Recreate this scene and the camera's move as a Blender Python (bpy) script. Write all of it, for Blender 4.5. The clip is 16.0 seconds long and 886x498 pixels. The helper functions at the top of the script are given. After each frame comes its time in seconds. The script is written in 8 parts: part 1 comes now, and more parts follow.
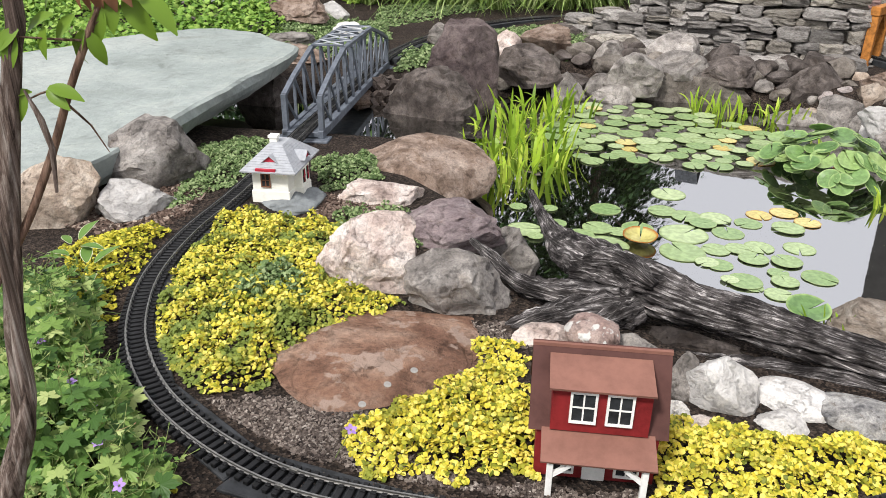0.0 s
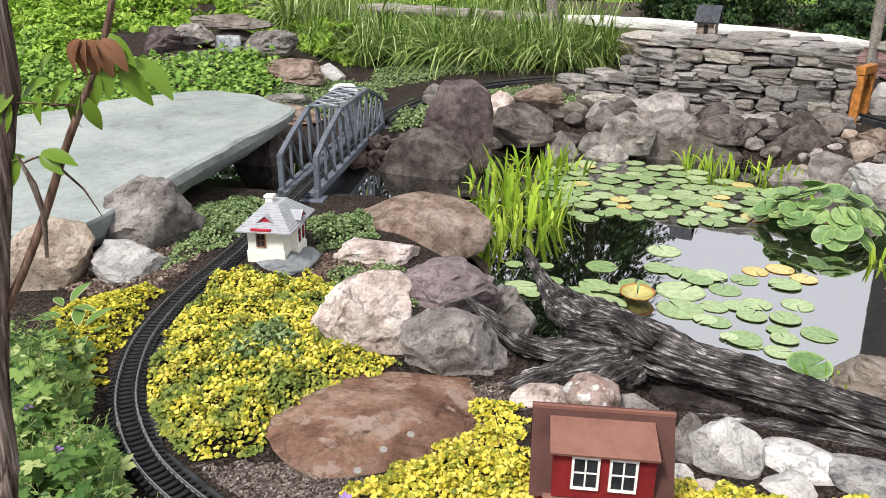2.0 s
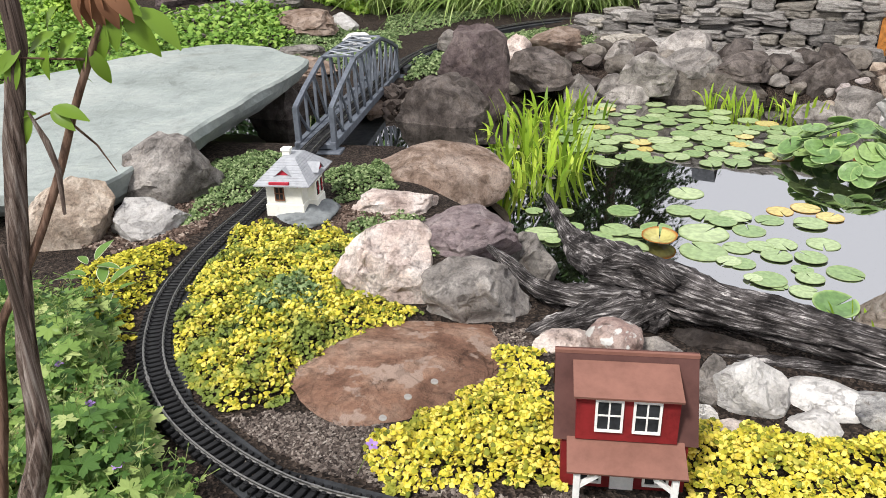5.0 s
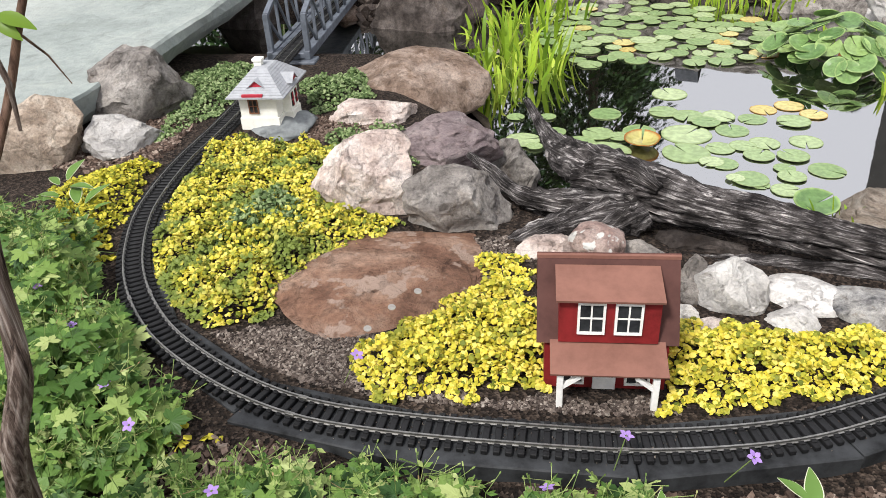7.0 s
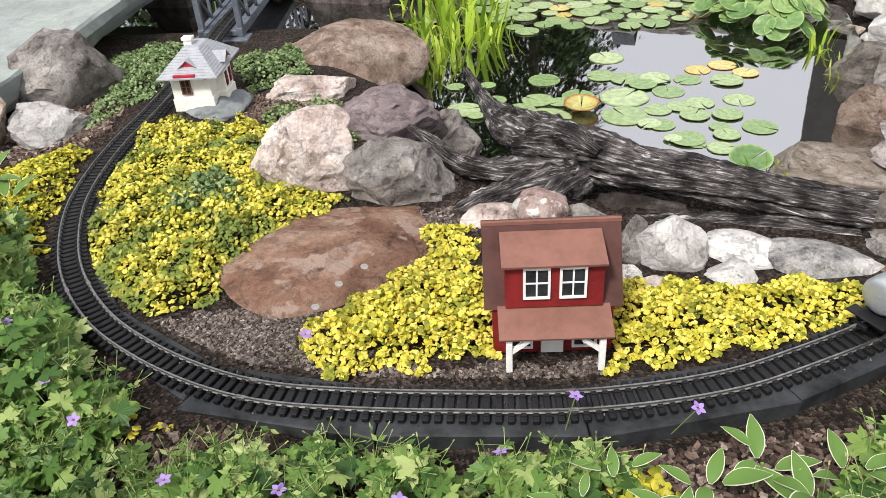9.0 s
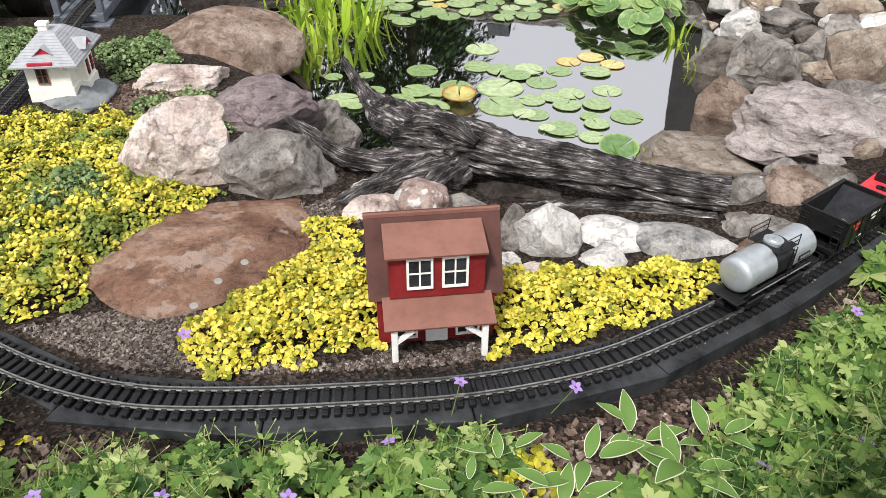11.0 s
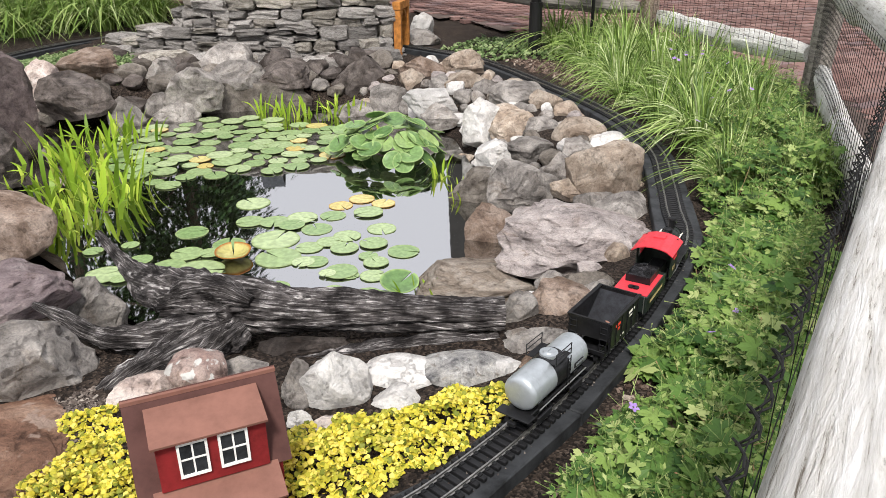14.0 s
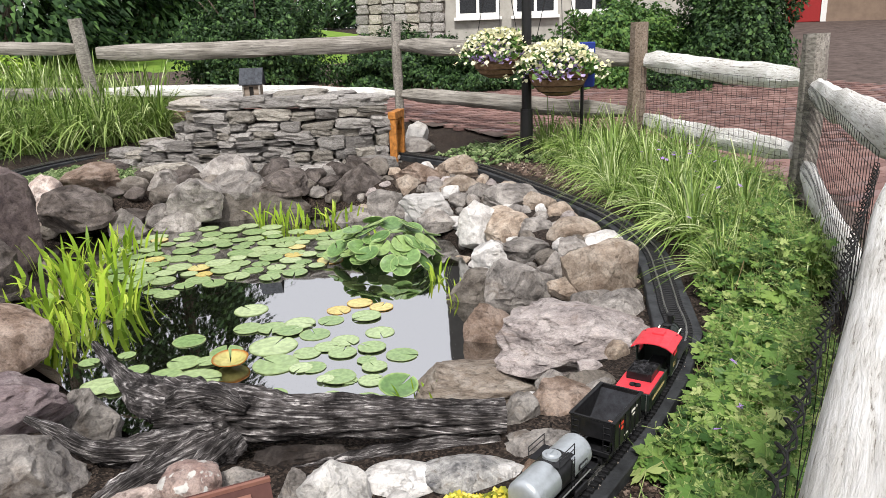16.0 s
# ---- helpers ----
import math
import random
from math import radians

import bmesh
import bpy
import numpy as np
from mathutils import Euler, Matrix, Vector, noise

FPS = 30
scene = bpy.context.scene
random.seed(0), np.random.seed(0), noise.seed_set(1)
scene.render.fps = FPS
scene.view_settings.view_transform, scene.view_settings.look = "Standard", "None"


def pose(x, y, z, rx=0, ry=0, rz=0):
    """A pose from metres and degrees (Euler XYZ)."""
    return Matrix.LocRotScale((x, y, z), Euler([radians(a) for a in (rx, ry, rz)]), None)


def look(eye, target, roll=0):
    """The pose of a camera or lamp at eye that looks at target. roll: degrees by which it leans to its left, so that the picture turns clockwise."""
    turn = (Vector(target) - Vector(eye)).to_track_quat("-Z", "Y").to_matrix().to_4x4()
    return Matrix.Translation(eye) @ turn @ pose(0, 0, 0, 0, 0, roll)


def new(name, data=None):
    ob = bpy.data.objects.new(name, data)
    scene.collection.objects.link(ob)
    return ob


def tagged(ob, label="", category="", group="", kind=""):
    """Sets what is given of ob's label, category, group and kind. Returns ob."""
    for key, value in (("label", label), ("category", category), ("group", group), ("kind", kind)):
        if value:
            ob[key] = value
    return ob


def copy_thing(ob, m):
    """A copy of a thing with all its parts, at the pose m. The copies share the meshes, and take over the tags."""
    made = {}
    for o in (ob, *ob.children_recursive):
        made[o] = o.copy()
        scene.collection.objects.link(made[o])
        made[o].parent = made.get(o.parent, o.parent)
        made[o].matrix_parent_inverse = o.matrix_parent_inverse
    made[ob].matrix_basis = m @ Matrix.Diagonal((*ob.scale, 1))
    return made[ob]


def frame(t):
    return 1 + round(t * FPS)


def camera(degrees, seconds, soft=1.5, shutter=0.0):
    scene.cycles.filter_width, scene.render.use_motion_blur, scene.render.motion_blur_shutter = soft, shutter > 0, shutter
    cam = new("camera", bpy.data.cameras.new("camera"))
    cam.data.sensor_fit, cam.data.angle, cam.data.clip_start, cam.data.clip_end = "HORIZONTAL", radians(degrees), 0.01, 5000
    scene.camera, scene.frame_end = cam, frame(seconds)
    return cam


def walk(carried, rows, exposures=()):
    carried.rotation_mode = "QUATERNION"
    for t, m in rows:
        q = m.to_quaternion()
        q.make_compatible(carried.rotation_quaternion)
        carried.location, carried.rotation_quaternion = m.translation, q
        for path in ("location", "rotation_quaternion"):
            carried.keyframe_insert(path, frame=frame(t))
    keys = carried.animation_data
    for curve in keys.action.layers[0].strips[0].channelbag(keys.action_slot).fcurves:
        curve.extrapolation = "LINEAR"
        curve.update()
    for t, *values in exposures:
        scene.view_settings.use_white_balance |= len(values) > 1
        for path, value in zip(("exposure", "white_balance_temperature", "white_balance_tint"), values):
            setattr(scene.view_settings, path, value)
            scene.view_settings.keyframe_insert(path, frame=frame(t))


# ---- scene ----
cam = camera(61.24, 16.0, soft=0.5)
# seconds, place in metres, turn in degrees
ROWS = [
    (0.0, 0.000, 0.000, 0.994, 65.07, -0.71, 1.90),
    (0.5, 0.001, 0.006, 0.993, 65.22, -0.51, 2.34),
    (1.0, 0.000, 0.014, 0.991, 65.97, -0.24, 2.22),
    (1.5, -0.004, 0.017, 0.991, 66.06, -0.07, 2.57),
    (2.0, -0.002, 0.016, 0.995, 69.42, -0.48, 1.44),
    (2.5, -0.000, 0.015, 0.997, 69.53, -0.43, 0.67),
    (3.0, -0.003, 0.020, 0.992, 69.97, -0.14, 1.81),
    (5.5, 0.002, 0.028, 0.983, 63.97, 1.80, 1.99),
    (6.0, 0.004, 0.033, 0.978, 62.39, 2.04, 1.71),
    (6.5, 0.006, 0.038, 0.976, 60.57, 2.36, 1.47),
    (7.0, 0.008, 0.042, 0.972, 58.74, 2.66, 0.36),
    (7.5, 0.011, 0.045, 0.971, 57.28, 2.68, -1.61),
    (8.0, 0.015, 0.046, 0.967, 56.71, 2.93, -2.68),
    (10.5, 0.022, 0.035, 0.975, 56.03, 1.37, -9.89),
    (11.0, 0.022, 0.037, 0.977, 55.42, -0.30, -12.79),
    (11.5, 0.023, 0.036, 0.976, 55.91, -1.77, -15.68),
    (12.0, 0.030, 0.042, 0.967, 56.52, -2.14, -18.41),
    (12.5, 0.049, 0.046, 0.967, 58.70, -2.20, -22.14),
    (13.0, 0.075, 0.053, 0.965, 61.81, -1.99, -27.24),
    (13.5, 0.087, 0.056, 0.967, 63.79, -0.98, -29.80),
    (14.0, 0.095, 0.058, 0.975, 66.00, 0.43, -30.15),
    (14.5, 0.095, 0.055, 0.973, 68.91, 1.35, -30.14),
    (15.0, 0.096, 0.054, 0.973, 70.77, 1.34, -30.36),
    (15.5, 0.099, 0.052, 0.973, 73.14, 1.48, -30.66),
    (16.0, 0.097, 0.050, 0.974, 73.82, 1.78, -30.72),
]
walk(cam, [(t, pose(x, y, z, rx, ry, rz)) for t, x, y, z, rx, ry, rz in ROWS])

# ---- world and sun ----
SUN_ELEVATION, SUN_AZIMUTH = radians(52), radians(215)
world = bpy.data.worlds.new("sky")
scene.world = world
world.use_nodes = True
wn = world.node_tree
sky = wn.nodes.new("ShaderNodeTexSky")
sky.sky_type, sky.sun_disc = "NISHITA", False
sky.sun_elevation, sky.sun_rotation = SUN_ELEVATION, SUN_AZIMUTH
sky.air_density, sky.dust_density, sky.ozone_density = 1.0, 4.0, 0.6
wn.nodes["Background"].inputs["Strength"].default_value = 0.098
# thin even cloud in front of the blue
cloud = wn.nodes.new("ShaderNodeMix")
cloud.data_type = "RGBA"
cloud.inputs[0].default_value = 0.82
cloud.inputs[7].default_value = (12.0, 12.0, 12.7, 1)
wn.links.new(sky.outputs[0], cloud.inputs[6])
wn.links.new(cloud.outputs[2], wn.nodes["Background"].inputs["Color"])
sun = new("sun", bpy.data.lights.new("sun", "SUN"))
sun.data.energy, sun.data.angle, sun.data.color = 3.9, radians(9), (1.0, 0.97, 0.93)
sun_way = Vector((math.sin(SUN_AZIMUTH) * math.cos(SUN_ELEVATION), math.cos(SUN_AZIMUTH) * math.cos(SUN_ELEVATION), math.sin(SUN_ELEVATION)))
sun.matrix_world = look(sun_way * 30, (0, 0, 0))
scene.view_settings.exposure = 0.17

# ---- materials ----
def nodes_of(name):
    m = bpy.data.materials.new(name)
    m.use_nodes = True
    nt = m.node_tree
    nt.nodes["Principled BSDF"].inputs["Specular IOR Level"].default_value = 0.2
    return m, nt, nt.nodes["Principled BSDF"]


def add_node(nt, kind, **sockets):
    n = nt.nodes.new(kind)
    for key, value in sockets.items():
        n.inputs[key.replace("_", " ")].default_value = value
    return n


def ramp(nt, source, stops):
    r = nt.nodes.new("ShaderNodeValToRGB")
    els = r.color_ramp.elements
    while len(els) < len(stops):
        els.new(0.5)
    for e, (p, c) in zip(els, stops):
        e.position, e.color = p, (*c, 1)
    nt.links.new(source, r.inputs[0])
    return r.outputs[0]


def blend(nt, fac, a, b, mode="MIX"):
    n = nt.nodes.new("ShaderNodeMix")
    n.data_type, n.blend_type = "RGBA", mode
    for sock, v in ((n.inputs[0], fac), (n.inputs[6], a), (n.inputs[7], b)):
        if hasattr(v, "node"):
            nt.links.new(v, sock)
        else:
            sock.default_value = v if isinstance(v, float) else (*v, 1)
    return n.outputs[2]


def bump(nt, bsdf, height, strength, distance=0.005):
    b = add_node(nt, "ShaderNodeBump", Strength=strength, Distance=distance)
    nt.links.new(height, b.inputs["Height"])
    nt.links.new(b.outputs[0], bsdf.inputs["Normal"])


def stone_material(name, dark, mid, light, spot=None, streak=1.0, rough=0.85, scale=9.0, grainy=0.75, tones=(0.68, 1.1)):
    """Rock: mottled at two scales, with grain, veins and optional lichen."""
    m, nt, bs = nodes_of(name)
    co = nt.nodes.new("ShaderNodeTexCoord")
    info = nt.nodes.new("ShaderNodeObjectInfo")
    shift = nt.nodes.new("ShaderNodeVectorMath")
    shift.operation = "MULTIPLY_ADD"
    shift.inputs[1].default_value = (1, 1, streak)
    nt.links.new(co.outputs["Object"], shift.inputs[0])
    spread = nt.nodes.new("ShaderNodeMath")
    spread.operation = "MULTIPLY"
    spread.inputs[1].default_value = 37.0
    nt.links.new(info.outputs["Random"], spread.inputs[0])
    nt.links.new(spread.outputs[0], shift.inputs[2])
    big = add_node(nt, "ShaderNodeTexNoise", Scale=scale, Detail=6.0, Roughness=0.62, Distortion=0.6)
    fine = add_node(nt, "ShaderNodeTexNoise", Scale=scale * 14, Detail=5.0, Roughness=0.75)
    mid_n = add_node(nt, "ShaderNodeTexNoise", Scale=scale * 3.2, Detail=8.0, Roughness=0.68, Distortion=0.5)
    for n in (big, fine, mid_n):
        nt.links.new(shift.outputs[0], n.inputs["Vector"])
    c = ramp(nt, big.outputs[0], [(0.32, dark), (0.47, mid), (0.62, light)])
    grain = ramp(nt, fine.outputs[0], [(0.36, (0.5, 0.5, 0.51)), (0.58, (1.25, 1.23, 1.2))])
    c = blend(nt, grainy * 0.7, c, grain, "MULTIPLY")
    veins = ramp(nt, mid_n.outputs[0], [(0.33, (0.36, 0.34, 0.33)), (0.43, (0.93, 0.93, 0.93)), (0.56, (1.0, 1.0, 1.0)), (0.66, (1.18, 1.16, 1.12))])
    c = blend(nt, grainy + 0.1, c, veins, "MULTIPLY")
    # weather stains with firm outlines
    stain = add_node(nt, "ShaderNodeTexNoise", Scale=scale * 0.55, Detail=7.0, Roughness=0.7, Distortion=1.6)
    nt.links.new(shift.outputs[0], stain.inputs["Vector"])
    tint = ramp(nt, stain.outputs[0], [(0.36, (0.66, 0.59, 0.52)), (0.42, (1.0, 0.98, 0.96)), (0.6, (1.0, 1.0, 1.0)), (0.66, (1.1, 1.1, 1.09))])
    c = blend(nt, grainy, c, tint, "MULTIPLY")
    if spot:
        vor = add_node(nt, "ShaderNodeTexNoise", Scale=scale * 2.6, Detail=3.0, Roughness=0.6)
        nt.links.new(shift.outputs[0], vor.inputs["Vector"])
        mask = ramp(nt, vor.outputs[0], [(0.54, (0, 0, 0)), (0.58, (1, 1, 1))])
        c = blend(nt, mask, c, spot)
    tone = nt.nodes.new("ShaderNodeHueSaturation")
    rng = nt.nodes.new("ShaderNodeMapRange")
    rng.inputs[3].default_value, rng.inputs[4].default_value = tones
    nt.links.new(info.outputs["Random"], rng.inputs[0])
    nt.links.new(rng.outputs[0], tone.inputs["Value"])
    nt.links.new(c, tone.inputs["Color"])
    nt.links.new(tone.outputs[0], bs.inputs["Base Color"])
    bs.inputs["Roughness"].default_value = rough
    crack = add_node(nt, "ShaderNodeTexVoronoi", Scale=scale * 1.1)
    crack.feature = "DISTANCE_TO_EDGE"
    warp = blend(nt, 0.12, shift.outputs[0], mid_n.outputs[1])
    nt.links.new(warp, crack.inputs["Vector"])
    edge = ramp(nt, crack.outputs["Distance"], [(0.0, (0, 0, 0)), (0.035, (1, 1, 1))])
    h = blend(nt, 0.22, mid_n.outputs[0], fine.outputs[0])
    h = blend(nt, 0.1, h, edge)
    bump(nt, bs, h, 1.0, 0.022)
    return m


def plain_material(name, colour, rough=0.5, metal=0.0, vary=0.12, scale=40.0, relief=0.15, coat=0.0):
    """Paint, plastic or metal with slight dirt and unevenness."""
    m, nt, bs = nodes_of(name)
    co = nt.nodes.new("ShaderNodeTexCoord")
    n = add_node(nt, "ShaderNodeTexNoise", Scale=scale, Detail=6.0, Roughness=0.7)
    nt.links.new(co.outputs["Object"], n.inputs["Vector"])
    lo = tuple(max(0.0, v * (1 - vary * 2)) for v in colour)
    hi = tuple(min(1.0, v * (1 + vary)) for v in colour)
    c = ramp(nt, n.outputs[0], [(0.3, lo), (0.55, colour), (0.75, hi)])
    nt.links.new(c, bs.inputs["Base Color"])
    r = ramp(nt, n.outputs[0], [(0.3, (min(1, rough + 0.15),) * 3), (0.7, (rough,) * 3)])
    nt.links.new(r, bs.inputs["Roughness"])
    bs.inputs["Metallic"].default_value = metal
    bs.inputs["Coat Weight"].default_value = coat
    if relief:
        bump(nt, bs, n.outputs[0], relief, 0.001)
    return m


def leaf_material(name, stops, rough=0.5, translucent=0.25, patch=None):
    """Leaves: each island has its own tone; light passes through."""
    m, nt, bs = nodes_of(name)
    geo = nt.nodes.new("ShaderNodeNewGeometry")
    c = ramp(nt, geo.outputs["Random Per Island"], stops)
    if patch:
        n = add_node(nt, "ShaderNodeTexNoise", Scale=patch[0], Detail=3.0)
        nt.links.new(geo.outputs["Position"], n.inputs["Vector"])
        mask = ramp(nt, n.outputs[0], [(patch[2], (0, 0, 0)), (patch[2] + 0.1, (1, 1, 1))])
        c = blend(nt, mask, c, patch[1])
    nt.links.new(c, bs.inputs["Base Color"])
    bs.inputs["Roughness"].default_value = rough
    tr = nt.nodes.new("ShaderNodeBsdfTranslucent")
    nt.links.new(c, tr.inputs["Color"])
    mx = add_node(nt, "ShaderNodeMixShader", Fac=translucent)
    nt.links.new(bs.outputs[0], mx.inputs[1])
    nt.links.new(tr.outputs[0], mx.inputs[2])
    nt.links.new(mx.outputs[0], nt.nodes["Material Output"].inputs["Surface"])
    return m


STONE = {
    "grey": stone_material("grey_stone", (0.11, 0.1, 0.093), (0.25, 0.23, 0.215), (0.4, 0.375, 0.35)),
    "white": stone_material("pale_granite", (0.42, 0.405, 0.39), (0.62, 0.6, 0.58), (0.74, 0.72, 0.7), grainy=0.45),
    "whitespeck": stone_material("speckled_granite", (0.2, 0.2, 0.21), (0.52, 0.51, 0.5), (0.74, 0.73, 0.71), scale=22.0),
    "pink": stone_material("pink_granite", (0.3, 0.23, 0.205), (0.52, 0.43, 0.39), (0.7, 0.63, 0.59)),
    "pinkspot": stone_material("pink_granite_with_lichen", (0.2, 0.14, 0.12), (0.4, 0.28, 0.25), (0.52, 0.41, 0.37), (0.78, 0.76, 0.72)),
    "pinkgrey": stone_material("pinkish_grey_slate", (0.2, 0.175, 0.17), (0.38, 0.335, 0.325), (0.51, 0.46, 0.445), streak=3.0),
    "tan": stone_material("tan_stone", (0.2, 0.15, 0.115), (0.37, 0.30, 0.24), (0.52, 0.45, 0.38)),
    "tanstreak": stone_material("layered_tan_stone", (0.16, 0.125, 0.1), (0.33, 0.275, 0.225), (0.47, 0.42, 0.37), streak=5.0),
    "purple": stone_material("purple_slate", (0.16, 0.122, 0.128), (0.275, 0.22, 0.226), (0.36, 0.305, 0.305), streak=3.0),
    "darkpurple": stone_material("dark_purple_stone", (0.05, 0.038, 0.04), (0.105, 0.08, 0.08), (0.18, 0.145, 0.14)),
    "dark": stone_material("dark_stone", (0.036, 0.029, 0.026), (0.09, 0.076, 0.069), (0.17, 0.147, 0.136)),
    "brown": stone_material("brown_stone", (0.11, 0.075, 0.055), (0.225, 0.165, 0.13), (0.35, 0.28, 0.235)),
    "greybrown": stone_material("grey_brown_stone", (0.075, 0.063, 0.052), (0.165, 0.145, 0.126), (0.25, 0.226, 0.2)),
    "rust": stone_material("rust_brown_sandstone", (0.12, 0.062, 0.042), (0.215, 0.122, 0.084), (0.31, 0.21, 0.158), (0.31, 0.225, 0.18), scale=5.0),
    "wall": stone_material("stacked_fieldstone", (0.16, 0.15, 0.14), (0.36, 0.34, 0.325), (0.52, 0.5, 0.475), streak=2.0, tones=(0.55, 1.3)),
    "walltan": stone_material("pale_tan_fieldstone", (0.2, 0.18, 0.155), (0.4, 0.37, 0.325), (0.55, 0.52, 0.47), streak=2.0, tones=(0.65, 1.25)),
    "slab": stone_material("pale_blue_grey_slab", (0.24, 0.27, 0.255), (0.3, 0.335, 0.32), (0.36, 0.39, 0.37), scale=2.0, rough=0.6, grainy=0.3),
}

# ---- mesh helpers ----
def mesh_ob(name, bm, material, smooth=False):
    me = bpy.data.meshes.new(name)
    bm.to_mesh(me)
    bm.free()
    if material:
        me.materials.append(material)
    if smooth:
        me.polygons.foreach_set("use_smooth", [True] * len(me.polygons))
    return new(name, me)


def crisp(ob, degrees):
    """Smooth faces with hard edges where they meet at more than the angle."""
    ob.data.polygons.foreach_set("use_smooth", [True] * len(ob.data.polygons))
    ob.data.set_sharp_from_angle(angle=radians(degrees))
    return ob


def part(name, bm, material, parent, label="", smooth=False):
    ob = mesh_ob(name, bm, material, smooth)
    ob.parent = parent
    return tagged(ob, label)


def data_ob(name, verts, faces, material, smooth=False):
    me = bpy.data.meshes.new(name)
    me.from_pydata([tuple(map(float, v)) for v in verts], [], faces)
    if material:
        me.materials.append(material)
    if smooth:
        me.polygons.foreach_set("use_smooth", [True] * len(me.polygons))
    return new(name, me)


def thing(name, m, label, category, group="", kind=""):
    ob = new(name)
    ob.empty_display_size = 0.05
    ob.matrix_world = m
    return tagged(ob, label, category, group, kind)


def box(bm, x0, x1, y0, y1, z0, z1, bevel=0.0, m=None):
    geo = bmesh.ops.create_cube(bm, size=1.0)["verts"]
    for v in geo:
        v.co = Vector(((x0 + x1) / 2 + v.co.x * (x1 - x0), (y0 + y1) / 2 + v.co.y * (y1 - y0), (z0 + z1) / 2 + v.co.z * (z1 - z0)))
    if bevel:
        edges = list({e for v in geo for e in v.link_edges})
        r = bmesh.ops.bevel(bm, geom=edges, offset=bevel, segments=1, affect="EDGES")
        geo = list({v for f in r["faces"] for v in f.verts} | {v for v in geo if v.is_valid})
    if m is not None:
        for v in geo:
            v.co = m @ v.co
    return geo


def tube(bm, a, b, r0, r1=None, sides=10, caps=True):
    a, b = Vector(a), Vector(b)
    r1 = r0 if r1 is None else r1
    way = b - a
    m = Matrix.Translation((a + b) / 2) @ way.to_track_quat("Z", "Y").to_matrix().to_4x4()
    bmesh.ops.create_cone(bm, cap_ends=caps, segments=sides, radius1=r0, radius2=r1, depth=way.length, matrix=m)


def sweep(bm, points, radii, sides=10, wobble=0.0, seed=0):
    """A tube along points with its own radius at each, closed at both ends."""
    rings = []
    n = len(points)
    side = None
    for i, (p, r) in enumerate(zip(points, radii)):
        p = Vector(p)
        way = (Vector(points[min(i + 1, n - 1)]) - Vector(points[max(i - 1, 0)])).normalized()
        if side is None:
            side = way.orthogonal().normalized()
        side = (side - way * side.dot(way)).normalized()
        up = way.cross(side)
        ring = []
        for k in range(sides):
            a = 2 * math.pi * k / sides
            w = 1 + wobble * noise.noise(Vector((math.cos(a) * 1.5, math.sin(a) * 1.5, i * 0.35 + seed * 7.3)))
            ring.append(bm.verts.new(p + (side * math.cos(a) + up * math.sin(a)) * r * w))
        rings.append(ring)
    for r0, r1 in zip(rings, rings[1:]):
        for k in range(sides):
            bm.faces.new((r0[k], r0[(k + 1) % sides], r1[(k + 1) % sides], r1[k]))
    bm.faces.new(rings[0][::-1])
    bm.faces.new(rings[-1])


def smooth_path(points, step):
    """Evenly spaced points along a Catmull-Rom curve."""
    pts = [Vector(p) for p in points]
    pts = [2 * pts[0] - pts[1]] + pts + [2 * pts[-1] - pts[-2]]
    fine = []
    for a, b, c, d in zip(pts, pts[1:], pts[2:], pts[3:]):
        for k in range(40):
            t = k / 40
            fine.append(0.5 * ((2 * b) + (c - a) * t + (2 * a - 5 * b + 4 * c - d) * t * t + (3 * b - a - 3 * c + d) * t ** 3))
    fine.append(pts[-2])
    out, left = [fine[0]], step
    for a, b in zip(fine, fine[1:]):
        l = (b - a).length
        while l >= left:
            a = a + (b - a) * (left / l)
            l = (b - a).length
            out.append(a)
            left = step
        left -= l
    return out


# ---- plan ----
WATER, STREAM = -0.25, -0.13
POND = [(0.2, 3.05), (0.02, 3.6), (0.02, 4.1), (0.15, 4.7), (0.45, 5.3), (0.9, 5.25), (1.4, 5.2), (1.9, 5.0), (2.2, 4.5), (2.25, 3.8), (2.02, 3.2), (1.85, 2.6), (1.58, 2.12), (1.2, 1.97), (0.8, 2.1), (0.38, 2.45)]
BED = [(-1.5, 4.6), (-0.75, 4.5), (0.1, 4.3), (0.1, 3.8), (-0.45, 3.75), (-1.5, 3.9)]
TRACK = [(3.2, 5.0), (3.16, 4.5), (3.04, 3.8), (2.93, 3.26), (2.8, 2.84), (2.58, 2.42), (2.32, 2.1), (2.1, 1.85), (1.9, 1.63), (1.5, 1.38), (1.22, 1.24), (0.95, 1.12), (0.72, 1.04), (0.54, 0.995), (0.3, 0.985), (0.05, 1.015), (-0.15, 1.05), (-0.3, 1.09), (-0.43, 1.155), (-0.56, 1.25), (-0.68, 1.37), (-0.79, 1.54), (-0.86, 1.72), (-0.905, 1.95), (-0.9, 2.25), (-0.85, 2.6), (-0.8, 3.1), (-0.76, 3.6), (-0.66, 4.5), (-0.57, 5.3), (-0.4, 6.0), (-0.1, 6.65), (0.3, 7.2), (0.9, 7.6), (1.6, 7.6), (2.3, 7.1), (2.9, 6.1)]
# closed loop
LINE = smooth_path([(x, y, 0) for x, y in TRACK + TRACK[:1]], 0.0215)
LINE_XY = np.array([(p.x, p.y) for p in LINE])


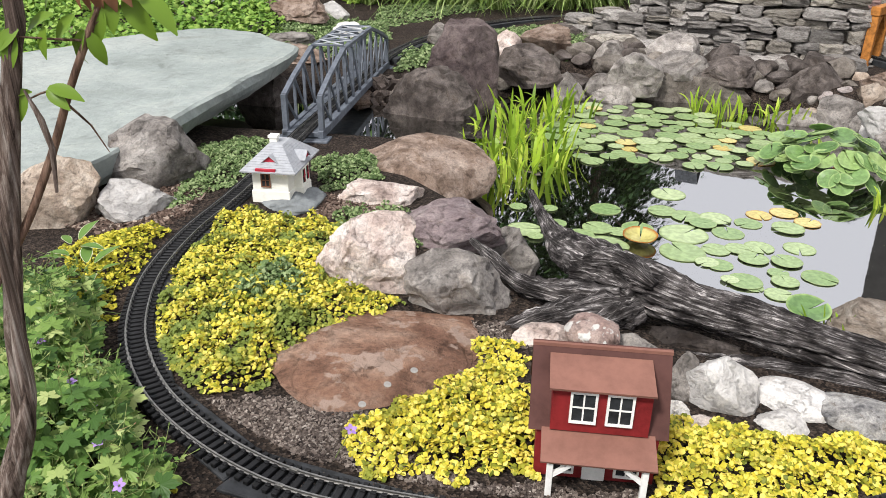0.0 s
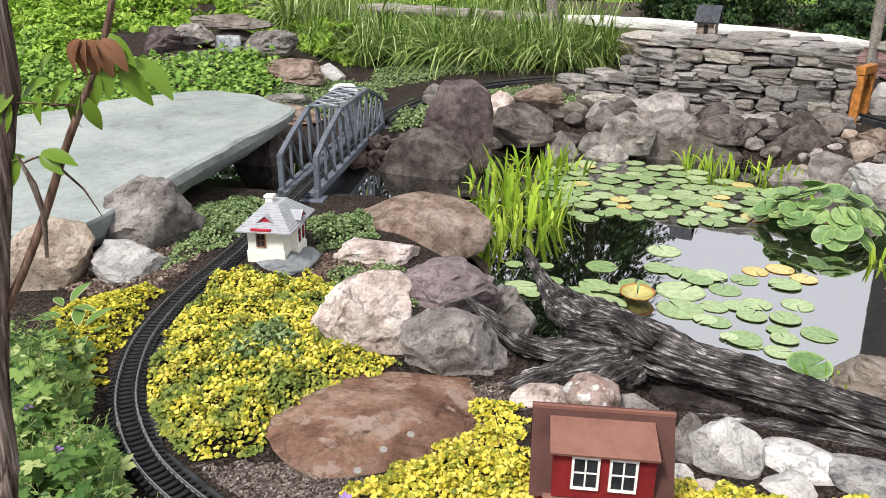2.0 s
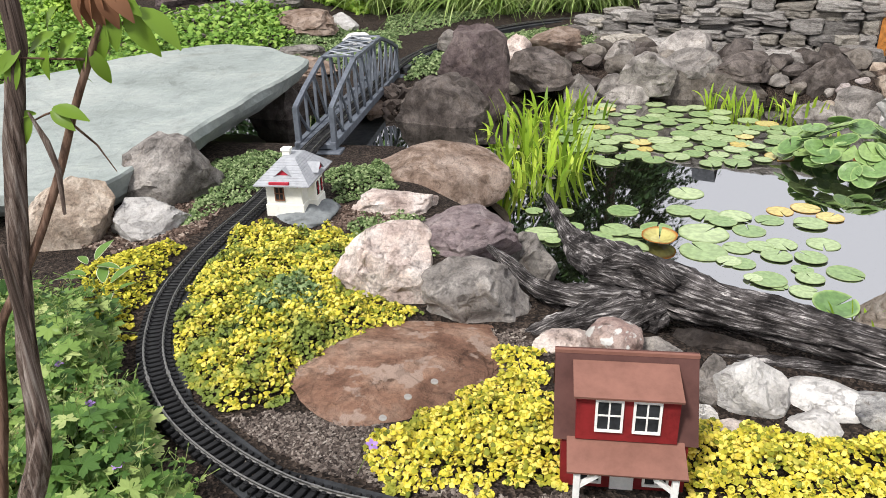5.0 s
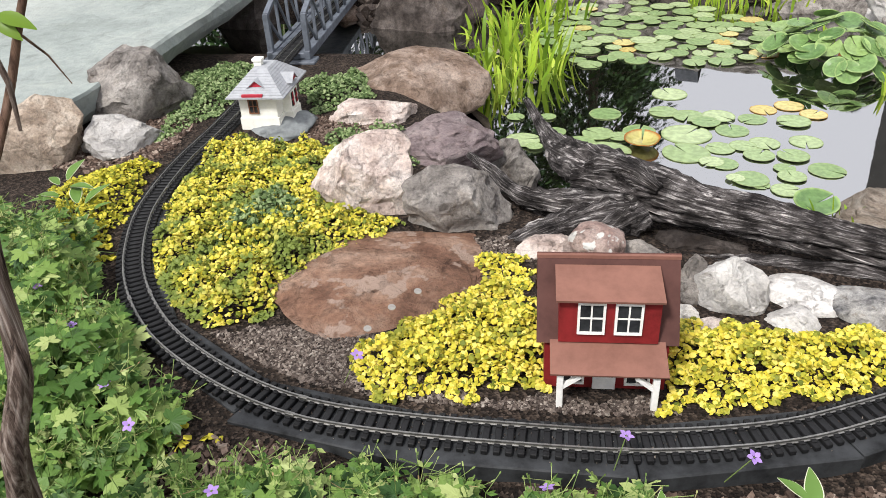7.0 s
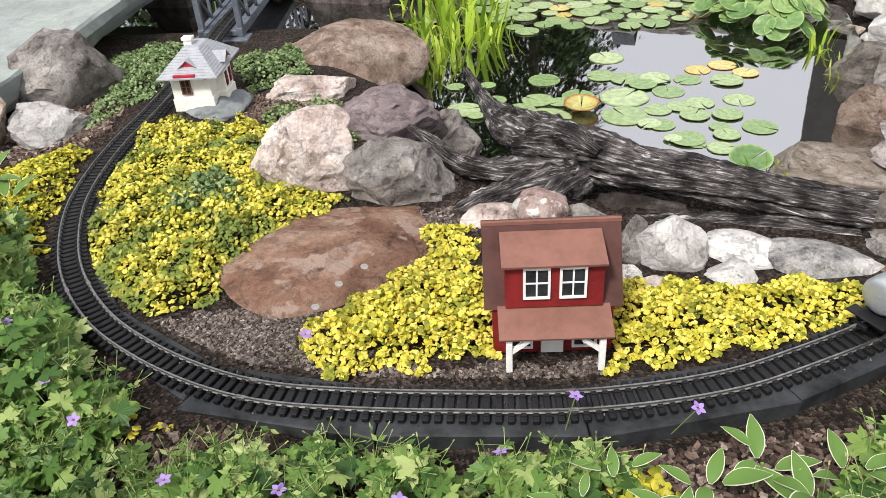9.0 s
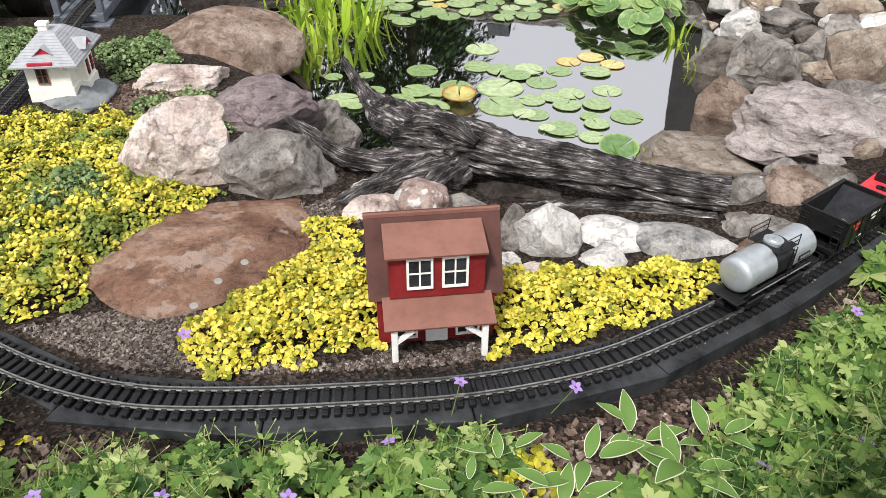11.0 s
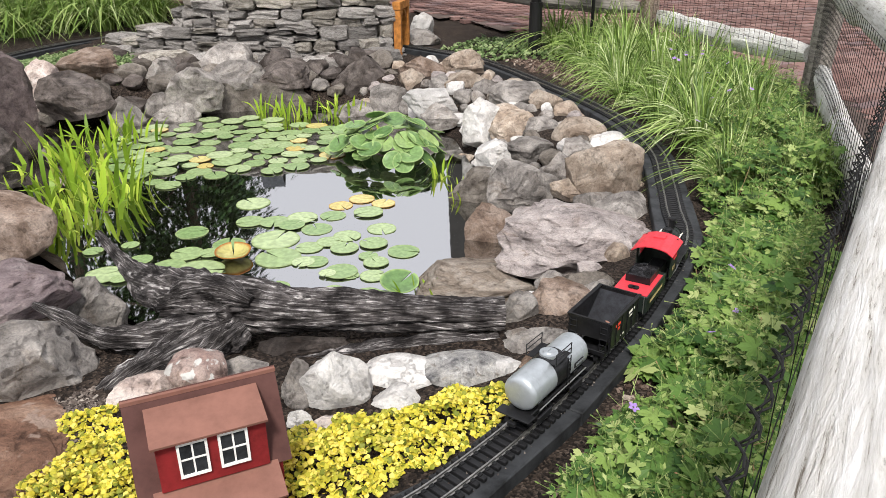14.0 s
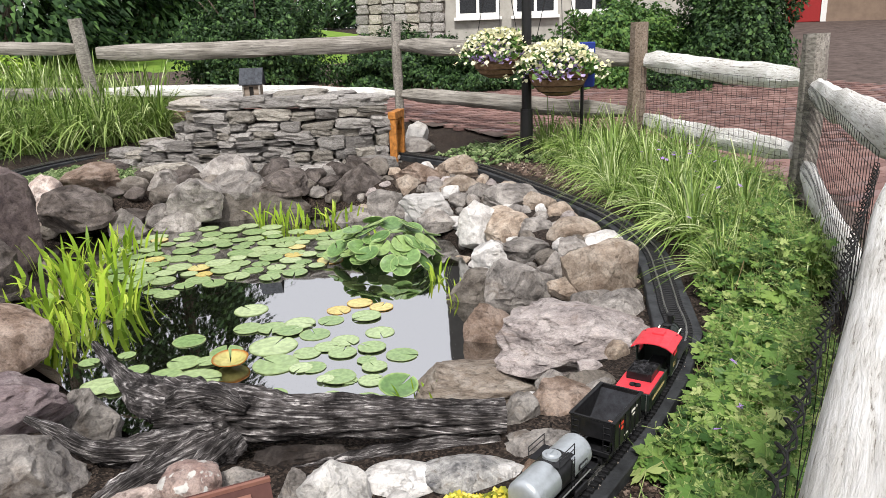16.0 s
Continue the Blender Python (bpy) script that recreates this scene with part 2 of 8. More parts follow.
def ring_distance(x, y, poly):
    """Signed distance to a closed outline, negative inside."""
    p = np.array(poly)
    q = np.roll(p, -1, axis=0)
    pt = np.array((x, y))
    e = q - p
    t = np.clip(((pt - p) * e).sum(1) / (e * e).sum(1), 0, 1)
    dist = np.sqrt((((p + e * t[:, None]) - pt) ** 2).sum(1).min())
    cross = ((p[:, 1] > y) != (q[:, 1] > y)) & (x < e[:, 0] * (y - p[:, 1]) / np.where(e[:, 1] == 0, 1e-9, e[:, 1]) + p[:, 0])
    return -dist if cross.sum() % 2 else dist


def step01(a, b, v):
    t = min(1, max(0, (v - a) / (b - a)))
    return t * t * (3 - 2 * t)


def ground_z(x, y):
    """Height of the soil."""
    far = min(1.25, 0.07 * max(0.0, math.hypot(x, y) - 7.0)) if y > -2 else 0.0
    if x < -4 or x > 6 or y < -1 or y > 11:
        return -0.09 + far
    z = -0.055 + 0.012 * noise.noise(Vector((x * 3, y * 3, 0))) + 0.006 * noise.noise(Vector((x * 14, y * 14, 5)))
    track = math.sqrt(((LINE_XY - (x, y)) ** 2).sum(1).min())
    # mound of the front bed
    z += 0.03 * math.exp(-((x + 0.45) ** 2 / 0.09 + (y - 1.75) ** 2 / 0.25)) * step01(0.05, 0.2, track)
    # soil banked up to the sleepers, but for the open front edge
    if track < 0.3 and y < 3.2 and x < 1.3:
        bank = 1.0 if ring_distance(x, y, TRACK) < 0 else step01(-0.1, -0.4, x)
        z += (-0.027 - z) * bank * step01(0.3, 0.12, track)
    # rising bank behind the slab
    z += 0.3 * step01(4.8, 7.5, y) * step01(-0.9, -2.2, x) * step01(0.1, 0.8, track)
    d = ring_distance(x, y, POND)
    if d < 0.6:
        z = min(z, -0.06 - 0.34 * step01(0.5, -0.15, d))
    # low bank under the driftwood
    if 0.2 < x < 1.2 and -0.16 < y - (1.9 - 0.41 * x) < 0.3:
        z = max(z, -0.095)
    d = ring_distance(x, y, BED)
    if d < 0.4:
        z = min(z, -0.06 - 0.2 * step01(0.2, -0.1, d))
    return z + far * step01(6.8, 7.6, math.hypot(x, y))

# ---- ground ----
def soil_material():
    m, nt, bs = nodes_of("mulch_soil")
    co = nt.nodes.new("ShaderNodeTexCoord")
    v = add_node(nt, "ShaderNodeTexVoronoi", Scale=140.0, Randomness=1.0)
    n = add_node(nt, "ShaderNodeTexNoise", Scale=6.0, Detail=8.0, Roughness=0.7)
    f = add_node(nt, "ShaderNodeTexNoise", Scale=160.0, Detail=4.0)
    for k in (v, n, f):
        nt.links.new(co.outputs["Object"], k.inputs["Vector"])
    c = ramp(nt, v.outputs["Color"], [(0.15, (0.008, 0.006, 0.005)), (0.5, (0.026, 0.019, 0.015)), (0.85, (0.085, 0.066, 0.054))])
    patch = ramp(nt, n.outputs[0], [(0.35, (0.55, 0.5, 0.46)), (0.65, (1.15, 1.1, 1.05))])
    c = blend(nt, 0.8, c, patch, "MULTIPLY")
    nt.links.new(c, bs.inputs["Base Color"])
    bs.inputs["Roughness"].default_value = 0.95
    h = blend(nt, 0.4, v.outputs["Distance"], f.outputs[0])
    bump(nt, bs, h, 1.0, 0.012)
    return m


SOIL = soil_material()


def ground():
    def axis(lo, hi, step, far):
        inner = list(np.arange(lo, hi + step / 2, step))
        out, d = [], step * 2
        a = hi
        while a < far:
            a += d
            d *= 1.45
            out.append(a)
        neg, d, a = [], step * 2, lo
        while a > -far:
            a -= d
            d *= 1.45
            neg.append(a)
        return neg[::-1] + inner + out
    xs, ys = axis(-2.6, 4.8, 0.035, 600), axis(0.2, 9.0, 0.035, 600)
    verts = [(x, y, ground_z(x, y)) for y in ys for x in xs]
    w = len(xs)
    faces = [(j * w + i, j * w + i + 1, (j + 1) * w + i + 1, (j + 1) * w + i) for j in range(len(ys) - 1) for i in range(w - 1)]
    return tagged(data_ob("ground", verts, faces, SOIL, True), "dark brown mulch and gravel soil of the garden bed", "ground", kind="structure")


GROUND = ground()


def water_material():
    m, nt, bs = nodes_of("pond_water")
    co = nt.nodes.new("ShaderNodeTexCoord")
    n = add_node(nt, "ShaderNodeTexNoise", Scale=7.0, Detail=2.0)
    nt.links.new(co.outputs["Object"], n.inputs["Vector"])
    bs.inputs["Base Color"].default_value = (0.006, 0.006, 0.004, 1)
    bs.inputs["Roughness"].default_value = 0.02
    bs.inputs["IOR"].default_value = 6.5
    bs.inputs["Specular IOR Level"].default_value = 0.5
    bump(nt, bs, n.outputs[0], 0.05, 0.003)
    return m


def water(name, outline, z, material, label):
    bm = bmesh.new()
    vs = [bm.verts.new((x, y, z)) for x, y in outline]
    bm.faces.new(vs)
    bmesh.ops.triangulate(bm, faces=bm.faces[:])
    return tagged(mesh_ob(name, bm, material), label, "water", kind="structure")


def widened(poly, by):
    cx, cy = sum(p[0] for p in poly) / len(poly), sum(p[1] for p in poly) / len(poly)
    return [(x + (x - cx) * by, y + (y - cy) * by) for x, y in poly]


WATER_MAT = water_material()
water("pond_water", widened(POND, 0.08), WATER, WATER_MAT, "still dark pond water that mirrors the sky")

# ---- track ----
BLACK_PLASTIC = plain_material("black_plastic", (0.014, 0.014, 0.015), 0.5, vary=0.3)
ROADBED_MAT = plain_material("dark_grey_composite_board", (0.036, 0.038, 0.041), 0.6, vary=0.4, scale=14.0, relief=0.4)
RAIL_MAT = plain_material("weathered_brass_rail", (0.34, 0.33, 0.31), 0.32, metal=0.9, vary=0.25, scale=60.0)
TIE_TOP, RAIL_H = -0.008, 0.008


def along(i):
    n = len(LINE)
    a, b = LINE[(i - 1) % n], LINE[(i + 1) % n]
    way = (b - a).normalized()
    return LINE[i % n], way, Vector((way.y, -way.x, 0))


def ribbon(profile, indices, closed=False, uneven=0.0):
    """A swept outline (across, up) along the track; closed joins the ends."""
    verts, faces, k = [], [], len(profile)
    for i in indices:
        p, way, side = along(i)
        for s, z in profile:
            verts.append(p + side * s + Vector((0, 0, z)))
    n = len(indices)
    for j in range(n if closed else n - 1):
        for q in range(k):
            a, b = j * k + q, j * k + (q + 1) % k
            c, d = ((j + 1) % n) * k + (q + 1) % k, ((j + 1) % n) * k + q
            faces.append((a, b, c, d))
    if not closed:
        faces.append(tuple(range(k)))
        faces.append(tuple(range((n - 1) * k, n * k))[::-1])
    return verts, faces


track = thing("railway_track", Matrix(), "black model railway track on dark grey boards", "railway track")
RAIL_OUTLINE = [(-0.0035, TIE_TOP), (-0.0035, TIE_TOP + 0.0015), (-0.0009, TIE_TOP + 0.0025), (-0.0009, -0.003), (-0.0018, -0.0022), (-0.0018, 0), (0.0018, 0), (0.0018, -0.0022), (0.0009, -0.003), (0.0009, TIE_TOP + 0.0025), (0.0035, TIE_TOP + 0.0015), (0.0035, TIE_TOP)]
for s in (-0.0235, 0.0235):
    v, f = ribbon([(s + a, z) for a, z in RAIL_OUTLINE], range(len(LINE)), True)
    ob = data_ob("rail", v, f, RAIL_MAT)
    ob.parent = track
def nearest(x, y):
    return int(np.argmin(((LINE_XY - (x, y)) ** 2).sum(1)))


# boards under the rails, one length after another
BRIDGE_FROM, BRIDGE_TO = nearest(-0.765, 3.5), nearest(-0.6, 5.1)
cuts = list(range(0, len(LINE), 17))
for a, b in zip(cuts, cuts[1:] + [len(LINE)]):
    if a < BRIDGE_TO and b > BRIDGE_FROM:
        continue
    rng = random.Random(a)
    p0, way0, side0 = along(a)
    w = (0.05 if p0.x < -0.1 and p0.y < 3 else 0.074) + rng.uniform(-0.003, 0.004)
    inner = min(w, 0.049) if p0.x < 1.0 and p0.y < 3 else w
    p1, way1, side1 = along(b)
    bm = bmesh.new()
    top, low = -0.0185 + rng.uniform(-0.0005, 0.0005), -0.065
    gap = way0 * 0.0015
    vs = [bm.verts.new(q + Vector((0, 0, z))) for z in (low, top) for q in (p0 + gap - side0 * w, p0 + gap + side0 * inner, p1 - gap + side1 * inner, p1 - gap - side1 * w)]
    for idx in ((3, 2, 1, 0), (4, 5, 6, 7), (0, 1, 5, 4), (1, 2, 6, 5), (2, 3, 7, 6), (3, 0, 4, 7)):
        bm.faces.new([vs[i] for i in idx])
    bmesh.ops.bevel(bm, geom=bm.edges[:], offset=0.003, segments=1, affect="EDGES")
    part("roadbed_board", bm, ROADBED_MAT, track)

# sleepers: those of the near stretch singly, the rest joined
tie_me = bpy.data.meshes.new("sleeper")
bm = bmesh.new()
box(bm, -0.043, 0.043, -0.006, 0.006, -0.018, TIE_TOP, 0.0012)
for s in (-1, 1):
    box(bm, s * 0.0235 - 0.009, s * 0.0235 + 0.009, -0.005, 0.005, TIE_TOP - 0.001, TIE_TOP + 0.0022)
bm.to_mesh(tie_me)
bm.free()
tie_me.materials.append(BLACK_PLASTIC)
first = nearest(2.35, 2.15)
rest_v, rest_f = [], []
tie_co = [v.co.copy() for v in tie_me.vertices]
tie_fc = [tuple(p.vertices) for p in tie_me.polygons]
for i in range(len(LINE)):
    p, way, side = along(i)
    m = Matrix.Translation(p) @ Matrix.Rotation(math.atan2(side.y, side.x), 4, "Z")
    if first <= i < first + 299:
        ob = new("sleeper", tie_me)
        ob.parent, ob.matrix_world = track, m
    else:
        base = len(rest_v)
        rest_v += [m @ c for c in tie_co]
        rest_f += [tuple(base + k for k in f) for f in tie_fc]
ob = tagged(data_ob("sleeper_row", rest_v, rest_f, BLACK_PLASTIC), kind="stuff")
ob.parent = track

# rail joiners
bm = bmesh.new()
box(bm, -0.0042, 0.0042, -0.009, 0.009, TIE_TOP, -0.0015)
clamp_me = bpy.data.meshes.new("rail_joiner")
bm.to_mesh(clamp_me)
bm.free()
clamp_me.materials.append(RAIL_MAT)
for i in range(4, len(LINE), 28):
    p, way, side = along(i)
    for s in (-0.0235, 0.0235):
        ob = new("rail_joiner", clamp_me)
        ob.parent = track
        ob.matrix_world = Matrix.Translation(p + side * s) @ Matrix.Rotation(math.atan2(side.y, side.x), 4, "Z")

# ---- train ----
GLOSS_BLACK = plain_material("satin_black_paint", (0.012, 0.012, 0.013), 0.35, vary=0.3, coat=0.2)
LOCO_GREEN = plain_material("very_dark_green_paint", (0.014, 0.02, 0.016), 0.4, vary=0.2, coat=0.2)
TRAIN_RED = plain_material("bright_red_plastic", (0.62, 0.045, 0.06), 0.42, vary=0.12, coat=0.1)
SILVER = plain_material("silver_grey_paint", (0.42, 0.45, 0.47), 0.3, metal=0.55, vary=0.08, coat=0.2)
WHITE_TRIM = plain_material("ivory_plastic", (0.78, 0.75, 0.66), 0.5, vary=0.08)
STEEL = plain_material("dull_steel", (0.38, 0.38, 0.37), 0.4, metal=0.9)
GOLD = plain_material("gold_lettering", (0.45, 0.36, 0.16), 0.5, vary=0.05)
PRINT_RED = plain_material("red_print", (0.65, 0.06, 0.03), 0.5, vary=0.05)
COPPER = plain_material("copper_coin", (0.75, 0.42, 0.3), 0.35, metal=0.6)
COAL = stone_material("coal", (0.012, 0.012, 0.013), (0.03, 0.03, 0.033), (0.1, 0.1, 0.11), scale=60.0, rough=0.45)


def on_track(arc):
    """Pose on the rails at an arc length in metres; x runs forward."""
    i = arc / 0.0215
    p, way, side = along(int(i))
    q, *_ = along(int(i) + 1)
    p = p + (q - p) * (i - int(i))
    return Matrix.Translation(p) @ Matrix.Rotation(math.atan2(-way.y, -way.x), 4, "Z")


def wheel_bm(r, width=0.009, spokes=0):
    bm = bmesh.new()
    tube(bm, (0, -width / 2, 0), (0, width / 2, 0), r, sides=20)
    tube(bm, (0, -width / 2 - 0.001, 0), (0, -width / 2 + 0.0015, 0), r * 1.14, sides=20)
    tube(bm, (0, -width / 2 - 0.003, 0), (0, width / 2 + 0.002, 0), r * 0.3, sides=10)
    return bm


def wheels(parent, xs, r):
    for x in xs:
        for s in (-1, 1):
            ob = part("wheel", wheel_bm(r), GLOSS_BLACK, parent)
            ob.matrix_local = pose(x, s * 0.0225, r, 0, 0, 180 if s < 0 else 0)
        bm = bmesh.new()
        tube(bm, (x, -0.022, r), (x, 0.022, r), 0.0025, sides=6)
        part("axle", bm, STEEL, parent)


def coupler(parent, x, way):
    bm = bmesh.new()
    box(bm, min(x, x + way * 0.022), max(x, x + way * 0.022), -0.004, 0.004, 0.02, 0.026, 0.001)
    box(bm, x + way * 0.02 - 0.004, x + way * 0.02 + 0.004, -0.009, 0.009, 0.019, 0.029, 0.001)
    part("coupler", bm, GLOSS_BLACK, parent)


def lettering(text, size, m, material, parent, label):
    cu = bpy.data.curves.new("lettering", "FONT")
    cu.body, cu.size, cu.extrude, cu.align_x = text, size, 0.0002, "CENTER"
    tmp = new("lettering", cu)
    me = bpy.data.meshes.new_from_object(tmp.evaluated_get(bpy.context.evaluated_depsgraph_get()))
    bpy.data.objects.remove(tmp)
    me.materials.clear()
    me.materials.append(material)
    ob = new("lettering", me)
    ob.parent, ob.matrix_local = parent, m
    return tagged(ob, label)


def bars(parent, rows, material, y, label):
    """Unreadable print: short bars on a side face at y."""
    bm = bmesh.new()
    for x0, x1, z0, z1 in rows:
        box(bm, x0, x1, min(y, y * 1.0 + math.copysign(0.0006, y)), max(y, y + math.copysign(0.0006, y)), z0, z1)
    part("print", bm, material, parent, label)


TRAIN_AT = nearest(1.62, 1.46) * 0.0215


def steam_locomotive():
    t = thing("steam_locomotive", on_track(TRAIN_AT), "black model steam locomotive with a red cab roof", "model train", "model train")
    bm = bmesh.new()
    tube(bm, (-0.005, 0, 0.088), (0.118, 0, 0.088), 0.029, sides=28)
    for x in (0.01, 0.04, 0.07, 0.1):
        tube(bm, (x, 0, 0.088), (x + 0.003, 0, 0.088), 0.0298, sides=28)
    crisp(part("boiler", bm, LOCO_GREEN, t), 40)
    bm = bmesh.new()
    tube(bm, (0.118, 0, 0.088), (0.126, 0, 0.088), 0.0315, 0.029, sides=28)
    tube(bm, (0.126, 0, 0.088), (0.13, 0, 0.088), 0.022, 0.016, sides=20)
    part("smokebox_door", bm, GLOSS_BLACK, t)
    bm = bmesh.new()
    tube(bm, (0.1, 0, 0.11), (0.1, 0, 0.146), 0.0085, 0.0095, sides=16)
    tube(bm, (0.1, 0, 0.146), (0.1, 0, 0.15), 0.0125, 0.0115, sides=16)
    tube(bm, (0.1, 0, 0.112), (0.1, 0, 0.12), 0.013, 0.0085, sides=16)
    part("chimney", bm, GLOSS_BLACK, t)
    for x, r, h in ((0.062, 0.0125, 0.133), (0.038, 0.009, 0.128), (0.016, 0.0115, 0.13)):
        bm = bmesh.new()
        tube(bm, (x, 0, 0.112), (x, 0, h - 0.004), r, sides=16)
        tube(bm, (x, 0, h - 0.004), (x, 0, h), r, r * 0.6, sides=16)
        part("dome", bm, GLOSS_BLACK, t)
    bm = bmesh.new()
    tube(bm, (0.116, -0.0, 0.128), (0.13, -0.0, 0.128), 0.009, sides=14)
    part("headlight", bm, GLOSS_BLACK, t)
    bm = bmesh.new()
    tube(bm, (0.13, 0, 0.128), (0.132, 0, 0.128), 0.0075, sides=14)
    part("headlight_lens", bm, WHITE_TRIM, t, "round white headlight lens")
    for s in (-1, 1):
        bm = bmesh.new()
        tube(bm, (0.0, s * 0.031, 0.102), (0.115, s * 0.031, 0.102), 0.0017, sides=8)
        for x in (0.02, 0.06, 0.1):
            tube(bm, (x, s * 0.027, 0.102), (x, s * 0.0325, 0.102), 0.0022, sides=6)
        part("handrail", bm, WHITE_TRIM, t, "pale brass handrail")
        bm = bmesh.new()
        tube(bm, (0.006, s * 0.022, 0.108), (0.006, s * 0.024, 0.127), 0.0022, sides=8)
        tube(bm, (0.006, s * 0.024, 0.122), (0.006, s * 0.024, 0.129), 0.0042, sides=10)
        part("whistle", bm, WHITE_TRIM, t)
        bm = bmesh.new()
        box(bm, -0.01, 0.125, s * 0.044 - 0.011, s * 0.044 + 0.011, 0.057, 0.061, 0.001)
        part("running_board", bm, GLOSS_BLACK, t)
        bm = bmesh.new()
        box(bm, 0.088, 0.125, s * 0.042 - 0.011, s * 0.042 + 0.011, 0.024, 0.048, 0.004)
        part("cylinder", bm, GLOSS_BLACK, t)
        bm = bmesh.new()
        tube(bm, (-0.03, s * 0.037, 0.014), (0.06, s * 0.037, 0.014), 0.0028, sides=6)
        tube(bm, (0.02, s * 0.04, 0.016), (0.095, s * 0.042, 0.034), 0.0024, sides=6)
        box(bm, 0.045, 0.085, s * 0.043 - 0.002, s * 0.043 + 0.002, 0.03, 0.041, 0.001)
        part("side_rod", bm, STEEL, t, "bright steel side rods")
    wheels(t, (-0.03, 0.015, 0.06), 0.018)
    bm = bmesh.new()
    box(bm, -0.095, 0.13, -0.02, 0.02, 0.03, 0.062, 0.002)
    part("frame", bm, GLOSS_BLACK, t)
    bm = bmesh.new()
    for k in range(7):
        y = -0.033 + k * 0.011
        box(bm, 0.128, 0.148 - abs(k - 3) * 0.003, y - 0.003, y + 0.003, 0.006, 0.03, 0.0, None)
    box(bm, 0.126, 0.134, -0.042, 0.042, 0.026, 0.038, 0.002)
    part("pilot", bm, GLOSS_BLACK, t)
    # cab with open windows
    for s in (-1, 1):
        bm = bmesh.new()
        y0, y1 = sorted((s * 0.046, s * 0.049))
        box(bm, -0.09, -0.01, y0, y1, 0.04, 0.085)
        box(bm, -0.09, -0.075, y0, y1, 0.085, 0.125)
        box(bm, -0.02, -0.01, y0, y1, 0.085, 0.125)
        box(bm, -0.075, -0.02, y0, y1, 0.117, 0.125)
        part("cab_side", bm, LOCO_GREEN, t)
        bm = bmesh.new()
        for x in (-0.046, -0.022):
            box(bm, x - 0.0015, x + 0.0015, y0, y1 + 0.0005, 0.085, 0.117)
        box(bm, -0.046, -0.02, y0, y1 + 0.0005, 0.0995, 0.1025)
        box(bm, -0.046, -0.02, y0, y1 + 0.0005, 0.085, 0.088)
        box(bm, -0.046, -0.02, y0, y1 + 0.0005, 0.114, 0.117)
        box(bm, -0.035, -0.033, y0, y1 + 0.0005, 0.088, 0.114)
        part("cab_window_frame", bm, TRAIN_RED, t, "small red window frame")
    bm = bmesh.new()
    box(bm, -0.012, -0.009, -0.046, 0.046, 0.04, 0.132)
    part("cab_front", bm, LOCO_GREEN, t)
    bm = bmesh.new()
    prof = [(-0.057, 0.122), (-0.04, 0.133), (-0.02, 0.1385), (0, 0.14), (0.02, 0.1385), (0.04, 0.133), (0.057, 0.122)]
    rows = []
    for x in (-0.118, 0.004):
        rows.append([bm.verts.new((x, y, z)) for y, z in prof] + [bm.verts.new((x, y, z - 0.003)) for y, z in prof[::-1]])
    n = len(rows[0])
    for k in range(n):
        bm.faces.new((rows[0][k], rows[0][(k + 1) % n], rows[1][(k + 1) % n], rows[1][k]))
    bm.faces.new(rows[0][::-1])
    bm.faces.new(rows[1])
    box(bm, -0.05, -0.022, -0.016, 0.016, 0.138, 0.1445, 0.001)
    part("cab_roof", bm, TRAIN_RED, t, "curved bright red cab roof with a hatch")
    lettering("315", 0.02, pose(-0.05, -0.0492, 0.055, 90, 0, 0), GOLD, t, "faded gold number on the cab side")
    coupler(t, -0.095, -1)
    return t


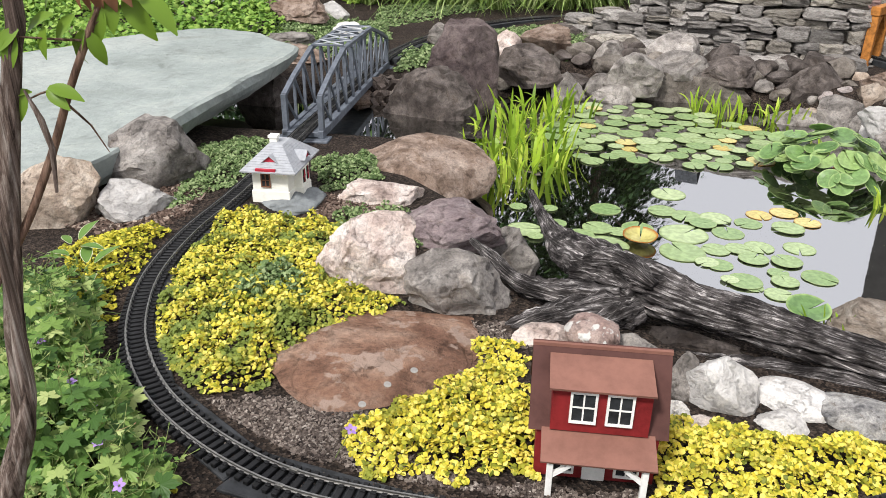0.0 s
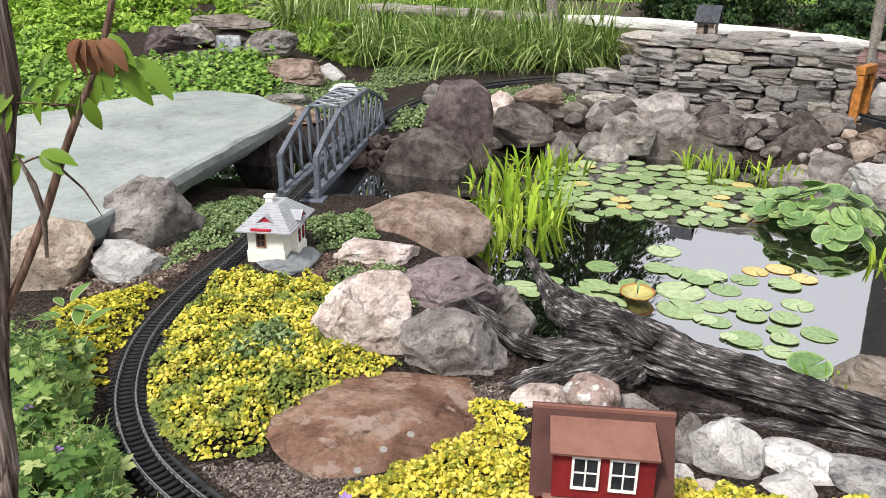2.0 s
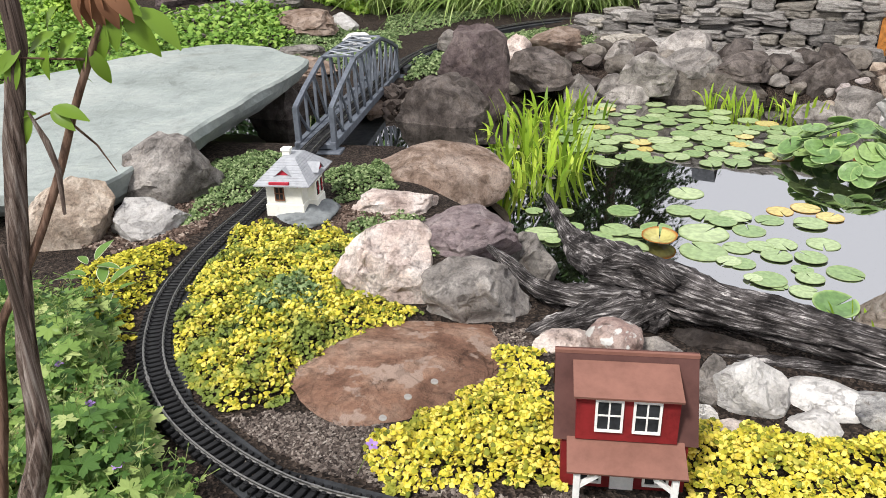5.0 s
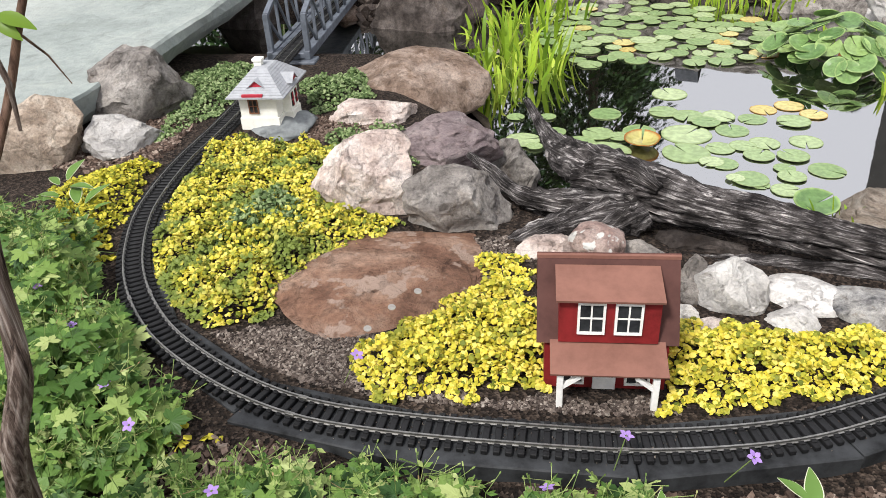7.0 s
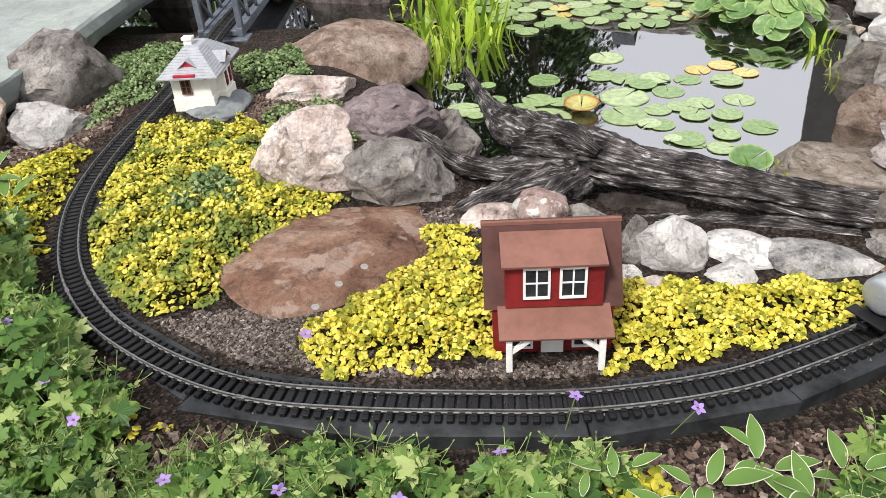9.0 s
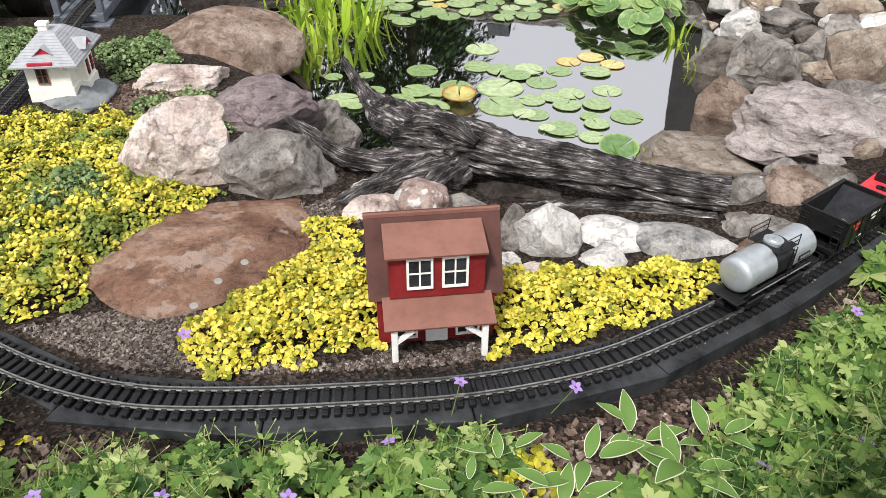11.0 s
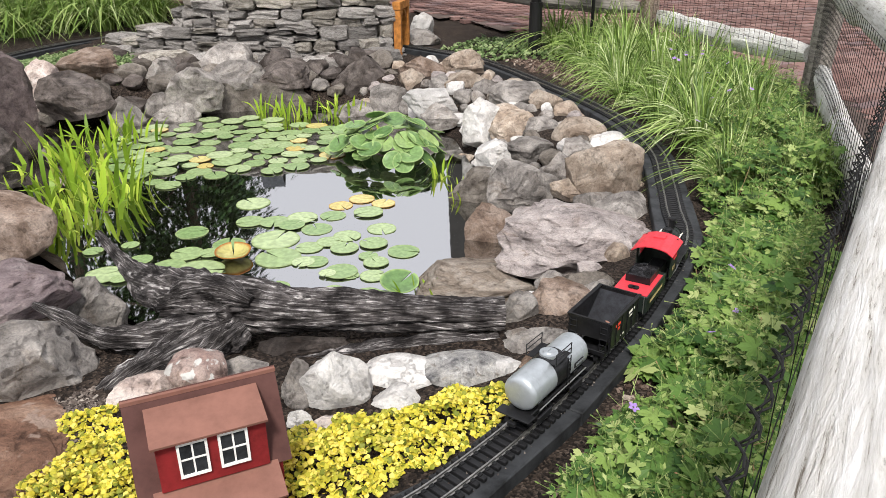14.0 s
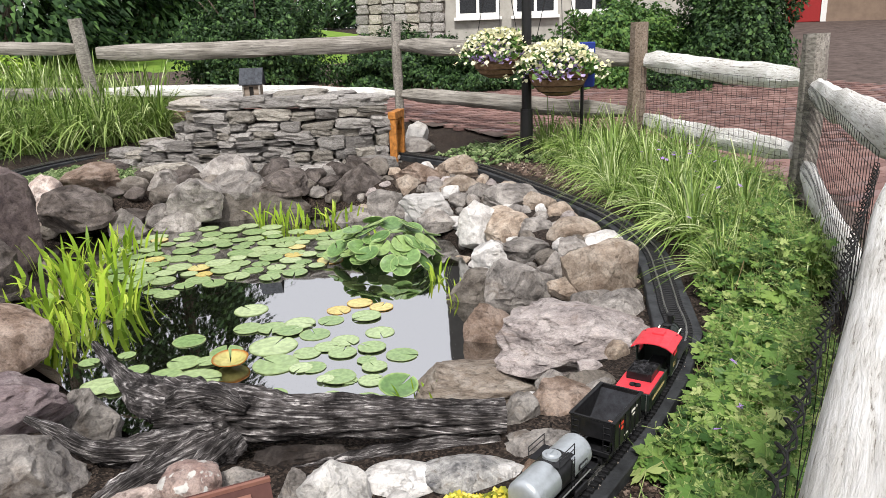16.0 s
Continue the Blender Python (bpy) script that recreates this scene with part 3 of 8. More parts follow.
def tender():
    t = thing("tender", on_track(TRAIN_AT + 0.213), "dark green coal tender with a red deck", "model train", "model train")
    bm = bmesh.new()
    box(bm, -0.085, 0.085, -0.047, 0.047, 0.03, 0.078, 0.002)
    part("tank", bm, LOCO_GREEN, t)
    bm = bmesh.new()
    box(bm, -0.083, 0.06, -0.045, 0.045, 0.0783, 0.0803, 0.0)
    part("deck", bm, TRAIN_RED, t, "bright red tender deck")
    bm = bmesh.new()
    for y in (-0.033, 0.031):
        box(bm, -0.02, 0.06, y, y + 0.002, 0.0805, 0.101)
    for x in (-0.02, 0.058):
        box(bm, x, x + 0.002, -0.031, 0.031, 0.0805, 0.101)
    part("coal_bunker", bm, GLOSS_BLACK, t)
    rng = random.Random(5)
    bm = bmesh.new()
    for k in range(190):
        m = pose(rng.uniform(-0.016, 0.056), rng.uniform(-0.029, 0.029), 0.0965 + rng.uniform(-0.002, 0.003), rng.uniform(0, 90), rng.uniform(0, 90), rng.uniform(0, 90))
        bmesh.ops.create_cube(bm, size=rng.uniform(0.003, 0.0065), matrix=m)
    box(bm, -0.0175, 0.0575, -0.0305, 0.0305, 0.0805, 0.0955)
    part("coal", bm, COAL, t, "black lumps of coal")
    bm = bmesh.new()
    tube(bm, (-0.052, 0.006, 0.0805), (-0.052, 0.006, 0.0845), 0.009, sides=16)
    tube(bm, (-0.052, -0.006, 0.0805), (-0.052, -0.006, 0.0845), 0.009, sides=16)
    part("water_hatch", bm, GLOSS_BLACK, t)
    for s in (-1, 1):
        bm = bmesh.new()
        for x in (-0.05, 0.045):
            box(bm, x - 0.027, x + 0.027, s * 0.036 - 0.003, s * 0.036 + 0.003, 0.012, 0.022, 0.002)
            for dx in (-0.016, 0.016):
                box(bm, x + dx - 0.005, x + dx + 0.005, s * 0.036 - 0.005, s * 0.036 + 0.005, 0.009, 0.02, 0.001)
        part("truck_frame", bm, GLOSS_BLACK, t)
        bm = bmesh.new()
        tube(bm, (-0.088, s * 0.04, 0.03), (-0.088, s * 0.04, 0.078), 0.0012, sides=6)
        part("grab_rail", bm, STEEL, t)
    wheels(t, (-0.066, -0.034, 0.029, 0.061), 0.0125)
    bars(t, [(-0.056 + k * 0.0095, -0.049 + k * 0.0095, 0.05, 0.058) for k in range(12)], GOLD, -0.0474, "small faded gold marks on the side")
    coupler(t, -0.085, -1)
    return t


def hopper():
    t = thing("hopper_car", on_track(TRAIN_AT + 0.455), "open black hopper wagon with coins inside", "model train", "model train")
    for s in (-1, 1):
        y0, y1 = sorted((s * 0.05, s * 0.0525))
        bm = bmesh.new()
        box(bm, -0.088, 0.088, y0, y1, 0.045, 0.118)
        side_panel = part("side_panel", bm, GLOSS_BLACK, t)
        bm = bmesh.new()
        box(bm, -0.092, 0.092, *sorted((s * 0.047, s * 0.0565)), 0.115, 0.12, 0.001)
        part("rim", bm, GLOSS_BLACK, side_panel)
        for k in range(6):
            x = -0.082 + k * 0.0325
            bm = bmesh.new()
            box(bm, x - 0.002, x + 0.002, *sorted((s * 0.0525, s * 0.0545)), 0.045, 0.115)
            part("rib", bm, GLOSS_BLACK, side_panel)
    for x in (-0.09, 0.0875):
        bm = bmesh.new()
        box(bm, x, x + 0.0025, -0.05, 0.05, 0.07, 0.118)
        box(bm, x - 0.001, x + 0.0035, -0.047, 0.047, 0.115, 0.12, 0.001)
        part("end_panel", bm, GLOSS_BLACK, t)
    # sloping floors
    bm = bmesh.new()
    for s in (-1, 1):
        vs = [bm.verts.new(p) for p in ((s * 0.087, -0.05, 0.108), (s * 0.087, 0.05, 0.108), (s * 0.012, 0.05, 0.05), (s * 0.012, -0.05, 0.05))]
        bm.faces.new(vs)
    vs = [bm.verts.new(p) for p in ((-0.012, -0.05, 0.05), (0.012, -0.05, 0.05), (0.012, 0.05, 0.05), (-0.012, 0.05, 0.05))]
    bm.faces.new(vs)
    bmesh.ops.solidify(bm, geom=bm.faces[:], thickness=0.002)
    part("sloped_floor", bm, plain_material("worn_black_plastic", (0.05, 0.052, 0.06), 0.45, vary=0.3), t)
    bm = bmesh.new()
    box(bm, -0.095, 0.095, -0.03, 0.03, 0.03, 0.04, 0.002)
    part("underframe", bm, GLOSS_BLACK, t)
    for x in (-0.095, 0.087):
        bm = bmesh.new()
        box(bm, x, x + 0.008, -0.046, 0.046, 0.03, 0.042, 0.001)
        part("end_beam", bm, GLOSS_BLACK, t)
    for s in (-1, 1):
        for x in (-0.06, 0.06):
            bm = bmesh.new()
            box(bm, x - 0.026, x + 0.026, s * 0.035 - 0.003, s * 0.035 + 0.003, 0.012, 0.022, 0.002)
            part("truck_frame", bm, GLOSS_BLACK, t)
    for x in (-0.093, 0.093):
        for s in (-1, 1):
            bm = bmesh.new()
            for k in range(5):
                tube(bm, (x, s * 0.03, 0.045 + k * 0.015), (x, s * 0.047, 0.045 + k * 0.015), 0.001, sides=5)
            tube(bm, (x, s * 0.03, 0.04), (x, s * 0.03, 0.11), 0.001, sides=5)
            tube(bm, (x, s * 0.047, 0.04), (x, s * 0.047, 0.11), 0.001, sides=5)
            part("ladder", bm, GLOSS_BLACK, t)
    wheels(t, (-0.076, -0.044, 0.044, 0.076), 0.0125)
    bars(t, [(-0.055, -0.028, 0.093, 0.1), (-0.05, -0.03, 0.081, 0.088)], PRINT_RED, -0.0527, "red printed emblem")
    bars(t, [(0.015, 0.06, 0.094, 0.1), (0.03, 0.052, 0.084, 0.088), (-0.02, 0.0, 0.055, 0.058)], WHITE_TRIM, -0.0527, "white printed marks")
    coupler(t, -0.095, -1)
    return t


def tank_car():
    t = thing("tank_car", on_track(TRAIN_AT + 0.74), "silver cylindrical tank wagon with a black band", "model train", "model train")
    bm = bmesh.new()
    tube(bm, (-0.108, 0, 0.083), (0.108, 0, 0.083), 0.039, sides=36)
    crisp(part("tank", bm, SILVER, t), 40)
    for s in (-1, 1):
        bm = bmesh.new()
        rings = []
        for x, r in ((0.108, 0.039), (0.112, 0.0375), (0.116, 0.0335), (0.119, 0.026), (0.1205, 0.014)):
            rings.append([bm.verts.new((s * x, math.cos(k * math.pi / 18) * r, 0.083 + math.sin(k * math.pi / 18) * r)) for k in range(36)])
        for a, b in zip(rings, rings[1:]):
            for k in range(36):
                bm.faces.new((a[k], a[(k + 1) % 36], b[(k + 1) % 36], b[k]))
        bm.faces.new(rings[-1])
        bmesh.ops.recalc_face_normals(bm, faces=bm.faces[:])
        part("tank_end", bm, SILVER, t, smooth=True)
        bm = bmesh.new()
        tube(bm, (s * 0.09 - 0.001, 0, 0.083), (s * 0.09 + 0.001, 0, 0.083), 0.0394, sides=36)
        crisp(part("weld_ring", bm, SILVER, t), 40)
    bm = bmesh.new()
    tube(bm, (-0.026, 0, 0.083), (0.03, 0, 0.083), 0.0397, sides=36)
    crisp(part("band", bm, GLOSS_BLACK, t, "wide black band"), 40)
    bm = bmesh.new()
    tube(bm, (0, 0, 0.118), (0, 0, 0.127), 0.02, sides=20)
    tube(bm, (0, 0, 0.127), (0, 0, 0.13), 0.013, 0.011, sides=18)
    box(bm, -0.006, 0.006, -0.001, 0.001, 0.13, 0.1335)
    part("dome", bm, SILVER, t, "silver filler dome")
    for s in (-1, 1):
        bm = bmesh.new()
        box(bm, -0.032, 0.032, *sorted((s * 0.02, s * 0.036)), 0.121, 0.1225)
        for z in (0.135, 0.147):
            tube(bm, (-0.032, s * 0.036, z), (0.032, s * 0.036, z), 0.0012, sides=5)
        for x in (-0.032, 0.032):
            tube(bm, (x, s * 0.036, 0.121), (x, s * 0.036, 0.148), 0.0012, sides=5)
        part("walkway", bm, GLOSS_BLACK, t)
    bm = bmesh.new()
    for x in (0.012, 0.024):
        tube(bm, (x, -0.041, 0.045), (x, -0.041, 0.122), 0.0012, sides=5)
    for k in range(7):
        tube(bm, (0.012, -0.041, 0.05 + k * 0.011), (0.024, -0.041, 0.05 + k * 0.011), 0.001, sides=5)
    part("ladder", bm, GLOSS_BLACK, t)
    bm = bmesh.new()
    box(bm, -0.12, 0.12, -0.028, 0.028, 0.03, 0.042, 0.002)
    for x in (-0.08, 0.07):
        box(bm, x - 0.005, x + 0.012, -0.03, 0.03, 0.042, 0.054, 0.001)
    for s in (-1, 1):
        for x in (-0.068, 0.068):
            box(bm, x - 0.028, x + 0.028, s * 0.035 - 0.003, s * 0.035 + 0.003, 0.01, 0.028, 0.002)
    part("underframe", bm, GLOSS_BLACK, t)
    for s in (-1, 1):
        bm = bmesh.new()
        tube(bm, (-0.1, s * 0.041, 0.052), (0.1, s * 0.041, 0.052), 0.0016, sides=6)
        part("side_rail", bm, STEEL, t)
        bm = bmesh.new()
        tube(bm, (s * 0.116, 0, 0.083), (s * 0.121, 0, 0.083), 0.007, sides=12)
        part("end_boss", bm, SILVER, t)
        bm = bmesh.new()
        box(bm, s * 0.128 - 0.014, s * 0.128 + 0.014, -0.04, 0.04, 0.04, 0.044, 0.001)
        part("end_platform", bm, GLOSS_BLACK, t)
    wheels(t, (-0.07, 0.07), 0.015)
    bm = bmesh.new()
    box(bm, 0.045, 0.083, -0.0413, -0.0398, 0.078, 0.09)
    part("name_plate", bm, GLOSS_BLACK, t)
    bars(t, [(0.05, 0.056, 0.081, 0.087), (0.058, 0.064, 0.081, 0.087), (0.066, 0.071, 0.081, 0.087), (0.073, 0.079, 0.081, 0.087)], SILVER, -0.0414, "pale block marks")
    coupler(t, -0.12, -1)
    coupler(t, 0.12, 1)
    return t


steam_locomotive()
tender()
HOPPER = hopper()
tank_car()


def coin(m, material, label):
    bm = bmesh.new()
    tube(bm, (0, 0, 0), (0, 0, 0.0014), 0.0085, sides=20)
    ob = mesh_ob("coin", bm, material)
    ob.matrix_world = m
    return tagged(ob, label, "coin", "scattered coins")


for dx, dy, rz in ((0.0, -0.02, 3), (0.012, -0.008, 12), (-0.01, 0.004, -8), (0.004, 0.02, 6), (-0.016, -0.012, 15)):
    coin(HOPPER.matrix_world @ pose(dx, dy, 0.0535 + abs(dx) * 0.7, rz, rz * 2 if dx > 0 else -rz, 0), COPPER, "copper coin lying in the hopper wagon")

# ---- bridge ----
BRIDGE_GREY = plain_material("slate_grey_paint", (0.12, 0.135, 0.16), 0.45, vary=0.2, scale=25)
BRACE_GREY = plain_material("pale_grey_paint", (0.42, 0.44, 0.47), 0.45, vary=0.15, scale=25)


def truss_bridge():
    a, b = Vector((-0.775, 3.5, 0)), Vector((-0.635, 5.2, 0))
    way = (b - a).normalized()
    L = (b - a).length
    t = thing("truss_bridge", Matrix.Translation(a) @ Matrix.Rotation(math.atan2(way.y, way.x), 4, "Z"), "slate grey steel truss bridge over the stream", "bridge")
    bm = bmesh.new()
    box(bm, -0.03, L + 0.03, -0.1, 0.1, -0.045, -0.019, 0.003)
    part("deck", bm, BRIDGE_GREY, t)
    n = 10

    def top(x):
        u = min(x, L - x) / L
        return 0.15 + 0.135 * min(1, u / 0.3) ** 0.85
    for s in (-1, 1):
        y = s * 0.088
        bm = bmesh.new()
        box(bm, -0.03, L + 0.03, y - 0.014, y + 0.014, -0.05, -0.012, 0.002)
        part("bottom_chord", bm, BRIDGE_GREY, t)
        for x in (0, L):
            bm = bmesh.new()
            box(bm, x - 0.014, x + 0.014, y - 0.013, y + 0.013, -0.02, top(x) + 0.006, 0.002)
            part("end_post", bm, BRIDGE_GREY, t)
        xs = [L * k / n for k in range(n + 1)]
        bm = bmesh.new()
        rings = [[bm.verts.new((x, y + dy, top(x) + dz)) for dy, dz in ((-0.012, -0.009), (0.012, -0.009), (0.012, 0.009), (-0.012, 0.009))] for x in xs]
        for a, b in zip(rings, rings[1:]):
            for k in range(4):
                bm.faces.new((a[k], b[k], b[(k + 1) % 4], a[(k + 1) % 4]))
        bm.faces.new(rings[0])
        bm.faces.new(rings[-1][::-1])
        bmesh.ops.recalc_face_normals(bm, faces=bm.faces[:])
        part("top_chord", bm, BRIDGE_GREY, t)
        for k, x in enumerate(xs[1:-1], 1):
            bm = bmesh.new()
            box(bm, x - 0.006, x + 0.006, y - 0.007, y + 0.007, -0.015, top(x))
            part("vertical", bm, BRIDGE_GREY, t)
        for k in range(n):
            x0, x1 = xs[k], xs[k + 1]
            p, q = (Vector((x0, y, top(x0))), Vector((x1, y, -0.01))) if k < n / 2 else (Vector((x0, y, -0.01)), Vector((x1, y, top(x1))))
            d = q - p
            m = Matrix.Translation((p + q) / 2) @ Matrix.Rotation(-math.atan2(d.z, d.x), 4, "Y")
            bm = bmesh.new()
            box(bm, -d.length / 2, d.length / 2, -0.004, 0.004, -0.006, 0.006, 0.0, m)
            part("diagonal", bm, BRIDGE_GREY, t)
    xs = [L * k / n for k in range(3, n - 2)]
    for x in xs:
        bm = bmesh.new()
        box(bm, x - 0.006, x + 0.006, -0.088, 0.088, top(x) + 0.008, top(x) + 0.017, 0.001)
        part("cross_strut", bm, BRIDGE_GREY, t)
    for x0, x1 in zip(xs, xs[1:]):
        for s in (-1, 1):
            p, q = Vector((x0, -s * 0.088, top(x0) + 0.013)), Vector((x1, s * 0.088, top(x1) + 0.013))
            d = q - p
            m = Matrix.Translation((p + q) / 2) @ d.to_track_quat("X", "Z").to_matrix().to_4x4()
            bm = bmesh.new()
            box(bm, -d.length / 2, d.length / 2, -0.006, 0.006, -0.002, 0.002, 0.0, m)
            part("cross_brace", bm, BRACE_GREY, t)
    for x in (-0.02, L + 0.02):
        bm = bmesh.new()
        box(bm, x - 0.05, x + 0.05, -0.13, 0.13, -0.16, -0.05, 0.004)
        part("abutment", bm, BRIDGE_GREY, t)
    return t


truss_bridge()

# ---- rocks ----
def rock_mesh(w, d, h, seed, angular, name="rock", detail=4):
    rng = random.Random(seed * 7919)
    bm = bmesh.new()
    bmesh.ops.create_icosphere(bm, subdivisions=detail, radius=1.0)
    cuts = []
    for k in range(int(8 + 10 * angular)):
        a, e = rng.uniform(0, 2 * math.pi), rng.uniform(-0.35, 1.0)
        n = Vector((math.cos(a) * math.cos(e), math.sin(a) * math.cos(e), math.sin(e)))
        cuts.append((n, rng.uniform(0.5, 0.86) if angular > 0.25 else rng.uniform(0.76, 0.95)))
    if angular > 0.45:
        for k in range(6):
            a, e = k * 1.047 + rng.uniform(-0.4, 0.4), rng.uniform(-0.1, 0.75)
            cuts.append((Vector((math.cos(a) * math.cos(e), math.sin(a) * math.cos(e), math.sin(e))), rng.uniform(0.42, 0.68)))
    if angular > 0.8:
        cuts.append((Vector((rng.uniform(-0.25, 0.25), rng.uniform(-0.25, 0.1), 1)).normalized(), 0.6))
    off = Vector((seed * 3.7, seed * 1.3, 0))
    for v in bm.verts:
        p = v.co.copy()
        p *= 1 + 0.14 * noise.noise(p * 0.9 + off)
        for n, r in cuts:
            over = p.dot(n) - r
            if over > 0:
                p -= n * over * (1.0 if angular > 0.45 else 0.93)
        p += v.co * (0.045 * noise.noise(p * 3.1 + off) - 0.07 * max(0.0, 0.16 - abs(noise.noise(p * 2.2 - off))) * 4 * angular + 0.03 * noise.noise(p * 8 + off) * (0.5 + angular) + 0.024 * noise.noise(p * 19 + off))
        v.co = p
    lo = [min(v.co[i] for v in bm.verts) for i in range(3)]
    hi = [max(v.co[i] for v in bm.verts) for i in range(3)]
    for v in bm.verts:
        v.co = Vector(((v.co.x - (lo[0] + hi[0]) / 2) / (hi[0] - lo[0]) * w, (v.co.y - (lo[1] + hi[1]) / 2) / (hi[1] - lo[1]) * d, (v.co.z - lo[2]) / (hi[2] - lo[2]) * h * 1.35 - 0.35 * h))
    return bm


ROCK_SPOTS = []


def rock(x, y, z, w, d, h, turn, seed, stone, angular, kind, label, detail=4):
    """A rock w wide, d deep, that stands h out of the ground at z, sunk by a third."""
    ob = crisp(mesh_ob(kind, rock_mesh(w * 1.2, d * 1.3, h * 1.1, seed, min(1, angular + 0.15) if angular >= 0.5 else angular, detail=detail), STONE[stone]), 26)
    ob.matrix_world = pose(x, y, z, 0, 0, turn)
    ROCK_SPOTS.append((x, y, (w + d) / 4))
    return tagged(ob, label, "rock", "garden rocks")


# ---- rocks ----
rock(-1.25, 2.90, -0.04, 0.34, 0.27, 0.22, 23, 1, "grey", 0.7, "boulder", "grey weathered boulder beside the track")
rock(-1.19, 2.52, -0.04, 0.25, 0.19, 0.09, 25, 2, "white", 0.5, "boulder", "pale grey low rock in the mulch")
rock(-1.48, 2.45, -0.04, 0.30, 0.21, 0.19, 31, 3, "tan", 0.5, "boulder", "tan pitted boulder under the stone slab")
rock(-0.29, 2.00, -0.05, 0.26, 0.18, 0.20, 8, 4, "pink", 0.9, "boulder", "pinkish white angular boulder in yellow groundcover")
rock(-0.00, 1.91, -0.07, 0.27, 0.19, 0.16, 0, 5, "grey", 0.9, "boulder", "grey blocky boulder beside the driftwood")
rock(-0.05, 2.43, -0.10, 0.34, 0.31, 0.12, 1, 6, "purple", 1, "boulder", "purplish slate boulder with a flat top")
rock(0.17, 2.49, -0.27, 0.20, 0.15, 0.18, -4, 7, "grey", 0.5, "boulder", "rounded grey boulder at the water edge")
rock(-0.19, 3.24, -0.20, 0.57, 0.46, 0.20, 3, 8, "brown", 0.2, "boulder", "large brown rounded boulder at the pond edge")
rock(-0.33, 2.74, -0.08, 0.31, 0.21, 0.08, 7, 9, "pink", 0.5, "boulder", "flat pinkish rock in the groundcover")
rock(-0.20, 1.60, -0.06, 0.46, 0.40, 0.048, 8, 10, "rust", 0.35, "boulder", "broad rust-brown flat rock set in the mulch")
rock(-0.22, 4.35, -0.22, 0.48, 0.38, 0.33, 3, 11, "dark", 0.8, "boulder", "dark brown boulder beside the stream")
rock(-0.02, 4.80, -0.15, 0.39, 0.28, 0.44, 0, 12, "darkpurple", 0.9, "boulder", "dark purple upright boulder")
rock(0.28, 5.50, -0.10, 0.23, 0.17, 0.25, -3, 13, "pink", 0.5, "boulder", "pinkish boulder in the rear bank")
rock(0.58, 5.84, 0.00, 0.36, 0.27, 0.15, -6, 14, "brown", 0.5, "boulder", "brown flat boulder in the rear bank")
rock(0.45, 5.31, -0.12, 0.40, 0.30, 0.20, -5, 15, "dark", 0.5, "boulder", "dark flat boulder in the rear bank")
rock(0.72, 5.25, -0.25, 0.20, 0.15, 0.17, -8, 16, "grey", 0.5, "boulder", "grey pointed rock at the water edge")
rock(1.03, 5.22, -0.27, 0.27, 0.20, 0.13, -11, 17, "grey", 0.5, "boulder", "round grey rock at the water edge")
rock(1.16, 5.28, -0.15, 0.35, 0.26, 0.21, -12, 18, "grey", 0.5, "boulder", "grey blocky rock under the stone wall")
rock(1.49, 5.37, -0.12, 0.37, 0.28, 0.16, -15, 19, "grey", 0.5, "boulder", "grey blocky rock under the stone wall")
rock(1.54, 5.26, -0.26, 0.73, 0.17, 0.18, -16, 20, "greybrown", 0.9, "boulder", "long flat stone at the back of the pond")
rock(1.81, 5.28, -0.10, 0.35, 0.26, 0.14, -19, 21, "dark", 0.5, "boulder", "dark rock under the stone wall")
rock(2.31, 5.09, -0.20, 0.39, 0.29, 0.25, -24, 22, "dark", 0.5, "boulder", "dark brown rock under the stone wall")
rock(-0.69, 4.57, -0.22, 0.29, 0.22, 0.14, 9, 23, "brown", 0.5, "boulder", "brown rock under the bridge")
rock(-1.22, 4.48, -0.22, 0.32, 0.24, 0.29, 15, 24, "dark", 0.5, "boulder", "dark rock under the stone slab")
rock(0.40, 3.62, -0.32, 0.25, 0.16, 0.07, -6, 25, "greybrown", 0.5, "boulder", "flat wet stone in the pond")
rock(0.44, 3.38, -0.34, 0.18, 0.13, 0.08, -7, 26, "greybrown", 0.5, "boulder", "flat wet stone in the pond")
rock(0.53, 3.16, -0.33, 0.20, 0.05, 0.05, -9, 27, "greybrown", 0.5, "boulder", "flat wet stone in the pond")
rock(2.10, 4.71, -0.27, 0.22, 0.16, 0.11, -24, 28, "grey", 0.5, "boulder", "grey pointed rock at the water edge")
rock(-0.21, 6.09, 0.00, 0.18, 0.13, 0.12, 2, 29, "grey", 0.5, "boulder", "small grey rock by the rear track")
rock(-1.24, 7.15, 0.00, 0.26, 0.19, 0.14, 10, 30, "white", 0.5, "boulder", "small white rock by the rear planting")
rock(0.61, 1.46, -0.07, 0.15, 0.09, 0.12, -23, 31, "white", 0.3, "rock", "pale pointed granite rock beside the yellow groundcover")
rock(0.78, 1.46, -0.07, 0.18, 0.11, 0.05, -28, 32, "white", 0.2, "rock", "pale rounded granite rock beside the driftwood")
rock(0.53, 1.49, -0.06, 0.07, 0.06, 0.10, -20, 33, "grey", 0.8, "rock", "grey rough rock behind the model house")
rock(0.34, 1.67, -0.03, 0.12, 0.11, 0.06, -11, 34, "pinkspot", 0.1, "rock", "round pink rock with white lichen spots")
rock(0.22, 1.70, -0.05, 0.14, 0.08, 0.04, -7, 35, "pink", 0.5, "rock", "flat pinkish rock behind the model house")
rock(0.45, 1.68, -0.06, 0.11, 0.08, 0.04, -15, 36, "grey", 0.5, "rock", "small grey rock behind the model house")
rock(0.63, 1.73, -0.10, 0.22, 0.08, 0.05, -20, 37, "dark", 0.9, "rock", "flat dark stone under the driftwood")
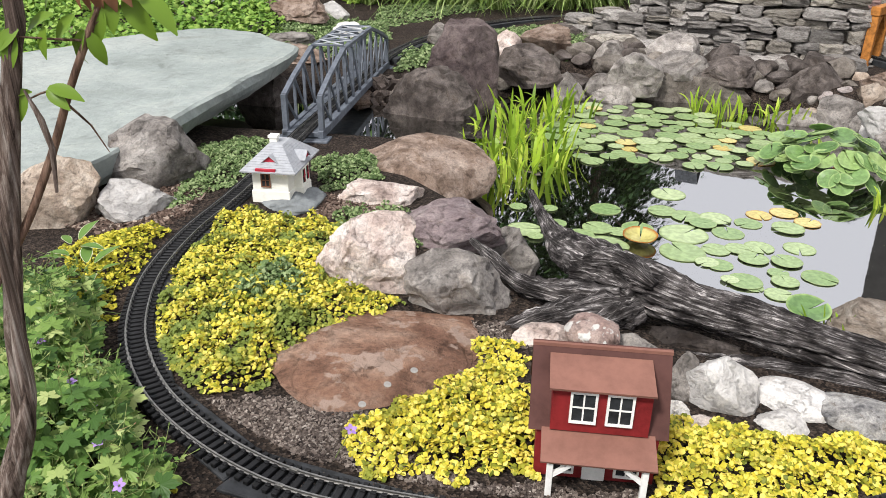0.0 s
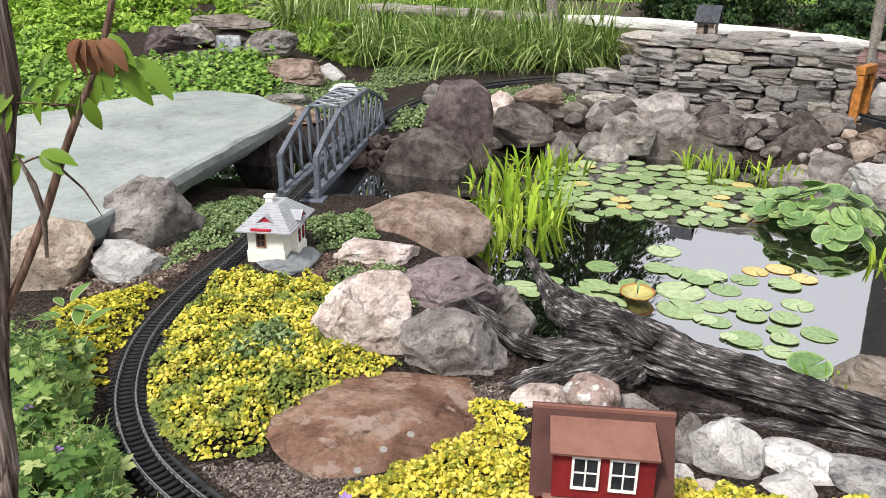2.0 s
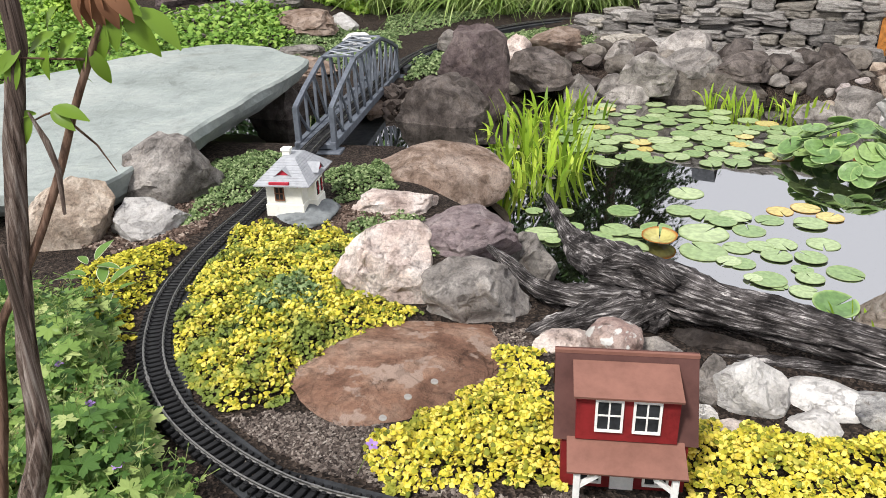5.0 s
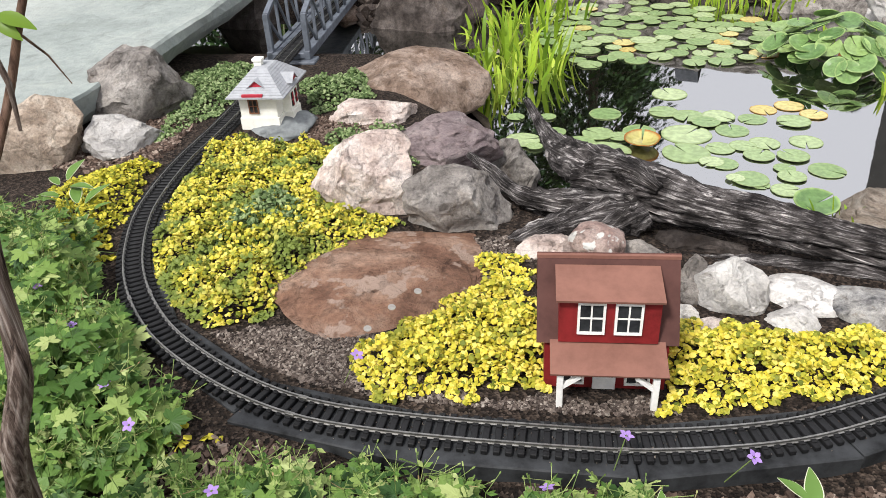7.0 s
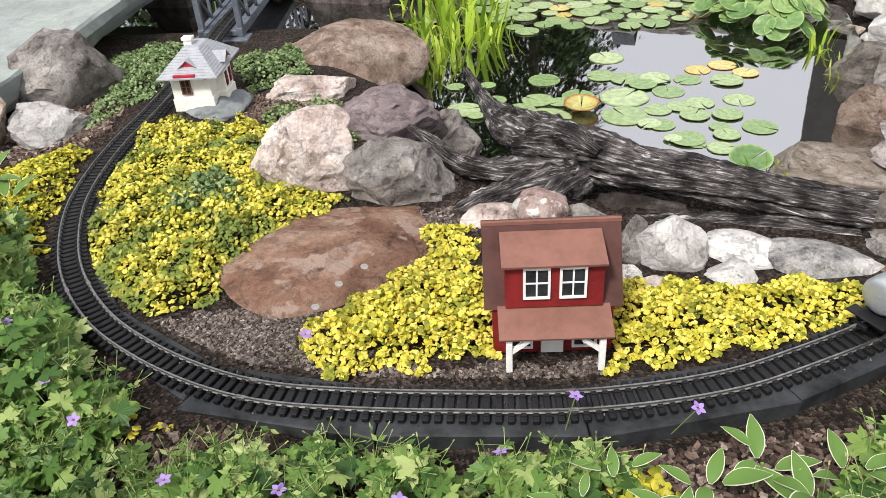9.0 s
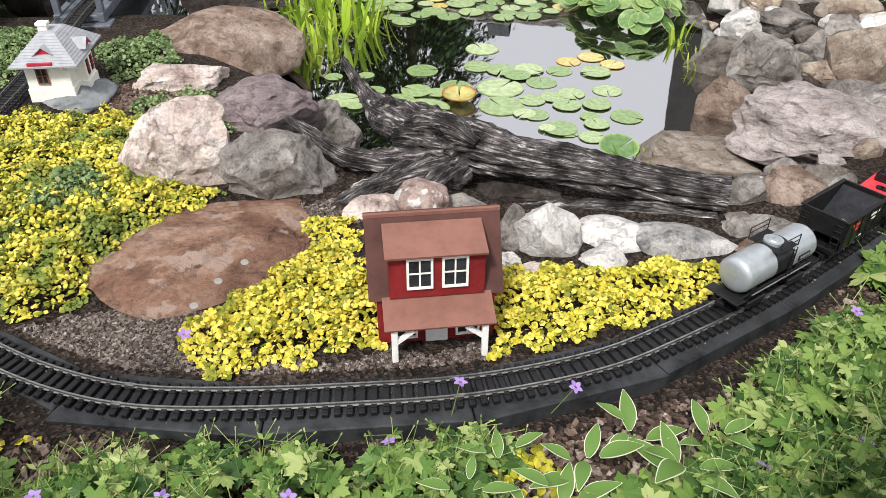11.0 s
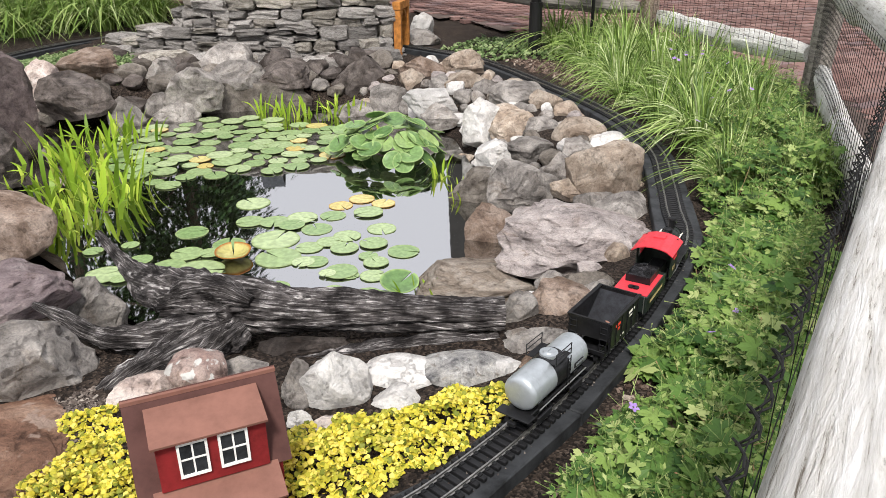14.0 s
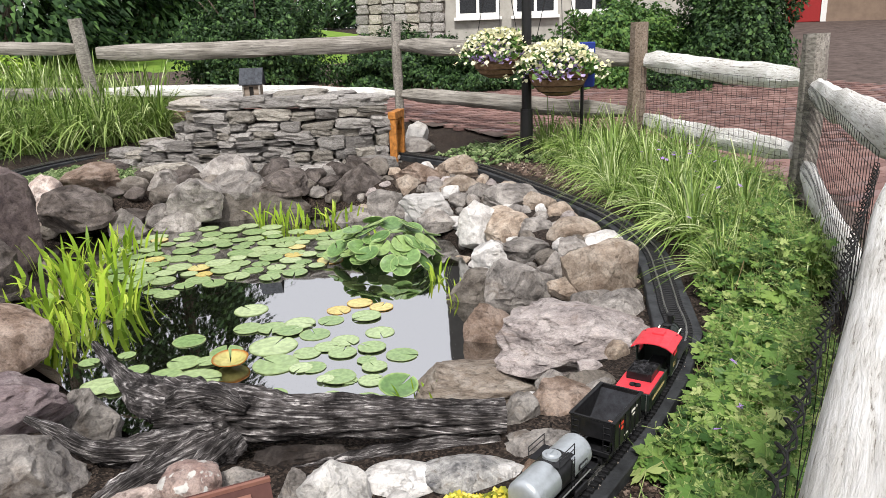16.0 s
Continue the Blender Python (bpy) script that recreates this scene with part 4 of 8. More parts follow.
rock(0.72, 1.37, -0.06, 0.11, 0.07, 0.03, -28, 38, "white", 0.5, "rock", "low pale rock in the yellow groundcover")
rock(0.50, 1.41, -0.06, 0.05, 0.04, 0.03, -20, 39, "white", 0.5, "rock", "small pale rock in the yellow groundcover")
rock(0.55, 1.37, -0.06, 0.08, 0.04, 0.02, -22, 40, "pink", 0.5, "rock", "small flat pinkish rock in the yellow groundcover")
rock(0.92, 1.38, -0.07, 0.24, 0.13, 0.06, -33, 41, "whitespeck", 0.2, "rock", "large white speckled granite rock")
rock(0.99, 1.33, -0.06, 0.11, 0.08, 0.04, -36, 42, "white", 0.2, "rock", "pale rounded rock beside the track")
rock(1.13, 1.43, -0.08, 0.13, 0.09, 0.05, -38, 43, "grey", 0.5, "rock", "grey flat rock beside the driftwood")
rock(1.78, 1.96, -0.13, 0.51, 0.41, 0.14, -41, 44, "pinkgrey", 0.9, "rock", "large flat pinkish grey slab rock beside the track")
rock(1.39, 2.07, -0.27, 0.38, 0.31, 0.11, -33, 45, "tanstreak", 0.9, "rock", "flat layered tan stone at the pond edge")
rock(2.16, 2.30, -0.09, 0.27, 0.19, 0.20, -42, 46, "tan", 0.3, "rock", "rounded tan boulder beside the track")
rock(2.56, 2.93, -0.09, 0.24, 0.17, 0.12, -41, 47, "tan", 0.2, "rock", "rounded tan rock beside the track")
rock(2.54, 2.66, -0.07, 0.19, 0.15, 0.09, -43, 48, "white", 0.5, "rock", "pale rounded rock beside the track")
rock(2.82, 3.31, -0.09, 0.18, 0.13, 0.10, -40, 49, "tan", 0.5, "rock", "small round tan rock in the bank")
rock(2.17, 2.59, -0.12, 0.16, 0.12, 0.12, -39, 50, "grey", 0.5, "rock", "grey rounded rock in the bank")
rock(2.29, 2.97, -0.15, 0.26, 0.20, 0.11, -37, 51, "grey", 0.9, "rock", "grey angular rock in the bank")
rock(2.13, 3.05, -0.16, 0.18, 0.14, 0.11, -34, 52, "white", 0.9, "rock", "white angular rock in the bank")
rock(2.00, 2.65, -0.20, 0.26, 0.20, 0.16, -36, 53, "grey", 0.9, "rock", "dark grey blocky rock in the bank")
rock(1.92, 2.89, -0.27, 0.23, 0.17, 0.15, -33, 54, "greybrown", 0.7, "rock", "grey brown rock at the water edge")
rock(1.72, 2.46, -0.28, 0.20, 0.14, 0.15, -34, 55, "brown", 0.6, "rock", "wet brown rock at the water edge")
rock(2.40, 4.18, -0.18, 0.32, 0.24, 0.15, -29, 56, "white", 0.8, "rock", "white angular rock in the bank")
rock(2.36, 3.53, -0.16, 0.20, 0.15, 0.20, -33, 57, "white", 0.5, "rock", "white round rock in the bank")
rock(2.76, 3.74, -0.10, 0.32, 0.26, 0.15, -36, 58, "grey", 0.9, "rock", "grey blocky rock in the bank")
rock(2.43, 3.34, -0.14, 0.22, 0.17, 0.14, -35, 59, "tan", 0.9, "rock", "tan grey angular rock in the bank")
rock(2.53, 3.23, -0.12, 0.24, 0.19, 0.10, -37, 60, "grey", 0.9, "rock", "grey angular rock in the bank")
rock(2.74, 4.11, -0.12, 0.20, 0.15, 0.13, -33, 61, "grey", 0.5, "rock", "grey round rock in the bank")
rock(2.96, 4.72, -0.06, 0.28, 0.21, 0.15, -32, 62, "tan", 0.5, "rock", "tan rock beside the track")
rock(2.79, 4.34, -0.10, 0.30, 0.22, 0.12, -32, 63, "tan", 0.5, "rock", "tan flat rock in the bank")
rock(2.72, 4.84, -0.08, 0.34, 0.25, 0.13, -29, 64, "brown", 0.5, "rock", "brown rough rock under the stone wall")
rock(2.57, 4.71, -0.16, 0.22, 0.17, 0.15, -28, 65, "tan", 0.5, "rock", "tan rock in the bank")
rock(2.35, 4.65, -0.24, 0.26, 0.20, 0.16, -26, 66, "grey", 0.5, "rock", "grey angular rock at the water edge")
rock(2.10, 4.77, -0.28, 0.29, 0.22, 0.09, -23, 67, "grey", 0.5, "rock", "grey flat rock at the water edge")
rock(2.05, 2.36, -0.10, 0.16, 0.12, 0.07, -40, 68, "tan", 0.5, "rock", "low tan rock beside the slab")
rock(1.53, 1.64, -0.10, 0.20, 0.15, 0.06, -42, 69, "greybrown", 0.5, "rock", "grey brown rock below the slab")
rock(1.38, 1.56, -0.10, 0.21, 0.16, 0.08, -40, 70, "brown", 0.8, "rock", "brown pitted rock beside the track")
rock(1.23, 1.60, -0.15, 0.11, 0.08, 0.12, -36, 71, "grey", 0.9, "rock", "grey angular rock at the end of the driftwood")
rock(1.21, 1.40, -0.08, 0.17, 0.09, 0.04, -40, 72, "grey", 0.5, "rock", "grey rock beside the track")
rock(1.14, 1.47, -0.08, 0.11, 0.08, 0.03, -36, 73, "grey", 0.5, "rock", "pale grey rock beside the driftwood")
rock(1.09, 1.29, -0.08, 0.13, 0.10, 0.09, -39, 74, "brown", 0.5, "rock", "brown rounded rock beside the track")
rock(1.50, 1.79, -0.15, 0.09, 0.07, 0.06, -39, 75, "grey", 0.5, "rock", "small grey stone in a gap between rocks")
rock(1.34, 1.67, -0.10, 0.06, 0.04, 0.03, -38, 76, "white", 0.5, "rock", "small white stone in a gap between rocks")
rock(3.54, 6.39, 0.00, 0.19, 0.14, 0.15, -28, 77, "white", 0.5, "rock", "small white rock beside the tunnel portal")
rock(3.28, 5.98, -0.04, 0.33, 0.24, 0.11, -28, 78, "grey", 0.5, "rock", "small grey rocks beside the tunnel portal")
rock(2.84, 3.57, -0.08, 0.19, 0.14, 0.11, -38, 79, "tan", 0.5, "rock", "tan rock beside the track")
rock(1.76, 1.98, -0.20, 0.06, 0.05, 0.07, -41, 80, "dark", 0.5, "rock", "dark stone wedged under the slab")
rock(2.36, 4.02, -0.20, 0.21, 0.16, 0.11, -30, 81, "grey", 0.5, "rock", "grey stone in the bank")

# ---- model house ----
BARN_RED = plain_material("barn_red_paint", (0.2, 0.017, 0.018), 0.6, vary=0.2, scale=30)
BROWN_ROOF = plain_material("faded_brown_roof_paint", (0.21, 0.1, 0.075), 0.65, vary=0.12, scale=18)
DARK_ROOF = plain_material("dark_red_brown_roof_paint", (0.085, 0.037, 0.031), 0.65, vary=0.15, scale=18)
WHITE_PAINT = plain_material("white_paint", (0.78, 0.77, 0.74), 0.55, vary=0.08)
CREAM_WALL = plain_material("cream_white_plastic", (0.8, 0.79, 0.72), 0.55, vary=0.06)
DARK_GLASS = plain_material("dark_window_glass", (0.03, 0.032, 0.035), 0.12, vary=0.3, relief=0.0)
GREY_SHINGLE = plain_material("grey_shingle_plastic", (0.33, 0.34, 0.36), 0.6, vary=0.12)
STATION_RED = plain_material("dark_red_plastic", (0.4, 0.03, 0.05), 0.5, vary=0.1)
GREY_BLOCK = plain_material("grey_concrete", (0.2, 0.215, 0.22), 0.85, vary=0.25, scale=20, relief=0.5)


def panel(bm, pts, thick):
    """A flat board through four points, thick along its normal."""
    p = [Vector(q) for q in pts]
    n = (p[1] - p[0]).cross(p[3] - p[0]).normalized() * thick
    lo = [bm.verts.new(q - n) for q in p]
    hi = [bm.verts.new(q) for q in p]
    bm.faces.new(hi)
    bm.faces.new(lo[::-1])
    k = len(p)
    for i in range(k):
        bm.faces.new((lo[i], lo[(i + 1) % k], hi[(i + 1) % k], hi[i]))


def sash(parent, x, y, z, w, h, label="white sash window"):
    win = part("window", (lambda b: (box(b, x - w / 2 + 0.002, x + w / 2 - 0.002, y - 0.0015, y + 0.002, z, z + h), b)[1])(bmesh.new()), DARK_GLASS, parent, label)
    bm = bmesh.new()
    f = 0.0045
    for x0, x1, z0, z1 in ((x - w / 2, x - w / 2 + f, z, z + h), (x + w / 2 - f, x + w / 2, z, z + h), (x - w / 2 + f, x + w / 2 - f, z, z + f), (x - w / 2 + f, x + w / 2 - f, z + h - f, z + h)):
        box(bm, x0, x1, y - 0.005, y + 0.001, z0, z1)
    box(bm, x - 0.0015, x + 0.0015, y - 0.0035, y + 0.001, z + f, z + h - f)
    box(bm, x - w / 2 + f, x + w / 2 - f, y - 0.003, y + 0.001, z + h / 2 - 0.0015, z + h / 2 + 0.0015)
    fr = part("window_frame", bm, WHITE_PAINT, win)
    return win


def model_house():
    # x across the front, y into the depth from the porch posts
    t = thing("model_house", pose(0.261, 1.09, 0, 0, 0, -5.5), "red wooden model house with brown roof and white windows", "model house")
    bm = bmesh.new()
    box(bm, -0.115, 0.115, 0.062, 0.225, -0.06, 0.085)
    part("wall", bm, BARN_RED, t)
    for s in (-1, 1):
        bm = bmesh.new()
        y0, y1, y2 = 0.066, 0.138, 0.216
        pts = [(s * 0.108, y0, 0.084), (s * 0.108, y2, 0.084), (s * 0.108, y1, 0.205)]
        a = [bm.verts.new(p) for p in pts]
        b = [bm.verts.new((p[0] + s * 0.006, p[1], p[2])) for p in pts]
        bm.faces.new(a)
        bm.faces.new(b[::-1])
        for k in range(3):
            bm.faces.new((a[k], b[k], b[(k + 1) % 3], a[(k + 1) % 3]))
        part("gable", bm, BARN_RED, t)
    for name, y_eave in (("roof_front", 0.055), ("roof_back", 0.235)):
        bm = bmesh.new()
        e, r = (y_eave, 0.082), (0.138, 0.226)
        panel(bm, [(-0.131, e[0], e[1]), (0.131, e[0], e[1]), (0.131, r[0], r[1]), (-0.131, r[0], r[1])], 0.006)
        part(name, bm, DARK_ROOF, t)
    bm = bmesh.new()
    box(bm, -0.132, 0.132, 0.134, 0.144, 0.221, 0.228)
    part("ridge_board", bm, BROWN_ROOF, t)
    bm = bmesh.new()
    box(bm, -0.091, 0.091, 0.05, 0.13, 0.09, 0.196)
    part("dormer", bm, BARN_RED, t)
    bm = bmesh.new()
    panel(bm, [(-0.098, 0.035, 0.193), (0.094, 0.035, 0.193), (0.094, 0.125, 0.213), (-0.098, 0.125, 0.213)], 0.005)
    part("dormer_roof", bm, BROWN_ROOF, t)
    for x in (-0.033, 0.034):
        sash(t, x, 0.0495, 0.112, 0.05, 0.07)
    bm = bmesh.new()
    panel(bm, [(-0.106, -0.012, 0.063), (0.106, -0.012, 0.063), (0.106, 0.064, 0.09), (-0.106, 0.064, 0.09)], 0.005)
    part("porch_roof", bm, BROWN_ROOF, t)
    for s in (-1, 1):
        bm = bmesh.new()
        box(bm, s * 0.087 - 0.006, s * 0.087 + 0.006, -0.004, 0.008, -0.04, 0.059, 0.001)
        part("porch_post", bm, WHITE_PAINT, t)
        bm = bmesh.new()
        p, q = Vector((s * 0.084, 0.002, 0.022)), Vector((s * 0.05, 0.002, 0.05))
        d = q - p
        m = Matrix.Translation((p + q) / 2) @ Matrix.Rotation(-math.atan2(d.z, d.x), 4, "Y")
        box(bm, -d.length / 2, d.length / 2, -0.004, 0.004, -0.004, 0.004, 0.0, m)
        part("porch_brace", bm, WHITE_PAINT, t)
        sash(t, s * 0.062, 0.0605, -0.018, 0.048, 0.05)
    bm = bmesh.new()
    box(bm, -0.022, 0.022, 0.0575, 0.062, -0.04, 0.052, 0.001)
    part("door", bm, WHITE_PAINT, t, "plain white door")
    bm = bmesh.new()
    box(bm, -0.1, 0.1, -0.01, 0.06, -0.06, -0.038, 0.002)
    part("porch_floor", bm, plain_material("dark_porch_boards", (0.055, 0.042, 0.034), 0.85, vary=0.4), t)
    return t


model_house()


def station():
    # x across the front, y into the depth
    t = thing("model_station", pose(-0.692, 2.665, 0, 0, 0, -6), "small white model station with a grey hipped roof", "model house")
    bm = bmesh.new()
    box(bm, -0.072, 0.064, -0.1, 0.115, -0.03, 0.105, 0.001)
    box(bm, 0.064, 0.096, -0.035, 0.055, -0.03, 0.1, 0.001)
    part("wall", bm, CREAM_WALL, t)
    bm = bmesh.new()
    box(bm, -0.076, 0.068, -0.104, 0.119, -0.032, 0.018, 0.001)
    box(bm, 0.066, 0.1, -0.039, 0.059, -0.032, 0.016, 0.001)
    part("plinth", bm, CREAM_WALL, t)
    # hipped roof in courses
    courses = 11
    for k in range(courses):
        u0, u1 = k / courses, (k + 1) / courses
        bm = bmesh.new()
        def ring(u, z):
            return [(-0.104 + 0.078 * u, -0.135 + 0.1 * u, z), (0.106 - 0.078 * u, -0.135 + 0.1 * u, z), (0.106 - 0.078 * u, 0.165 - 0.1 * u, z), (-0.104 + 0.078 * u, 0.165 - 0.1 * u, z)]
        lo = [bm.verts.new(p) for p in ring(u0, 0.1 + 0.075 * u0 + 0.002)]
        hi = [bm.verts.new(p) for p in ring(u1, 0.1 + 0.075 * u1 + 0.0005)]
        un = [bm.verts.new(p) for p in ring(u0, 0.1 + 0.075 * u0 - 0.003)]
        for i in range(4):
            bm.faces.new((lo[i], lo[(i + 1) % 4], hi[(i + 1) % 4], hi[i]))
            bm.faces.new((un[i], un[(i + 1) % 4], lo[(i + 1) % 4], lo[i]))
        bm.faces.new(hi)
        bm.faces.new(un[::-1])
        part("roof_course", bm, GREY_SHINGLE, t)
    # front and side gablets
    for m, w in ((pose(0.0, -0.07, 0.125), 0.032), (pose(0.075, 0.01, 0.12, 0, 0, 90), 0.03)):
        bm = bmesh.new()
        tri = [(-w, -0.028, 0), (w, -0.028, 0), (0, -0.028, 0.026)]
        a = [bm.verts.new(m @ Vector(p)) for p in tri]
        b = [bm.verts.new(m @ Vector((p[0], 0.03, p[2]))) for p in tri]
        bm.faces.new(a)
        for i in range(3):
            bm.faces.new((a[i], b[i], b[(i + 1) % 3], a[(i + 1) % 3]))
        part("gablet", bm, STATION_RED, t, "small red gablet")
        bm = bmesh.new()
        for s in (-1, 1):
            q = [(s * (w + 0.006), -0.034, -0.002), (0, -0.034, 0.029), (0, 0.035, 0.029), (s * (w + 0.006), 0.035, -0.002)]
            panel(bm, [m @ Vector(p) for p in (q if s > 0 else q[::-1])], -0.002)
        part("gablet_roof", bm, GREY_SHINGLE, t)
    bm = bmesh.new()
    box(bm, -0.045, 0.03, -0.133, -0.123, 0.103, 0.113, 0.001)
    part("name_board", bm, STATION_RED, t, "red name board under the eave")
    bm = bmesh.new()
    box(bm, -0.032, -0.004, 0.0, 0.026, 0.15, 0.198, 0.001)
    box(bm, -0.036, 0.0, -0.004, 0.03, 0.19, 0.2, 0.001)
    part("chimney", bm, CREAM_WALL, t)
    for x in (-0.02,):
        bm = bmesh.new()
        box(bm, x - 0.016, x + 0.016, -0.1025, -0.099, 0.035, 0.085)
        w = part("window", bm, DARK_GLASS, t, "small dark window with a red frame")
        bm = bmesh.new()
        for x0, x1, z0, z1 in ((-0.018, -0.014, 0.033, 0.087), (0.014, 0.018, 0.033, 0.087), (-0.014, 0.014, 0.033, 0.037), (-0.014, 0.014, 0.083, 0.087), (-0.0015, 0.0015, 0.037, 0.083), (-0.014, 0.014, 0.059, 0.062)):
            box(bm, x + x0, x + x1, -0.105, -0.101, z0, z1)
        part("window_frame", bm, plain_material("brown_window_frame", (0.2, 0.09, 0.05), 0.6), w)
    for y in (-0.012, 0.032):
        bm = bmesh.new()
        box(bm, 0.095, 0.098, y - 0.012, y + 0.012, 0.03, 0.08)
        w = part("window", bm, DARK_GLASS, t, "small dark side window")
        bm = bmesh.new()
        box(bm, 0.097, 0.1, y - 0.0015, y + 0.0015, 0.03, 0.08)
        box(bm, 0.097, 0.1, y - 0.012, y + 0.012, 0.053, 0.056)
        part("window_frame", bm, STATION_RED, w)
    for x in (-0.07, 0.055):
        bm = bmesh.new()
        box(bm, x - 0.003, x + 0.003, -0.115, -0.085, 0.088, 0.1)
        part("eave_bracket", bm, STATION_RED, t)
    return t


station()
ob = mesh_ob("stone_plinth", rock_mesh(0.3, 0.29, 0.06, 77, 1.0), GREY_BLOCK, True)
ob.matrix_world = pose(-0.665, 2.63, -0.06, 0, 0, 12)
tagged(ob, "grey flat stone block under the model station", "rock")

# ---- stone wall with tunnel ----
WALL_LINE = smooth_path([(0.85, 7.05, 0), (1.2, 6.5, 0), (1.6, 6.05, 0), (2.1, 5.75, 0), (2.55, 5.58, 0), (2.83, 5.55, 0)], 0.02)
WALL_LEN = 0.02 * (len(WALL_LINE) - 1)


def wall_top(s):
    u = s / WALL_LEN
    if u < 0.36:
        return 0.06 + 0.13 * step01(0.0, 0.2, u) + 0.26 * step01(0.24, 0.36, u)
    return 0.45 - 0.02 * step01(0.4, 1.0, u)


wall = thing("dry_stone_wall", Matrix(), "stacked grey fieldstone wall around a railway tunnel", "stone wall")
stone_meshes = []
for k in range(14):
    rng = random.Random(300 + k)
    bm = bmesh.new()
    bmesh.ops.create_cube(bm, size=1.0)
    bmesh.ops.subdivide_edges(bm, edges=bm.edges[:], cuts=3, use_grid_fill=True)
    taper = rng.uniform(-0.35, 0.35)
    for v in bm.verts:
        p = v.co
        r = (abs(p.x * 2) ** 8 + abs(p.y * 2) ** 8 + abs(p.z * 2) ** 8) ** 0.125
        p = p / max(r, 1e-6) * max(abs(p.x), abs(p.y), abs(p.z)) * 2
        p.z *= 1 + taper * p.x
        p += 0.15 * Vector((noise.noise(p * 2.2 + Vector((k * 9, 0, 0))), noise.noise(p * 2.2 + Vector((0, k * 9, 0))), 0.7 * noise.noise(p * 2.6 + Vector((0, 0, k * 9)))))
        p += 0.05 * Vector((noise.noise(p * 6 + Vector((k, 5, 0))), noise.noise(p * 6 + Vector((3, k, 0))), noise.noise(p * 6 + Vector((0, 7, k)))))
        v.co = p
    me = bpy.data.meshes.new("stone")
    bm.to_mesh(me)
    bm.free()
    me.materials.append(STONE["walltan" if k % 7 in (1, 4) else "wall"])
    stone_meshes.append(me)


def wall_stone(p, way, length, height, depth, rng, back=0.0, pale=False):
    side = Vector((-way.y, way.x, 0))
    me = rng.choice(stone_meshes)
    ob = new("stone", me)
    ob.parent = wall
    c = p + side * (depth / 2 + back - rng.uniform(0.0, 0.06)) + Vector((0, 0, rng.uniform(-0.008, 0.008)))
    ob.matrix_world = Matrix.Translation(c) @ Matrix.Rotation(math.atan2(way.y, way.x) + rng.uniform(-0.1, 0.1) + rng.choice((0, math.pi)), 4, "Z") @ Matrix.Rotation(rng.uniform(-0.07, 0.07), 4, "Y") @ Matrix.Rotation(rng.uniform(-0.08, 0.08), 4, "X") @ Matrix.Diagonal((length * 0.97, depth, height, 1))
    return ob


rng = random.Random(42)
z = -0.2
row = 0
while z < 0.44:
    h = rng.uniform(0.06, 0.105) if z > -0.08 else rng.uniform(0.1, 0.12)
    s = rng.uniform(-0.1, 0.0)
    while s < WALL_LEN:
        length = rng.choice((rng.uniform(0.08, 0.13), rng.uniform(0.13, 0.2), rng.uniform(0.18, 0.3)))
        mid = min(max(s + length / 2, 0), WALL_LEN)
        if z + h < wall_top(mid) + 0.02:
            i = min(int(mid / 0.02), len(WALL_LINE) - 2)
            way = (WALL_LINE[i + 1] - WALL_LINE[i]).normalized()
            batter = 0.16 * (z + 0.2)
            hh = h * rng.uniform(0.72, 1.1)
            at = WALL_LINE[i] + Vector((0, 0, z + h / 2))
            if h > 0.085 and rng.random() < 0.3:
                wall_stone(at + Vector((0, 0, h * 0.26)), way, length, hh * 0.5, rng.uniform(0.16, 0.24), rng, batter)
                wall_stone(at - Vector((0, 0, h * 0.26)), way, length * 1.05, hh * 0.5, rng.uniform(0.16, 0.24), rng, batter)
            else:
                wall_stone(at, way, length, hh, rng.uniform(0.16, 0.24), rng, batter)
        s += length * rng.uniform(1.0, 1.06)
    z += h * 0.96
    row += 1
# cap stones
for s0, back, length, depth in ((0.36, 0.1, 0.42, 0.34), (0.47, 0.12, 0.34, 0.3), (0.56, 0.1, 0.36, 0.34), (0.67, 0.12, 0.34, 0.32), (0.78, 0.1, 0.36, 0.36), (0.89, 0.12, 0.34, 0.3), (0.98, 0.1, 0.26, 0.34), (0.42, 0.4, 0.5, 0.4), (0.56, 0.42, 0.5, 0.4), (0.7, 0.42, 0.5, 0.42), (0.84, 0.42, 0.46, 0.4), (0.95, 0.42, 0.36, 0.4)):
    i = min(int(s0 * WALL_LEN / 0.02), len(WALL_LINE) - 2)
    way = (WALL_LINE[i + 1] - WALL_LINE[i]).normalized()
    wall_stone(WALL_LINE[i] + Vector((0, 0, wall_top(s0 * WALL_LEN) + 0.02 + rng.uniform(-0.008, 0.01))), way, length, rng.uniform(0.06, 0.09), depth, rng, back)
# large footing blocks
for row, (zc, out, high) in enumerate(((-0.07, -0.2, 0.17), (-0.17, -0.42, 0.15))):
    s = 0.62 + 0.1 * row
    while s < WALL_LEN - 0.1:
        length = rng.uniform(0.24, 0.38)
        i = min(int((s + length / 2) / 0.02), len(WALL_LINE) - 2)
        way = (WALL_LINE[i + 1] - WALL_LINE[i]).normalized()
        wall_stone(WALL_LINE[i] + Vector((0, 0, zc + rng.uniform(-0.03, 0.02))), way, length, high * rng.uniform(0.85, 1.15), rng.uniform(0.26, 0.34), rng, out)
        s += length * rng.uniform(1.0, 1.1)
